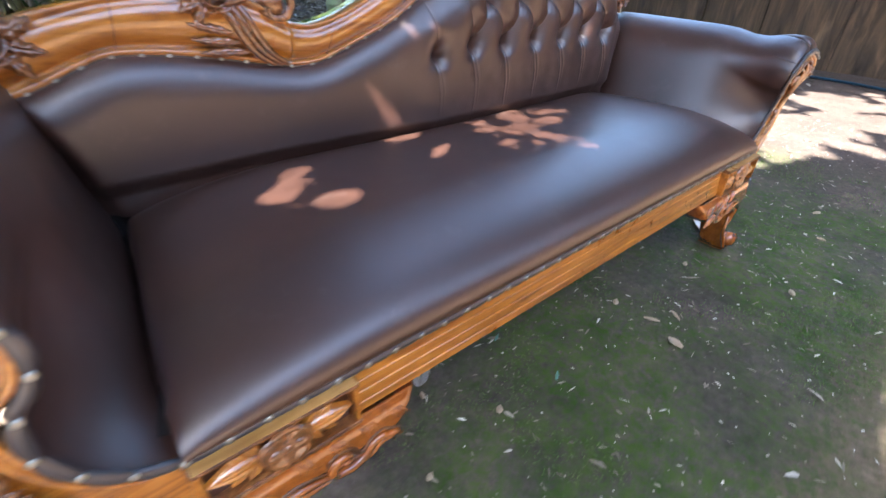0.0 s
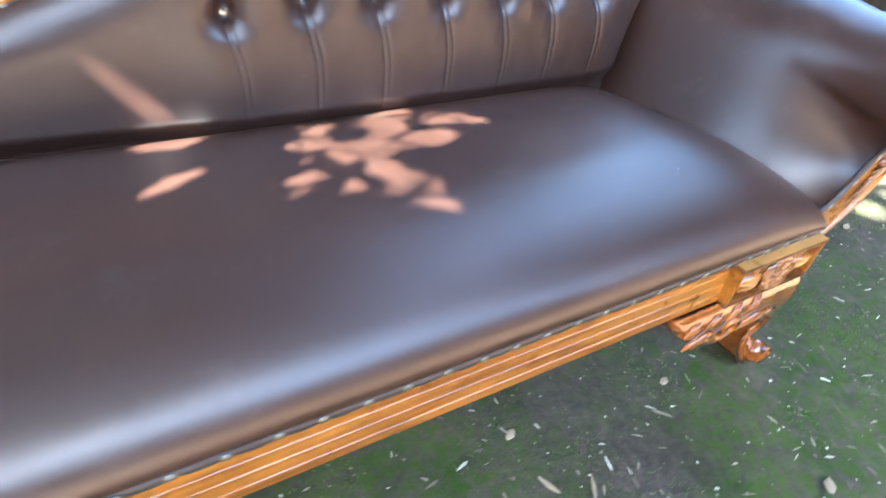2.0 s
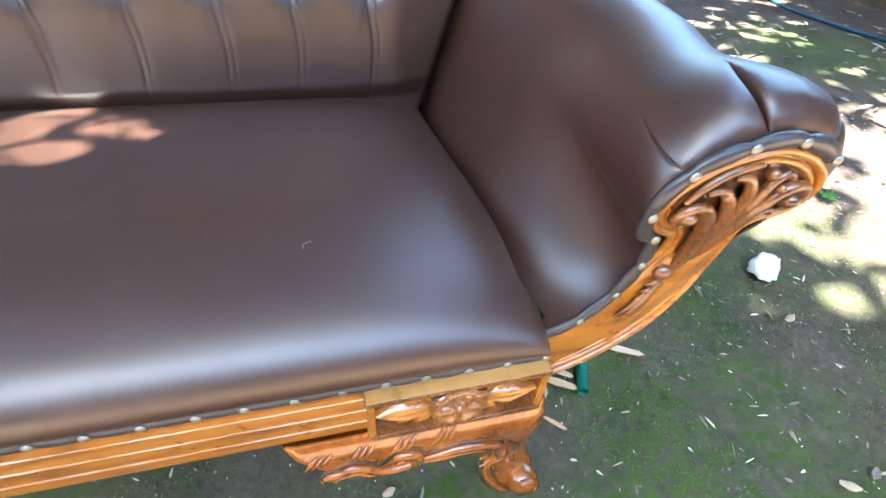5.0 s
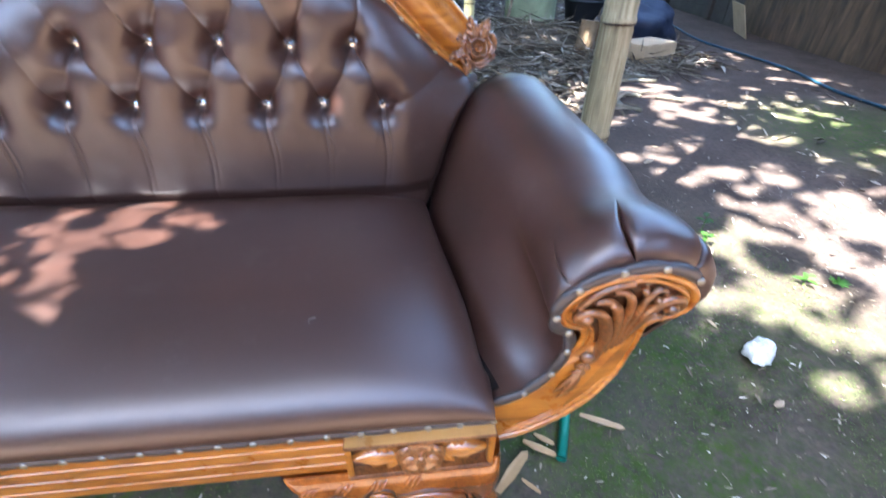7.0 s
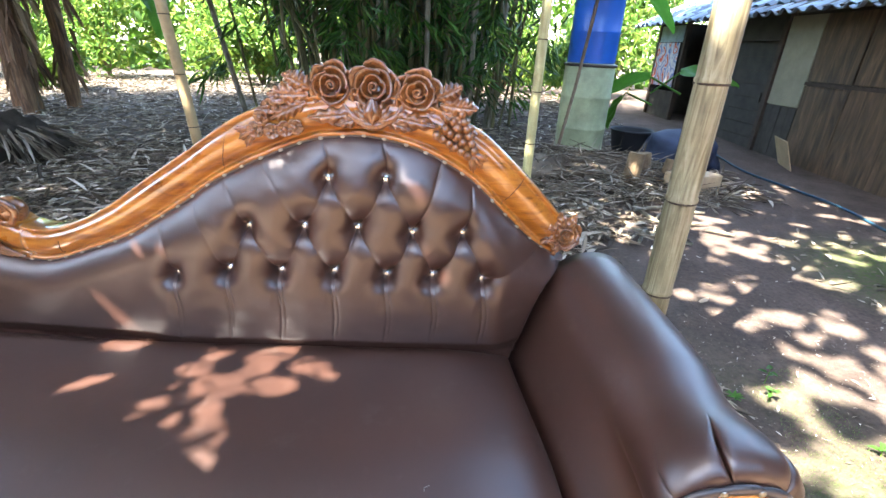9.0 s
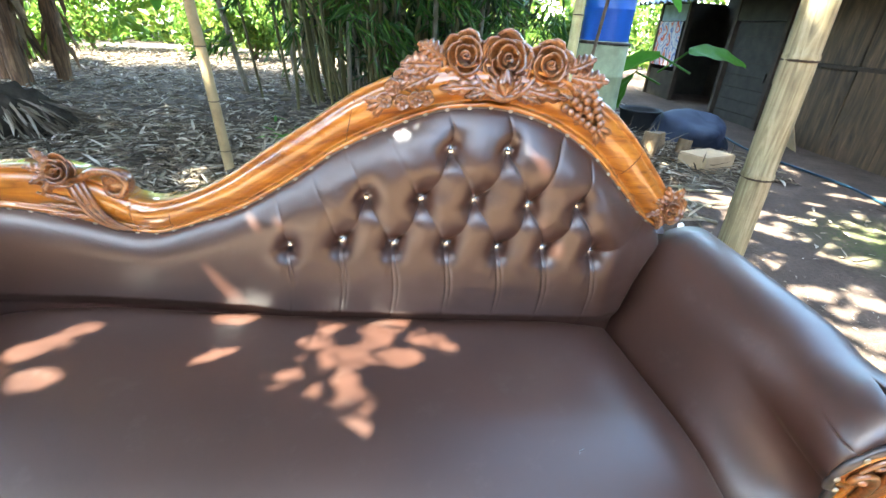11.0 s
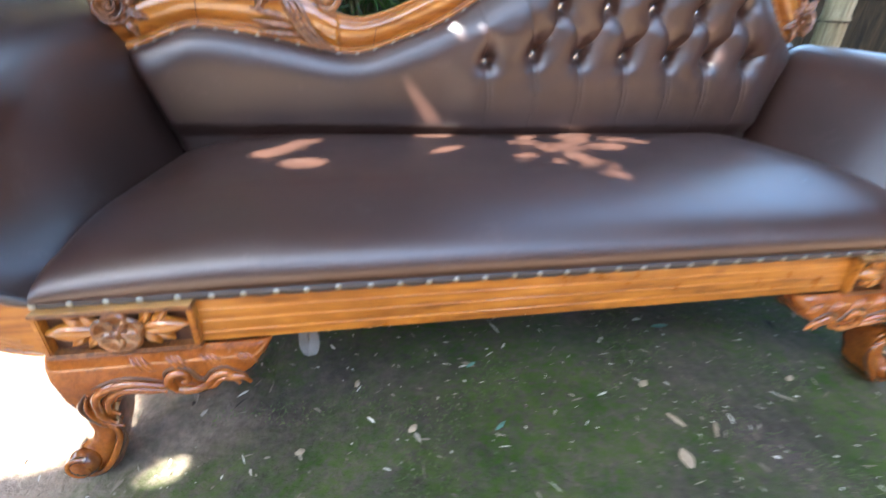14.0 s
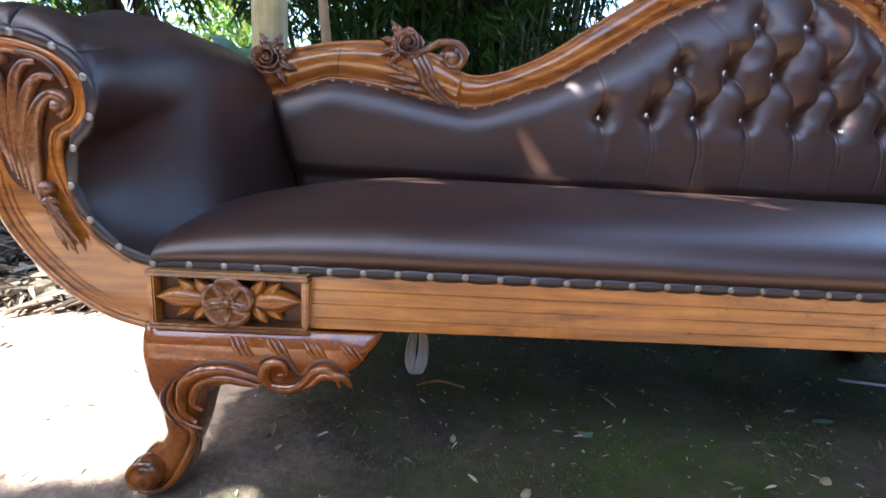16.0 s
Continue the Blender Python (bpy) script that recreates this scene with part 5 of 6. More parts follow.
# ---- bamboo clump ----
LEAF_BUNCH = leaf_mat("bamboo_bunch", [(0.0, (0.025, 0.075, 0.012)), (0.6, (0.05, 0.135, 0.018)), (1.0, (0.12, 0.20, 0.03))], 0.4)


def build_clump():
    clump = thing("bamboo_clump", "dense dark green bamboo clump with brown culms", "bamboo", pose(1.0, 6.6, 0))
    rng = random.Random(8)
    tops = []
    for i in range(95):
        a, q = rng.uniform(0, 2 * math.pi), math.sqrt(rng.random())
        x, y = 1.55 * q * math.cos(a), 0.85 * q * math.sin(a)
        if i < 8:
            x, y = -2.2 + 0.22 * i + rng.uniform(-0.1, 0.1), rng.uniform(-1.2, 0.2)
        lean = (0.05 * x + rng.uniform(-0.09, 0.09), 0.05 * y + rng.uniform(-0.06, 0.05))
        r = rng.uniform(0.016, 0.036)
        (v, f), _ = bamboo(x, y, r, rng.uniform(4.5, 6.0), lean, 20 + i, 0.35, base=ground_z(x + 1, y + 6.6))
        link_mesh("culm", v, f, CULM if i % 3 else BAMBOO, clump)
        tops.append((x, y, lean))
    n = 17000
    k = RNG.integers(8, len(tops), n)
    z = 0.25 + 5.6 * RNG.random(n) ** 0.75
    bx = np.array([tops[i][0] for i in k]) + np.array([tops[i][2][0] for i in k]) * z
    byy = np.array([tops[i][1] for i in k]) + np.array([tops[i][2][1] for i in k]) * z
    spread = 0.18 + 0.10 * z
    p = np.stack([bx + RNG.normal(0, 1, n) * spread, byy - abs(RNG.normal(0, 1, n)) * spread * 0.9, z], 1)
    d = unit(n)
    d[:, 2] = -0.25 - 0.9 * abs(d[:, 2])
    p[:, 1] += 0.35 + 0.7 * (RNG.random(n) < 0.6)
    cloud_ob("foliage", leaf_cloud(p, d, unit(n), RNG.uniform(0.16, 0.32, n), RNG.uniform(0.022, 0.042, n), 0.1, 0.30), LEAF_DARK, clump)
    # bunches of hanging leaves in front of the culms
    m, per = 400, 15
    k = RNG.integers(8, len(tops), m)
    z = 0.6 + 4.8 * RNG.random(m) ** 0.8
    c = np.stack([np.array([tops[i][0] for i in k]) * 1.15 + RNG.normal(0, 0.35, m), -0.75 + 0.5 * RNG.normal(0, 1, m) - 0.08 * z, z], 1)
    c = np.repeat(c, per, 0)
    n = m * per
    side = np.repeat(unit(m, 0.2), per, 0)
    d = 0.9 * side + 0.8 * unit(n)
    d[:, 2] = -0.55 - 0.6 * RNG.random(n)
    p = c + RNG.normal(0, 0.05, (n, 3)) + side * RNG.uniform(0, 0.25, (n, 1))
    cloud_ob("foliage", leaf_cloud(p, d, unit(n), RNG.uniform(0.16, 0.30, n), RNG.uniform(0.018, 0.034, n), 0.1, 0.25), LEAF_BUNCH, clump)
    # culms that arch out to the low end, with leaves hanging from them
    hubs = []
    for i in range(9):
        x0, y0 = -1.2 + rng.uniform(-0.3, 0.4), rng.uniform(-0.9, 0.3)
        reach, rise = rng.uniform(1.6, 4.6), rng.uniform(2.6, 4.0)
        path = spline([(x0, y0, 0), (x0 - 0.12 * reach, y0 - 0.1, rise * 0.55), (x0 - 0.45 * reach, y0 - 0.5, rise * 0.95), (x0 - reach, y0 - 1.0, rise)], 40)
        v, f = tube(path, np.linspace(0.024, 0.006, 40), 8)
        link_mesh("culm", v, f, CULM, clump)
        hubs += [path[k] for k in range(16, 40)]
    m, per = 760, 14
    c = np.array(hubs)[RNG.integers(0, len(hubs), m)] + RNG.normal(0, 1, (m, 3)) * (0.30, 0.35, 0.32)
    c[:, 2] = np.maximum(c[:, 2], 1.62)
    c = np.repeat(c, per, 0)
    n = m * per
    side = np.repeat(unit(m, 0.2), per, 0)
    d = 0.8 * side + 0.8 * unit(n)
    d[:, 2] = -0.4 - 0.6 * RNG.random(n)
    p = c + RNG.normal(0, 0.05, (n, 3)) + side * RNG.uniform(0, 0.2, (n, 1))
    cloud_ob("foliage", leaf_cloud(p, d, unit(n), RNG.uniform(0.12, 0.24, n), RNG.uniform(0.018, 0.034, n), 0.1, 0.25), LEAF_BUNCH, clump)
    # the clump's crown hangs out over the litter, added to block sky behind the sofa
    n = 32000
    p = np.stack([RNG.uniform(-8.0, 3.4, n), RNG.uniform(-3.8, 0.2, n), 3.1 + 3.6 * RNG.random(n)], 1)
    hole = np.array([noise.noise(Vector((a * 0.9, b * 0.9, c * 0.9))) for a, b, c in p]) > 0.34
    p = p[~hole]
    n = len(p)
    d = unit(n)
    d[:, 2] = -0.3 - 0.7 * abs(d[:, 2])
    cloud_ob("foliage", leaf_cloud(p, d, unit(n), RNG.uniform(0.20, 0.36, n), RNG.uniform(0.030, 0.052, n), 0.1, 0.25), LEAF_DARK, clump)


build_clump()


# ---- trees and shrubs in the sun beyond ----
def shrub(x, y, height, spread, n, mat, label, seed, size=(0.10, 0.2), category="shrub", trunk=0.03, low=0.3):
    base = thing("shrub" if category == "shrub" else "tree", label, category, pose(x, y, ground_z(x, y)), "plants beyond the clump")
    rng = np.random.default_rng(seed)
    hubs = []
    for i in range(max(4, int(height * 3))):
        a = rng.uniform(0, 2 * math.pi)
        tip = (spread * rng.uniform(0.2, 1) * math.cos(a), spread * rng.uniform(0.2, 1) * math.sin(a), height * rng.uniform(low, 1.0))
        v, f = tube(spline([(0, 0, -0.05), (tip[0] * 0.3, tip[1] * 0.3, tip[2] * 0.5), tip], 10), np.linspace(trunk, trunk * 0.25, 10), 6)
        link_mesh("limb" if i else "trunk", v, f, BARK, base)
        hubs.append(tip)
    k = rng.integers(0, len(hubs), n)
    c = np.array(hubs)[k]
    p = c * rng.uniform(0.55 if low < 0.5 else 0.85, 1.1, (n, 1)) + rng.normal(size=(n, 3)) * spread * 0.22
    p[:, 2] = np.maximum(p[:, 2], 0.05)
    d = rng.normal(size=(n, 3)) + np.array((0, 0, -0.3))
    up = np.array((0, 0, 1.0)) + 0.5 * rng.normal(size=(n, 3))
    cloud_ob("crown", leaf_cloud(p, d, up, rng.uniform(*size, n), rng.uniform(*size, n) * 0.5, 0.15, 0.2), mat, base)


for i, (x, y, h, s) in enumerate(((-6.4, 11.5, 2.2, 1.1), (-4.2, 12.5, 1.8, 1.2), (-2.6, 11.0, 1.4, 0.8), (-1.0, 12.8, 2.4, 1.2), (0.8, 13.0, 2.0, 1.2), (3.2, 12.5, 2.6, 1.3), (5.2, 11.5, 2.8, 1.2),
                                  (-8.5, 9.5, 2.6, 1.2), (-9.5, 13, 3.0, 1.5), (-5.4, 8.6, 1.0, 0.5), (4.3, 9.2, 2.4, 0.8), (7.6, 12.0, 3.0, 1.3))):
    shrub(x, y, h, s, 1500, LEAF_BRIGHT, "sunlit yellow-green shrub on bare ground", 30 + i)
# the two with y below 0 are added out of view to block sky
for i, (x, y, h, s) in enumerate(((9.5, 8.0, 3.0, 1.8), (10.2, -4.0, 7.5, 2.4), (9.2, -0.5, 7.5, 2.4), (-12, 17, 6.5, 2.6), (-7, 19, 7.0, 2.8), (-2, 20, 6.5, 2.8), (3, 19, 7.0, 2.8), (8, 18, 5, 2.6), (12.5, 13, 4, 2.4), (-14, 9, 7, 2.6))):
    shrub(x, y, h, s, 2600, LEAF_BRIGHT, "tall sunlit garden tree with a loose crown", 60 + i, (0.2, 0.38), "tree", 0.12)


# tree added out of view; its crown blocks sky on the right
def build_sky_block_tree():
    tree = thing("tree", "unseen dark tree added over the yard to block sky", "tree", pose(7.7, -2.3, 0), "plants beyond the clump")
    v, f = tube(spline([(0, 0, -0.1), (0.05, 0.1, 2.0), (-0.1, 0.2, 4.2), (-0.2, 0.4, 6.8)], 30), np.linspace(0.22, 0.06, 30), 12)
    link_mesh("trunk", v, f, BARK, tree)
    for k in range(8):
        a, b = Vector((-0.1, 0.2, 3.8 + 0.3 * k)), Vector((-3.3 + 0.45 * k, -1.6 + 4.6 * ((k * 0.37) % 1), 5.6 + 0.2 * k))
        v, f = tube(spline([tuple(a), tuple(a.lerp(b, 0.4) + Vector((0, 0, 0.4))), tuple(b)], 18), np.linspace(0.07, 0.012, 18), 8)
        link_mesh("limb", v, f, BARK, tree)
    n = 25000
    p = np.stack([RNG.uniform(-5.6, 1.5, n), RNG.uniform(-2.2, 6.2, n), 4.5 + 3.2 * RNG.random(n)], 1)
    gap = np.array([noise.noise(Vector((a * 0.8, b * 0.8, c * 0.8))) for a, b, c in p]) > 0.24
    gap |= (p[:, 1] > 3.0 - 0.10 * p[:, 0] + 0.5 * np.sin(2.1 * p[:, 0])) | (p[:, 0] < -3.7 + 0.4 * np.sin(2.3 * p[:, 1]))
    p = p[~gap]
    n = len(p)
    cloud_ob("crown", leaf_cloud(p, unit(n), unit(n) + (0, 0, 0.8), RNG.uniform(0.22, 0.40, n), RNG.uniform(0.11, 0.2, n), 0.12, 0.15), LEAF_WOODS, tree)


build_sky_block_tree()
DEAD_LEAF = leaf_mat("dead_banana_leaf", [(0.0, (0.06, 0.035, 0.018)), (0.6, (0.17, 0.10, 0.055)), (1.0, (0.34, 0.24, 0.14))], 0.2, 0.8)
DRYBARK = wood_mat("dry_sheath", (0.035, 0.018, 0.009), (0.14, 0.075, 0.035), (0.32, 0.19, 0.10), rough=0.8, axis_scale=(12, 12, 0.9))
DRYBARK.node_tree.nodes["Principled BSDF"].inputs["Coat Weight"].default_value = 0.0
for i, (x, y) in enumerate(((-4.15, 6.3), (-4.50, 6.5), (-3.90, 6.7), (-4.05, 6.1))):
    v, f = tube(spline([(0, 0, -0.05), (0.05 * math.sin(i), 0, 1.2), (0.12 * math.cos(i), 0, 2.6), (0.2 * math.sin(i * 2), 0.1, 4.2)], 30), np.linspace(0.10, 0.07, 30) * (1 + 0.08 * np.sin(np.arange(30) * 2.1 + i)), 12)
    trunk = tagged(link_mesh("banana_plant", v, f, DRYBARK), "brown dry-sheathed banana trunk in the litter", "trunk", "banana trunks")
    trunk.matrix_basis = pose(x, y, ground_z(x, y))
    # dead leaves hang down along the trunk
    n = 70
    a, z = RNG.uniform(0, 2 * math.pi, n), 0.5 + 3.4 * RNG.random(n)
    out = np.stack([np.cos(a), np.sin(a), np.zeros(n)], 1)
    p = out * 0.09 + np.stack([0.1 * np.sin(z), 0 * z, z], 1)
    cloud_ob("dead_leaf", leaf_cloud(p, 0.35 * out + np.array((0, 0, -1.0)) + 0.2 * unit(n), out + 0.4 * unit(n), RNG.uniform(0.25, 0.6, n), RNG.uniform(0.04, 0.10, n), 0.2, 0.1), DEAD_LEAF, trunk)


def build_banana_leaf(x, y, z, length, width, yaw, pitch, label):
    v = []
    for i in range(24):
        t = i / 23
        w = width * 0.5 * math.sin(math.pi * (0.04 + 0.94 * t) ** 0.8) ** 0.6
        for j in range(9):
            s = -1 + j / 4
            v.append((t * length, s * w, 0.06 * abs(s) * w * 4 - 0.35 * length * t * t + 0.01 * math.sin(18 * t + 3 * s)))
    ob = link_mesh("banana_leaf", v, grid_faces(24, 9), BANANA)
    ob.matrix_basis = pose(x, y, z, 35 if z < 1.2 else 0, pitch, yaw)
    tagged(ob, label, "leaf", "banana leaves")
    st, sf = tube([(0.0, 0, 0.0), (-0.3 * math.cos(radians(pitch)), 0, -0.3)], 0.012, 8)
    link_mesh("stalk", st, sf, BANANA, ob)


BANANA = leaf_mat("banana_green", [(0.0, (0.05, 0.16, 0.02)), (1.0, (0.10, 0.26, 0.03))], 0.5)
for i, (x, y, z, l, w, yaw, pitch) in enumerate(((-2.6, 7.2, 2.0, 1.2, 0.35, -70, 30), (-3.0, 6.9, 2.1, 1.1, 0.35, -40, 20), (4.4, 5.6, 0.95, 0.7, 0.25, -20, -5), (3.9, 5.3, 0.9, 0.8, 0.28, 160, 15), (3.7, 5.4, 0.7, 0.6, 0.2, 220, 20), (3.6, 6.5, 2.2, 1.3, 0.45, 10, 15))):
    build_banana_leaf(x, y, z, l, w, yaw, pitch, "broad green banana leaf lit from behind")


# ---- drums ----
def drum(z0, r, height, mat, label, ribs, rim):
    ob = thing("drum", label, "drum", pose(3.04, 4.9, z0), "stacked drums")
    zs = sorted([0, 0.015, height - 0.015, height] + [h + o for h in ribs for o in (-0.02, -0.008, 0.008, 0.02)])
    prof = []
    for z in zs:
        near = min([abs(z - h) for h in ribs] + [1])
        prof.append((r * (0.985 if z in (0, height) else 1.02 if near < 0.01 else 1.0), z))
    prof = [(0.0, 0.0)] + prof + [(0.0, height)]
    v = [(q * math.cos(a), q * math.sin(a), z) for q, z in prof for a in np.linspace(0, 2 * math.pi, 40, endpoint=False)]
    link_mesh("body", v, grid_faces(len(prof), 40, True), mat, ob)
    v, f = tube([(1.015 * r * math.cos(a), 1.015 * r * math.sin(a), height - 0.02) for a in np.linspace(0, 2 * math.pi, 41)], 0.014, 8, cap=False)
    link_mesh("clamp_ring", v, f, rim, ob)


DRUM_GREY = plain_mat("stained_grey_plastic", (0.31, 0.34, 0.20), 0.5, 0.5, 3.0, 0.1)
DRUM_BLUE = plain_mat("blue_plastic", (0.015, 0.10, 0.42), 0.35, 0.2, 2.0, 0.05, 0.5)
IRON = metal_mat("rusty_iron", (0.12, 0.10, 0.09), 0.6)
drum(ground_z(3.04, 4.9), 0.265, 1.0, DRUM_GREY, "mossy grey-white plastic drum on the ground", (0.33, 0.66), IRON)
drum(ground_z(3.04, 4.9) + 1.0, 0.25, 0.95, DRUM_BLUE, "blue plastic drum standing on a grey one", (0.3, 0.62), DRUM_BLUE)
v, f = tube([(2.66, 4.45, 0.0), (2.80, 4.52, 0.8), (2.93, 4.6, 1.75)], 0.018, 8)
tagged(link_mesh("leaning_stick", v, f, BARK), "dark wooden stick leaning on the drums", "stick")



# ---- woods added out of view to block low sky round about, and the hedge ----


def build_woods():
    n = 60000
    az = RNG.uniform(0, 2 * math.pi, n)
    # heights of the tree line by direction: low in front, high to the sides
    x, y = np.cos(az), np.sin(az)
    top = 2.6 + 2.2 * np.clip(-x, 0, 1) + 2.4 * np.clip(2.2 * (0.45 - y), 0, 1) * np.clip(0.6 + x - 1.6 * y, 0, 1)
    back = (y > 0.55) & (x < 0.62)
    r = RNG.uniform(10.5, 14.5, n) - 2.6 * np.clip(-1.6 * y, 0, 1)
    px, py = 1.2 + r * x, 0.8 + r * y
    pz = top * RNG.random(n) ** 0.8 * (0.8 + 0.25 * np.sin(az * 9) + 0.15 * np.sin(az * 23))
    pz = np.maximum(pz, 0.05)
    d = unit(n)
    d[:, 2] -= 0.4
    keep = ~back
    px, py, pz, d = px[keep], py[keep], pz[keep], d[keep]
    n = len(px)
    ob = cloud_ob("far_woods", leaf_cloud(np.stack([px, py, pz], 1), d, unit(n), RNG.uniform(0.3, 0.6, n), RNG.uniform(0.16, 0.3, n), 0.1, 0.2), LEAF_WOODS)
    tagged(ob, "dark green woods added out of view to block low sky", "woods", kind="stuff")
    n = 14000
    px, py = RNG.uniform(-17, 9, n), RNG.uniform(14.5, 17.5, n)
    pz = 4.6 * RNG.random(n) * (0.72 + 0.3 * np.sin(px * 1.3) * np.sin(px * 0.47 + 1)) + 0.1
    thick = np.array([noise.noise(Vector((a * 0.7, 0.0, c * 0.9))) + 0.5 * noise.noise(Vector((a * 2.1, 3.0, c * 2.3))) for a, c in zip(px, pz)]) < 0.10
    px, py, pz = px[thick], py[thick], pz[thick]
    n = len(px)
    d = unit(n)
    d[:, 2] -= 0.4
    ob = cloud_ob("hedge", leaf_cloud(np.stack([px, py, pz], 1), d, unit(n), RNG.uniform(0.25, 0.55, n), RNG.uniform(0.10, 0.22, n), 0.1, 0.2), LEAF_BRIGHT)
    tagged(ob, "bright yellow-green hedge along the garden's far side", "hedge", kind="stuff")


build_woods()


# ---- the low house across the yard ----
PLY = wood_mat("weathered_plywood", (0.030, 0.019, 0.011), (0.090, 0.058, 0.032), (0.19, 0.12, 0.065), rough=0.75, axis_scale=(5, 5, 0.7))
PLY.node_tree.nodes["Principled BSDF"].inputs["Coat Weight"].default_value = 0.0
PLANK = plain_mat("old_grey_plank", (0.044, 0.038, 0.031), 0.85, 0.4, 6.0, 0.5)
CREAM = plain_mat("cream_board", (0.24, 0.215, 0.145), 0.75, 0.25, 3.0, 0.1)
TILE = plain_mat("blue_grey_roof_tile", (0.16, 0.20, 0.25), 0.7, 0.5, 5.0, 0.5)
info = TILE.node_tree.nodes.new("ShaderNodeObjectInfo")
hue = TILE.node_tree.nodes.new("ShaderNodeHueSaturation")
TILE.node_tree.links.new(info.outputs["Random"], hue.inputs["Value"])
ramp_in = TILE.node_tree.nodes["Principled BSDF"].inputs["Base Color"].links[0].from_socket
TILE.node_tree.links.new(ramp_in, hue.inputs["Color"])
add = TILE.node_tree.nodes.new("ShaderNodeMath")
add.operation = "ADD"
add.inputs[1].default_value = 0.5
TILE.node_tree.links.new(info.outputs["Random"], add.inputs[0])
TILE.node_tree.links.new(add.outputs[0], hue.inputs["Value"])
TILE.node_tree.links.new(hue.outputs[0], TILE.node_tree.nodes["Principled BSDF"].inputs["Base Color"])


def cloth_mat():
    m, n, l, b = shader("patterned_cloth", rough=0.9, spec=0.1)
    v = coords(n, l, (1, 1, 1))
    w = n.new("ShaderNodeTexWave")
    w.inputs["Scale"].default_value = 4.5
    w.inputs["Distortion"].default_value = 7.0
    l.new(v, w.inputs["Vector"])
    r = ramp(n, l, w.outputs["Fac"], [(0.0, (0.45, 0.08, 0.04)), (0.3, (0.55, 0.52, 0.48)), (0.6, (0.10, 0.14, 0.28)), (1.0, (0.50, 0.46, 0.42))])
    l.new(r.outputs[0], b.inputs["Base Color"])
    return m


HX = 5.6


def build_house():
    house = thing("house", "low shed house of plywood panels under a tiled roof", "house", pose(HX, 0, ground_z(HX, 4)))
    def wall(name, x0, x1, y0, y1, z0, z1, mat, label=""):
        return part(name, box(x0, x1, y0, y1, z0, z1, 0.004), mat, house, label)
    y = 5.06
    i = 0
    while y > -1.6:
        w = (0.62, 0.58, 0.66, 0.60)[i % 4]
        wall("wall_panel", 0.004 * (i % 2), 0.035, y - w + 0.006, y, -0.02, 0.88 + 0.01 * (i % 3), PLY)
        wall("wall_panel", 0.010 * (i % 2), 0.035, y - w + 0.006, y, 0.93, 1.62, PLY)
        y -= w
        i += 1
    wall("batten", -0.02, 0.03, -1.6, 5.06, 0.885, 0.925, DARKWOOD)
    wall("cream_panel", 0.0, 0.03, 5.07, 5.60, 0.63, 1.62, CREAM, "stained cream board")
    for k in range(4):
        wall("plank", 0.006 * (k % 2), 0.035, 5.07 + 0.133 * k, 5.07 + 0.133 * (k + 1) - 0.006, -0.02, 0.62, PLANK)
    door = part("door", box(0.05, 0.08, 5.68, 6.66, 0.0, 1.34, 0.003), DARKWOOD, house, "grey plank door")
    for k in range(8):
        part("plank", box(0.025, 0.049, 5.69, 6.65, 0.01 + 0.166 * k, 0.01 + 0.166 * (k + 1) - 0.008, 0.003), PLANK, door)
    part("handle", box(0.0, 0.024, 5.76, 5.78, 0.62, 0.74, 0.004), IRON, door)
    for yy in (5.64, 6.70, 8.02, 8.98):
        wall("post", -0.03, 0.05, yy - 0.035, yy + 0.035, -0.02, 1.66, DARKWOOD)
    wall("lintel", -0.02, 0.05, 5.675, 6.665, 1.36, 1.62, PLANK)
    wall("inner_wall", 1.2, 1.24, -1.6, 9.0, -0.02, 2.0, DARKWOOD)
    wall("end_wall", 0.04, 1.2, 8.99, 9.03, -0.02, 1.7, PLANK)
    wall("end_wall", 0.04, 1.2, -1.64, -1.6, -0.02, 1.7, PLANK)
    wall("side_board", 0.0, 0.03, 8.06, 8.94, -0.02, 0.55, PLANK)
    wall("sheet", -0.03, -0.01, 8.06, 8.9, 1.36, 1.62, plain_mat("grey_blue_sheet", (0.22, 0.28, 0.30), 0.6))
    v = []
    for i in range(20):
        for j in range(14):
            s, t = i / 19, j / 13
            v.append((-0.05 + 0.03 * math.sin(s * 26) * (0.3 + t), 8.08 + 0.82 * s, 1.35 - 0.72 * t))
    link_mesh("hanging_cloth", v, grid_faces(20, 14), cloth_mat(), house, "red, white and blue patterned cloth")
    roof = part("roof", slab([(-0.40, 1.60), (1.60, 2.56), (1.60, 2.60), (-0.42, 1.64)], -1.8, 9.3, 0), DARKWOOD, house, "roof of blue-grey tiles")
    # one tile, curved across, 0.26 m long
    pv = []
    for t, lift in ((0.0, 0.0), (1.0, 0.012)):
        for k in range(7):
            a = k / 6
            pv.append((0.27 * t, 0.23 * (a - 0.5), 0.030 * math.sin(a * 2 * math.pi) + 0.02 - lift))
    pv += [(x, yy, z - 0.014) for x, yy, z in pv]
    pf = grid_faces(2, 7) + [tuple(i + 14 for i in reversed(q)) for q in grid_faces(2, 7)]
    pf += [(k, k + 1, k + 15, k + 14) for k in range(6)] + [(k + 7, k + 21, k + 22, k + 8) for k in range(6)]
    tile = bpy.data.meshes.new("tile")
    tile.from_pydata(pv, [], pf)
    tile.materials.append(TILE)
    rng = random.Random(4)
    slope = math.degrees(math.atan2(0.96, 2.0))
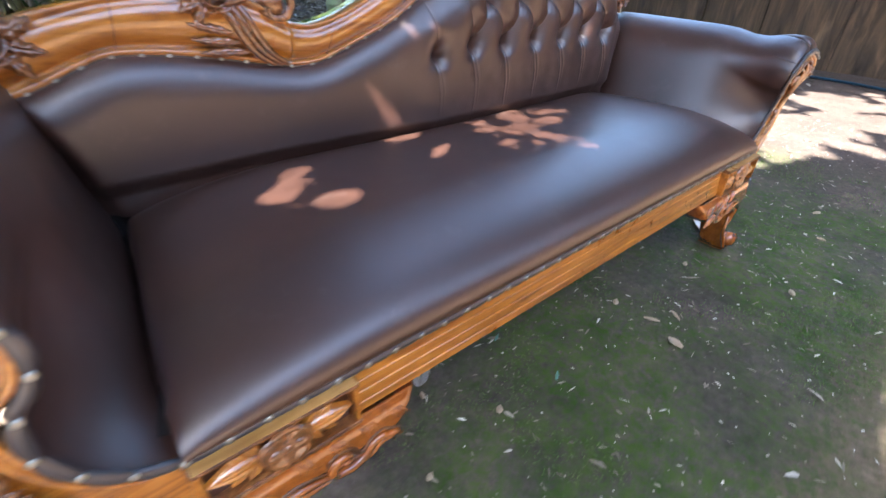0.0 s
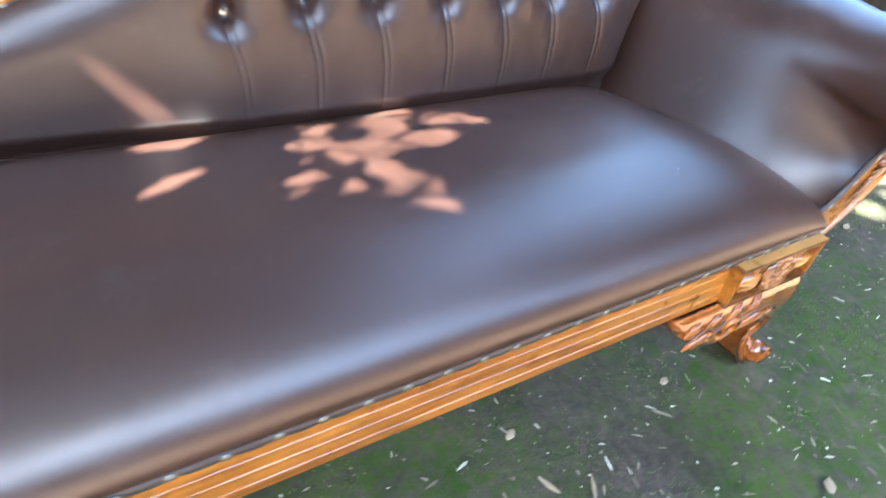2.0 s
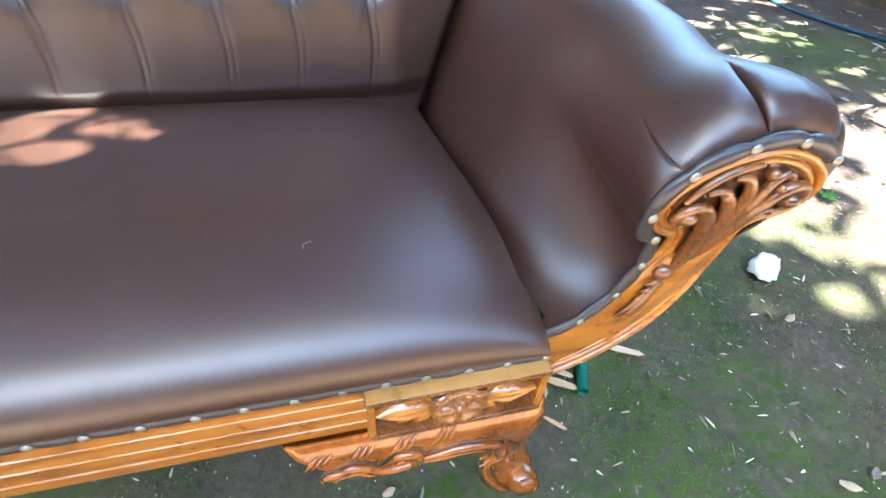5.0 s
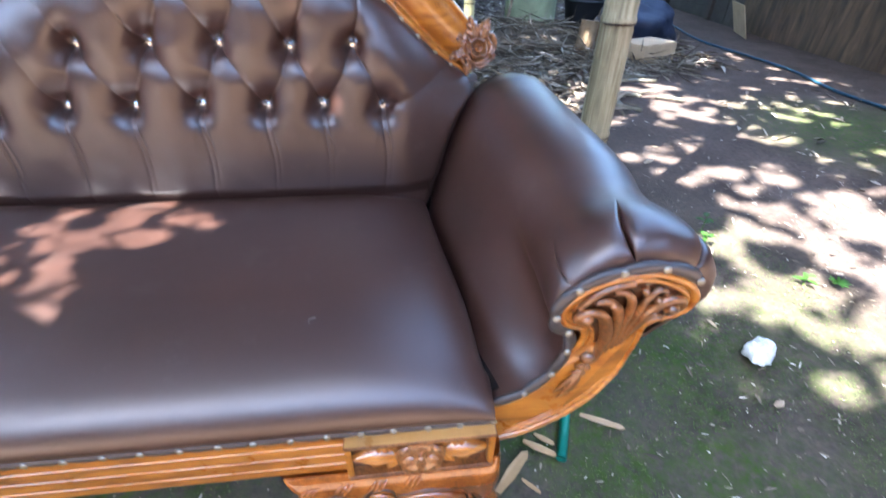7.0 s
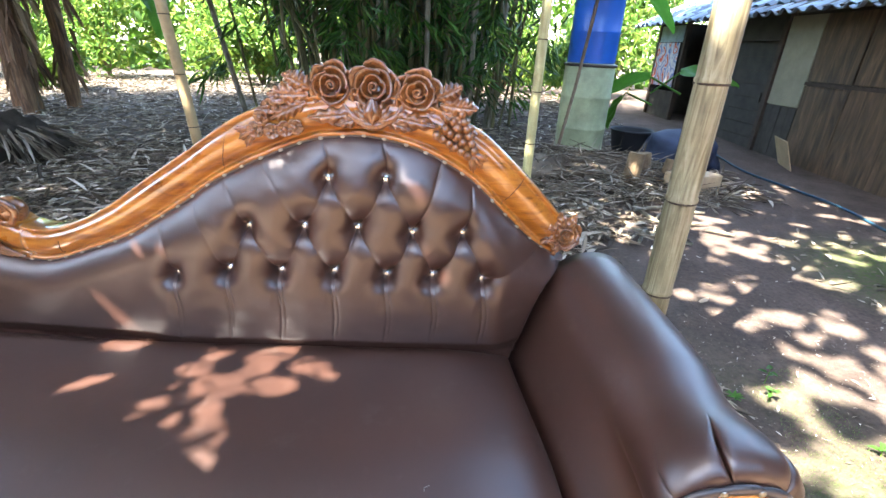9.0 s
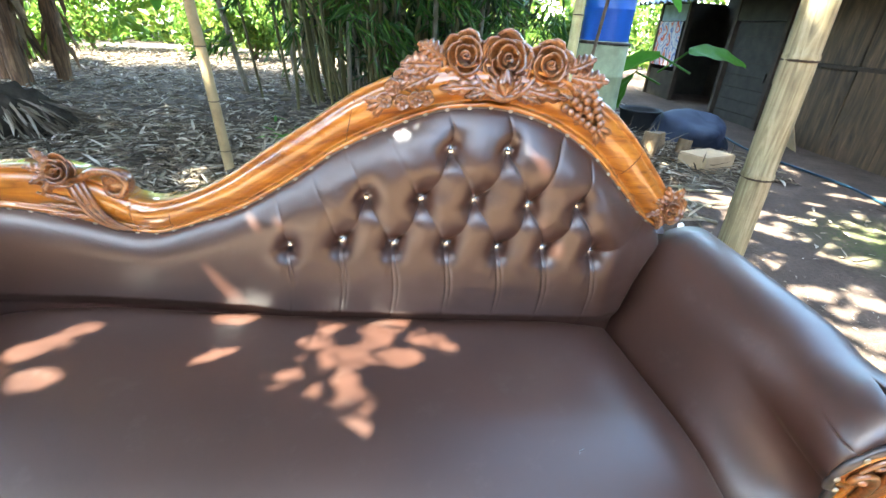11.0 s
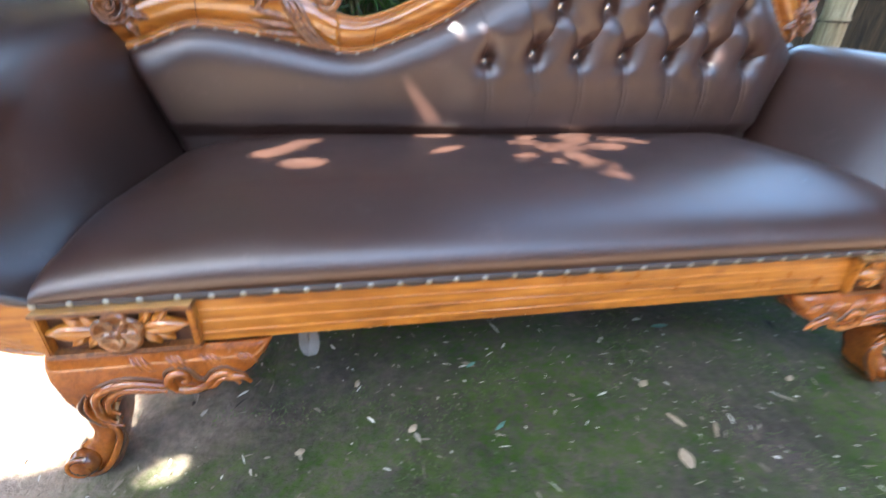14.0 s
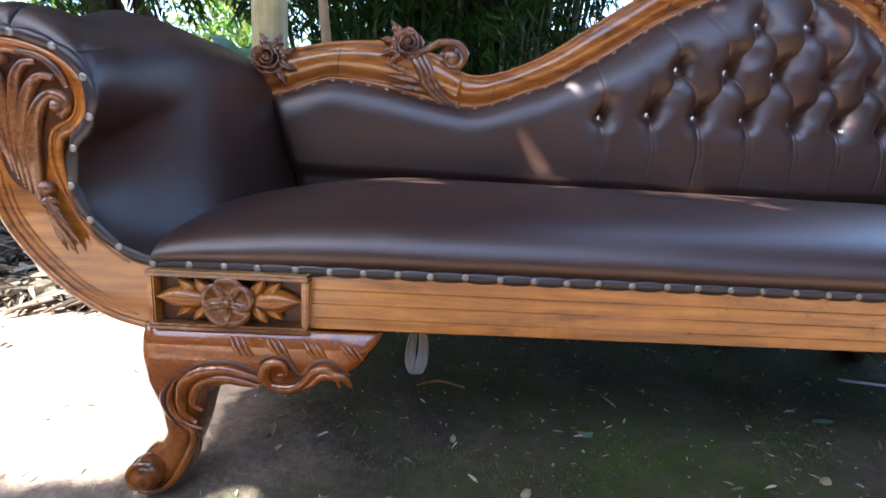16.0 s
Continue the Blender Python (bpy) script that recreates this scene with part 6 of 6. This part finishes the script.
    for row in range(6):
        for col in range(46):
            x = -0.46 + 0.23 * row
            share("tile", tile, pose(x + rng.uniform(-0.02, 0.02), -0.6 + 0.215 * col + rng.uniform(-0.012, 0.012), 1.612 + 0.48 * (x + 0.40) + 0.02 + rng.uniform(0, 0.012), rng.uniform(-5, 5), -slope + rng.uniform(-5, 5), rng.uniform(-5, 5)), roof)


build_house()


# ---- clutter by the house and the clump ----
def lump(name, x, y, z, r, mat, label, category, seed, squash=(1, 1, 0.6)):
    bm = bmesh.new()
    bmesh.ops.create_icosphere(bm, subdivisions=4, radius=1)
    for q in bm.verts:
        k = 1 + 0.28 * noise.noise(q.co * 1.6 + Vector((seed, 0, 0))) + (0.30 if seed == 6 else 0.10) * noise.noise(q.co * 5 + Vector((0, seed, 0)))
        q.co = Vector((q.co.x * squash[0], q.co.y * squash[1], max(q.co.z, -0.35) * squash[2])) * r * k
    ob = part(name, bm, mat, None, "", True)
    ob.matrix_basis = pose(x, y, z, 0, 0, seed * 40)
    return tagged(ob, label, category)


WHITE = plain_mat("white_foam", (0.72, 0.70, 0.66), 0.8, 0.1, 20, 0.3)
STUMP = plain_mat("cut_wood", (0.17, 0.115, 0.065), 0.85, 0.4, 14, 0.6)
TARP = plain_mat("dark_blue_tarp", (0.022, 0.030, 0.055), 0.6, 0.3, 6, 0.3)
BLACK = plain_mat("black_rubber", (0.02, 0.02, 0.022), 0.6, 0.3, 10, 0.2)
CARTON = plain_mat("carton", (0.42, 0.30, 0.18), 0.85, 0.2, 6, 0.1)
def build_rag(x, y, turn):
    """A thin cloth dropped in folds."""
    nu, nv = 46, 30
    v = []
    for i in range(nu):
        for j in range(nv):
            a, b = i / (nu - 1) * 2 - 1, j / (nv - 1) * 2 - 1
            q = Vector((a * 2.2, b * 1.6, 4.0))
            fold = 0.014 + abs(noise.noise(q * 0.9)) * 0.026 + abs(noise.noise(q * 2.2)) * 0.010
            edge = 1 - max(abs(a), abs(b)) ** 4
            a, b = a * math.sqrt(1 - b * b / 2), b * math.sqrt(1 - a * a / 2)
            wave = 1 + 0.22 * noise.noise(Vector((a * 1.5, b * 1.5, 8.0)))
            v.append((a * 0.062 * wave + 0.004 * noise.noise(q * 2), b * 0.034 * wave + 0.004 * noise.noise(q * 2 + Vector((5, 0, 0))), 0.004 + (0.012 + fold) * (0.25 + 0.75 * edge)))
    ob = link_mesh("white_rag", v, grid_faces(nu, nv), WHITE)
    mod = ob.modifiers.new("thickness", "SOLIDIFY")
    mod.thickness = 0.002
    ob.matrix_basis = pose(x, y, ground_z(x, y), 0, 0, turn)
    tagged(ob, "crumpled white rag lying on the soil", "rag")


build_rag(2.425, 0.358, 35)
lump("tarp", 4.15, 4.7, 0.10, 0.38, TARP, "dark blue tarp in a heap by the drums", "tarp", 3, (1.2, 1, 0.7))
lump("compost_mound", 2.75, 4.1, 0.05, 0.62, plain_mat("compost", (0.13, 0.10, 0.07), 0.95, 0.4, 12, 0.8), "heap of dry bamboo litter before the drums", "heap", 5, (1.3, 0.7, 0.25))
heap = lump("palm_stump", -2.55, 3.75, 0.05, 0.42, plain_mat("rotten_wood", (0.05, 0.038, 0.027), 0.95, 0.5, 14, 1.0), "rotting palm stump under hanging dead leaves", "stump", 6, (1.3, 0.9, 0.85))
n = 420
a, q = RNG.uniform(0, 2 * math.pi, n), RNG.random(n)
p = np.stack([0.56 * np.sqrt(1 - q * q) * np.cos(a), 0.40 * np.sqrt(1 - q * q) * np.sin(a), 0.36 * q], 1)
blades = leaf_cloud(p * 0.92, np.stack([np.cos(a), np.sin(a), -0.5 - 0.6 * RNG.random(n)], 1) + 0.35 * unit(n), unit(n) + (0, 0, 1.2), RNG.uniform(0.15, 0.38, n), RNG.uniform(0.012, 0.03, n), 0.2, 0.2)
cloud_ob("dead_leaf", blades, LITTER, heap)
for i, (x, y, r, h, turn) in enumerate(((3.20, 3.75, 0.075, 0.30, 8), (3.42, 3.95, 0.07, 0.26, -6), (3.62, 3.90, 0.065, 0.22, 12))):
    v, f = tube([(0, 0, -0.03), (0.005, 0, h * 0.5), (0.0, 0.01, h)], (r * 1.08, r, r * 0.97), 14)
    ob = link_mesh("stump", v, f, STUMP, None, smooth=False)
    ob.matrix_basis = pose(x, y, ground_z(x, y), 0, turn, 0)
    tagged(ob, "short pale cut stump standing on the soil", "stump", "stumps by the house")
ob = part("carton", box(-0.22, 0.22, -0.14, 0.14, 0, 0.16, 0.01), CARTON)
ob.matrix_basis = pose(3.75, 3.65, ground_z(3.75, 3.65) - 0.004, 0, 0, 25)
tagged(ob, "torn brown carton on the soil", "carton")
rng = random.Random(21)
for i in range(14):
    x, y, l, w = rng.uniform(3.1, 4.1), rng.uniform(3.45, 4.25), rng.uniform(0.12, 0.34), rng.uniform(0.03, 0.07)
    ob = part("wood_offcut", box(-l / 2, l / 2, -w / 2, w / 2, 0, rng.uniform(0.015, 0.035), 0.003), STUMP if i % 2 else RAW)
    ob.matrix_basis = pose(x, y, ground_z(x, y) + 0.012 + 0.2 * math.exp(-((x - 2.75) ** 2 / 0.5 + (y - 4.1) ** 2 / 0.16)) * 0.6, 0, rng.uniform(-12, 12), rng.uniform(0, 180))
    tagged(ob, "short rough wood offcut lying in the litter", "offcut", "wood offcuts")
ob = part("board", box(-0.22, 0.22, -0.006, 0.006, 0, 0.34, 0.003), CARTON)
ob.matrix_basis = pose(5.42, 4.72, ground_z(5.4, 4.7) - 0.004, -22, 0, 70)
tagged(ob, "loose pale board leaning on the house wall", "board")
prof = [(0.0, 0.02), (0.17, 0.0), (0.20, 0.04), (0.24, 0.26), (0.255, 0.27), (0.245, 0.285), (0.225, 0.26), (0.19, 0.05), (0.0, 0.05)]
v = [(q * math.cos(a), q * math.sin(a), z) for q, z in prof for a in np.linspace(0, 2 * math.pi, 32, endpoint=False)]
ob = link_mesh("basin", v, grid_faces(len(prof), 32, True), BLACK)
ob.matrix_basis = pose(3.75, 5.15, ground_z(3.75, 5.15))
tagged(ob, "black rubber basin beside the drums", "basin")

HOSE = plain_mat("blue_hose", (0.014, 0.048, 0.075), 0.45, 0.2, 8, 0.1)
pts = [(5.05, 5.9), (4.88, 5.2), (4.74, 4.4), (4.82, 3.7), (4.84, 3.2), (4.72, 2.6), (4.80, 2.0), (5.05, 1.3), (5.1, 0.4), (4.7, -0.6)]
path = spline([(x, y, ground_z(x, y) + 0.012) for x, y in pts], 80)
v, f = tube(path, 0.011, 8)
tagged(link_mesh("garden_hose", v, f, HOSE), "blue garden hose lying across the bare soil", "hose")

rng = random.Random(12)
for i in range(64):
    x, y = rng.uniform(2.10, 3.5), rng.uniform(2.4, 4.4)
    a, l = rng.uniform(0, math.pi), rng.uniform(0.15, 0.5)
    z = ground_z(x, y) + 0.014 + 0.17 * math.exp(-((x - 2.75) ** 2 / 0.5 + (y - 4.1) ** 2 / 0.16))
    v, f = tube([(-l / 2, 0, 0), (0, 0.01, 0.008), (l / 2, 0, 0.0)], (0.012, 0.013, 0.009), 8)
    ob = link_mesh("dry_stick", v, f, BAMBOO)
    ob.matrix_basis = pose(x, y, z, 0, rng.uniform(-6, 6), math.degrees(a))
    tagged(ob, "broken dry bamboo stick in the litter", "stick", "dry sticks")


# ---- under and beside the armrest ----
GREEN_TUBE = plain_mat("green_plastic", (0.01, 0.16, 0.10), 0.4, 0.2, 8, 0.1)
v, f = tube([(1.797, 0.122, 0.013), (1.84, 0.222, 0.014), (1.885, 0.33, 0.015)], 0.011, 12)
tagged(link_mesh("green_stake", v, f, GREEN_TUBE), "green plastic stake lying on the soil under the armrest", "stake")
for x, y, l, w, turn, tilt in ((1.690, 0.108, 0.112, 0.012, 43, 3), (1.760, 0.152, 0.076, 0.008, -35, 2), (1.720, 0.075, 0.044, 0.004, -48, 2), (1.776, 0.172, 0.048, 0.006, -40, 2), (1.92, 0.20, 0.10, 0.008, -30, 2)):
    ob = part("split_bamboo", slab([(-l / 2, -w * 0.5), (0, -w), (l * 0.4, -w * 0.8), (l / 2, 0), (l * 0.4, w * 0.7), (-l * 0.1, w), (-l / 2, w * 0.6)], -0.002, 0.002, 0.0006, 1), RAW)
    ob.matrix_basis = pose(x, y, 0.010 + l / 2 * math.sin(radians(tilt)), 0, -tilt, turn) @ Matrix.Rotation(radians(90), 4, "X")
    tagged(ob, "pale split bamboo slat lying under the armrest", "slat", "bamboo slats")


def ribbon(pts, width, mat, name, label, category, axis=(0, 1, 0)):
    p = spline(pts, 40)
    w = np.array(axis, float) * width / 2
    v = []
    for q in p:
        v += [tuple(q - w), tuple(q + w), tuple(q + w + (0, 0, 0.001)), tuple(q - w + (0, 0, 0.001))]
    return tagged(link_mesh(name, v, grid_faces(40, 4, True), mat), label, category)


STRAP = plain_mat("white_plastic", (0.55, 0.56, 0.58), 0.45, 0.15, 30, 0.2)
ch = []
for k in range(5):
    o = 0.0026 * (k - 2)
    ch.append(tube(spline([(0.360 + o * 0.5, 0.052, 0.268), (0.352 + o, 0.050 + 0.002 * (k % 2), 0.225), (0.352 + o * 1.3, 0.050, 0.195), (0.360 + o, 0.047, 0.178), (0.368 + o * 1.3, 0.046, 0.196), (0.370 + o, 0.046, 0.228), (0.364 + o * 0.5, 0.050, 0.268)], 30), 0.0024, 6))
tagged(link_mesh("plastic_strap", *join(*ch), plain_mat("clear_plastic", (0.15, 0.16, 0.17), 0.3, 0.2, 40, 0.2, 0.6)), "bundle of grey plastic strapping hanging under the rail", "strap")
ribbon([(1.44, 0.44, 0.006), (1.53, 0.41, 0.010), (1.62, 0.375, 0.014), (1.72, 0.36, 0.008), (1.80, 0.30, 0.006)], 0.018, STRAP, "plastic_strip", "white plastic strip lying under the sofa", "strip")

# ---- the soil's litter ----
def scatter(name, n, region, L, W, mat, label, category, lift=(0.002, 0.012), tilt=0.35, fold=0.2, droop=0.0, power=1.0, skew=1.0):
    x0, x1, y0, y1 = region
    x = RNG.uniform(x0, x1, n)
    y = y0 + (y1 - y0) * RNG.random(n) ** power
    keep = np.array([not (b < 2.3 and a > 2.35 and name == "leaf_litter") and not (a > 3.0 and b < 3.3 and name == "leaf_litter") for a, b in zip(x, y)])
    if name == "moss_blades":
        keep = np.array([noise.noise(Vector((a * 1.7, b * 1.7, 1.0))) + 0.5 * noise.noise(Vector((a * 6, b * 6, 2.0))) > -0.02 for a, b in zip(x, y)])
    x, y = x[keep], y[keep]
    n = len(x)
    z = np.array([ground_z(a, b) for a, b in zip(x, y)]) + RNG.uniform(*lift, n)
    if name in ("leaf_litter", "straw"):
        z += 0.20 * np.exp(-(((x - 2.75) / 0.7) ** 2 + ((y - 4.1) / 0.40) ** 2))
    d = unit(n, 0.15 if name != "moss_blades" else 2.5)
    if name == "moss_blades":
        d[:, 2] = abs(d[:, 2])
    up = np.array([0.0, 0.0, 1.0]) + tilt * unit(n)
    ob = cloud_ob(name, leaf_cloud(np.stack([x, y, z], 1), d, up, L[0] + (L[1] - L[0]) * RNG.random(n) ** skew, RNG.uniform(*W, n), fold, droop), mat)
    return tagged(ob, label, category, kind="stuff")


CHIP = leaf_mat("wood_chip", [(0.0, (0.12, 0.09, 0.06)), (0.55, (0.30, 0.25, 0.18)), (1.0, (0.66, 0.60, 0.50))], 0.0, 0.8)
MOSS = leaf_mat("moss", [(0.0, (0.05, 0.10, 0.02)), (1.0, (0.16, 0.20, 0.06))], 0.4, 0.7)
scatter("leaf_litter", 42000, (-9, 4.4, 0.75, 12.5), (0.06, 0.19), (0.012, 0.035), LITTER, "thick litter of dry grey-brown bamboo leaves", "leaf litter", (0.004, 0.05), 0.5, 0.2, 0.1, 1.7)
scatter("leaf_litter", 14000, (-2.5, 2.6, 0.75, 4.5), (0.06, 0.19), (0.012, 0.035), LITTER, "dry bamboo leaves behind the sofa", "leaf litter", (0.004, 0.05), 0.5, 0.2, 0.1, 1.2)
scatter("straw", 3200, (1.9, 3.9, 3.1, 5.0), (0.10, 0.36), (0.006, 0.018), LITTER, "long dry bamboo straw heaped before the drums", "straw", (0.006, 0.06), 0.4, 0.15, 0.05)
scatter("wood_chips", 4800, (-1.4, 3.6, -0.7, 1.4), (0.003, 0.030), (0.002, 0.006), CHIP, "scattered pale wood chips on the soil", "chips", (0.002, 0.006), skew=3.0)
scatter("leaf_scraps", 800, (-1.6, 4.4, -1.0, 2.2), (0.012, 0.050), (0.004, 0.014), LITTER, "small dry leaf scraps on the soil", "leaf scraps", (0.003, 0.008), skew=1.6)
scatter("moss_blades", 60000, (0.15, 2.8, -0.5, 1.1), (0.004, 0.011), (0.0008, 0.0022), MOSS, "short green moss and grass on the soil", "moss", (0.0, 0.002), 0.8, 0.0, 0.2)


def fallen_leaf(x, y, l, w, turn, mat, label):
    v, f = leaf_chunk(l * 0.55, w * 0.6, 1, 0.006, 0.05, 10, 5)
    v = [(a, c, -b + 0.002) for a, b, c in v]
    v += [(a, b, c - 0.0012) for a, b, c in v]
    n = len(v) // 2
    f = f + [tuple(i + n for i in reversed(q)) for q in f]
    ob = link_mesh("fallen_leaf", v, f, mat)
    ob.matrix_basis = pose(x, y, ground_z(x, y) + 0.004, 0, 0, turn)
    tagged(ob, label, "leaf", "fallen leaves")


TAN = plain_mat("tan_leaf", (0.36, 0.27, 0.18), 0.8, 0.3, 30, 0.3)
GREENLEAF = plain_mat("bluish_leaf", (0.10, 0.20, 0.15), 0.6, 0.2, 30, 0.2)
for x, y, l, w, turn, m, label in ((1.035, -0.155, 0.075, 0.045, 80, TAN, "broad tan fallen leaf on the mossy soil"), (1.065, -0.03, 0.075, 0.016, -70, TAN, "narrow curled tan leaf on the soil"), (1.05, 0.05, 0.045, 0.028, 20, TAN, "small tan fallen leaf on the soil"),
                                   (0.43, 0.13, 0.035, 0.02, 70, TAN, "small pale leaf scrap on the moss"), (0.53, 0.0, 0.038, 0.026, 30, TAN, "pale torn leaf on the mossy soil"), (0.32, -0.02, 0.032, 0.022, 10, TAN, "pale torn leaf on the mossy soil"), (1.20, 0.245, 0.075, 0.018, -10, GREENLEAF, "bluish green leaf under the sofa"),
                                   (0.68, 0.16, 0.045, 0.014, 20, GREENLEAF, "grey-green leaf scrap on the moss"), (1.50, -0.26, 0.05, 0.03, 40, TAN, "pale torn leaf on the soil"), (1.40, 0.02, 0.04, 0.024, 15, TAN, "pale torn leaf beside the leg"), (0.70, -0.02, 0.05, 0.014, 30, GREENLEAF, "slim grey leaf on the moss"), (2.16, -0.12, 0.06, 0.03, -40, TAN, "tan fallen leaf on the soil"),
                                   (2.35, 0.2, 0.06, 0.03, 15, TAN, "tan fallen leaf on the soil"), (1.95, -0.22, 0.05, 0.02, 100, TAN, "tan fallen leaf on the soil"), (2.7, 1.55, 0.16, 0.05, 30, TAN, "large dry leaf on bare soil"), (2.75, 2.2, 0.2, 0.07, 50, WHITE, "large bleached leaf sheath on the soil"), (1.13, -0.10, 0.07, 0.012, 60, TAN, "thin curled leaf on the soil")):
    fallen_leaf(x, y, l, w, turn, m, label)
v, f = tube(spline([(0.36, 0.335, 0.004), (0.41, 0.345, 0.012), (0.47, 0.335, 0.004)], 16), 0.003, 6)
tagged(link_mesh("twig", v, f, RAW), "pale curved twig on the soil", "twig")
for x, y, s in ((2.88, 0.60, 0.03), (2.45, 0.86, 0.03), (0.15, 2.9, 0.2), (0.5, 3.4, 0.16)):
    n = 9 if s < 0.1 else 40
    k = np.arange(n) * 2.4
    d = np.stack([np.cos(k), np.sin(k), np.full(n, 0.45)], 1)
    p = np.tile((0, 0, 0.012), (n, 1)) + (RNG.normal(size=(n, 3)) * s * 0.5 + (0, 0, s) if n > 9 else 0)
    ob = cloud_ob("seedling", leaf_cloud(p, d, np.tile((0, 0, 1.0), (n, 1)), np.full(n, max(0.035, s * 0.5)), np.full(n, max(0.012, s * 0.12)), 0.1, 0.1), BANANA)
    ob.matrix_basis = pose(x, y, ground_z(x, y))
    tagged(ob, "small green seedling in the soil", "plant", "seedlings")
v, f = tube([(1.343, 0.125, 0.4455), (1.343, 0.128, 0.450), (1.351, 0.132, 0.450), (1.351, 0.135, 0.4455)], 0.0006, 6)
tagged(link_mesh("staple", v, f, NAIL), "loose steel staple on the leather seat", "staple")


def seedling(x, y, height, turn):
    plant = thing("seedling", "small green seedling in bare soil", "plant", pose(x, y, ground_z(x, y), 0, 0, turn), "seedlings")
    v, f = tube([(0, 0, -0.005), (0.004, 0.002, height * 0.5), (0.002, 0, height)], (0.0018, 0.0014, 0.001), 6)
    link_mesh("stem", v, f, LEAF_BRIGHT, plant)
    for k in range(5):
        a = k * 2.4
        z = height * (0.45 + 0.13 * k)
        v, f = leaf_cloud(np.array([(0.002, 0, z)]), np.array([(math.cos(a), math.sin(a), 0.25)]), np.array([(0.0, 0.0, 1.0)]), np.array([0.042 - 0.004 * k]), np.array([0.018]))
        link_mesh("leaf", v, f, LEAF_BUNCH, plant)


for x, y, height, turn in ((2.635, 0.96, 0.07, 10), (2.585, 0.86, 0.05, 80), (2.78, 0.62, 0.035, 150)):
    seedling(x, y, height, turn)
scatter("leaf_scraps", 260, (3.5, 5.2, 0.6, 2.7), (0.03, 0.11), (0.010, 0.030), LITTER, "dry leaves lying on the yard soil", "leaf scraps", (0.003, 0.012), skew=1.6)
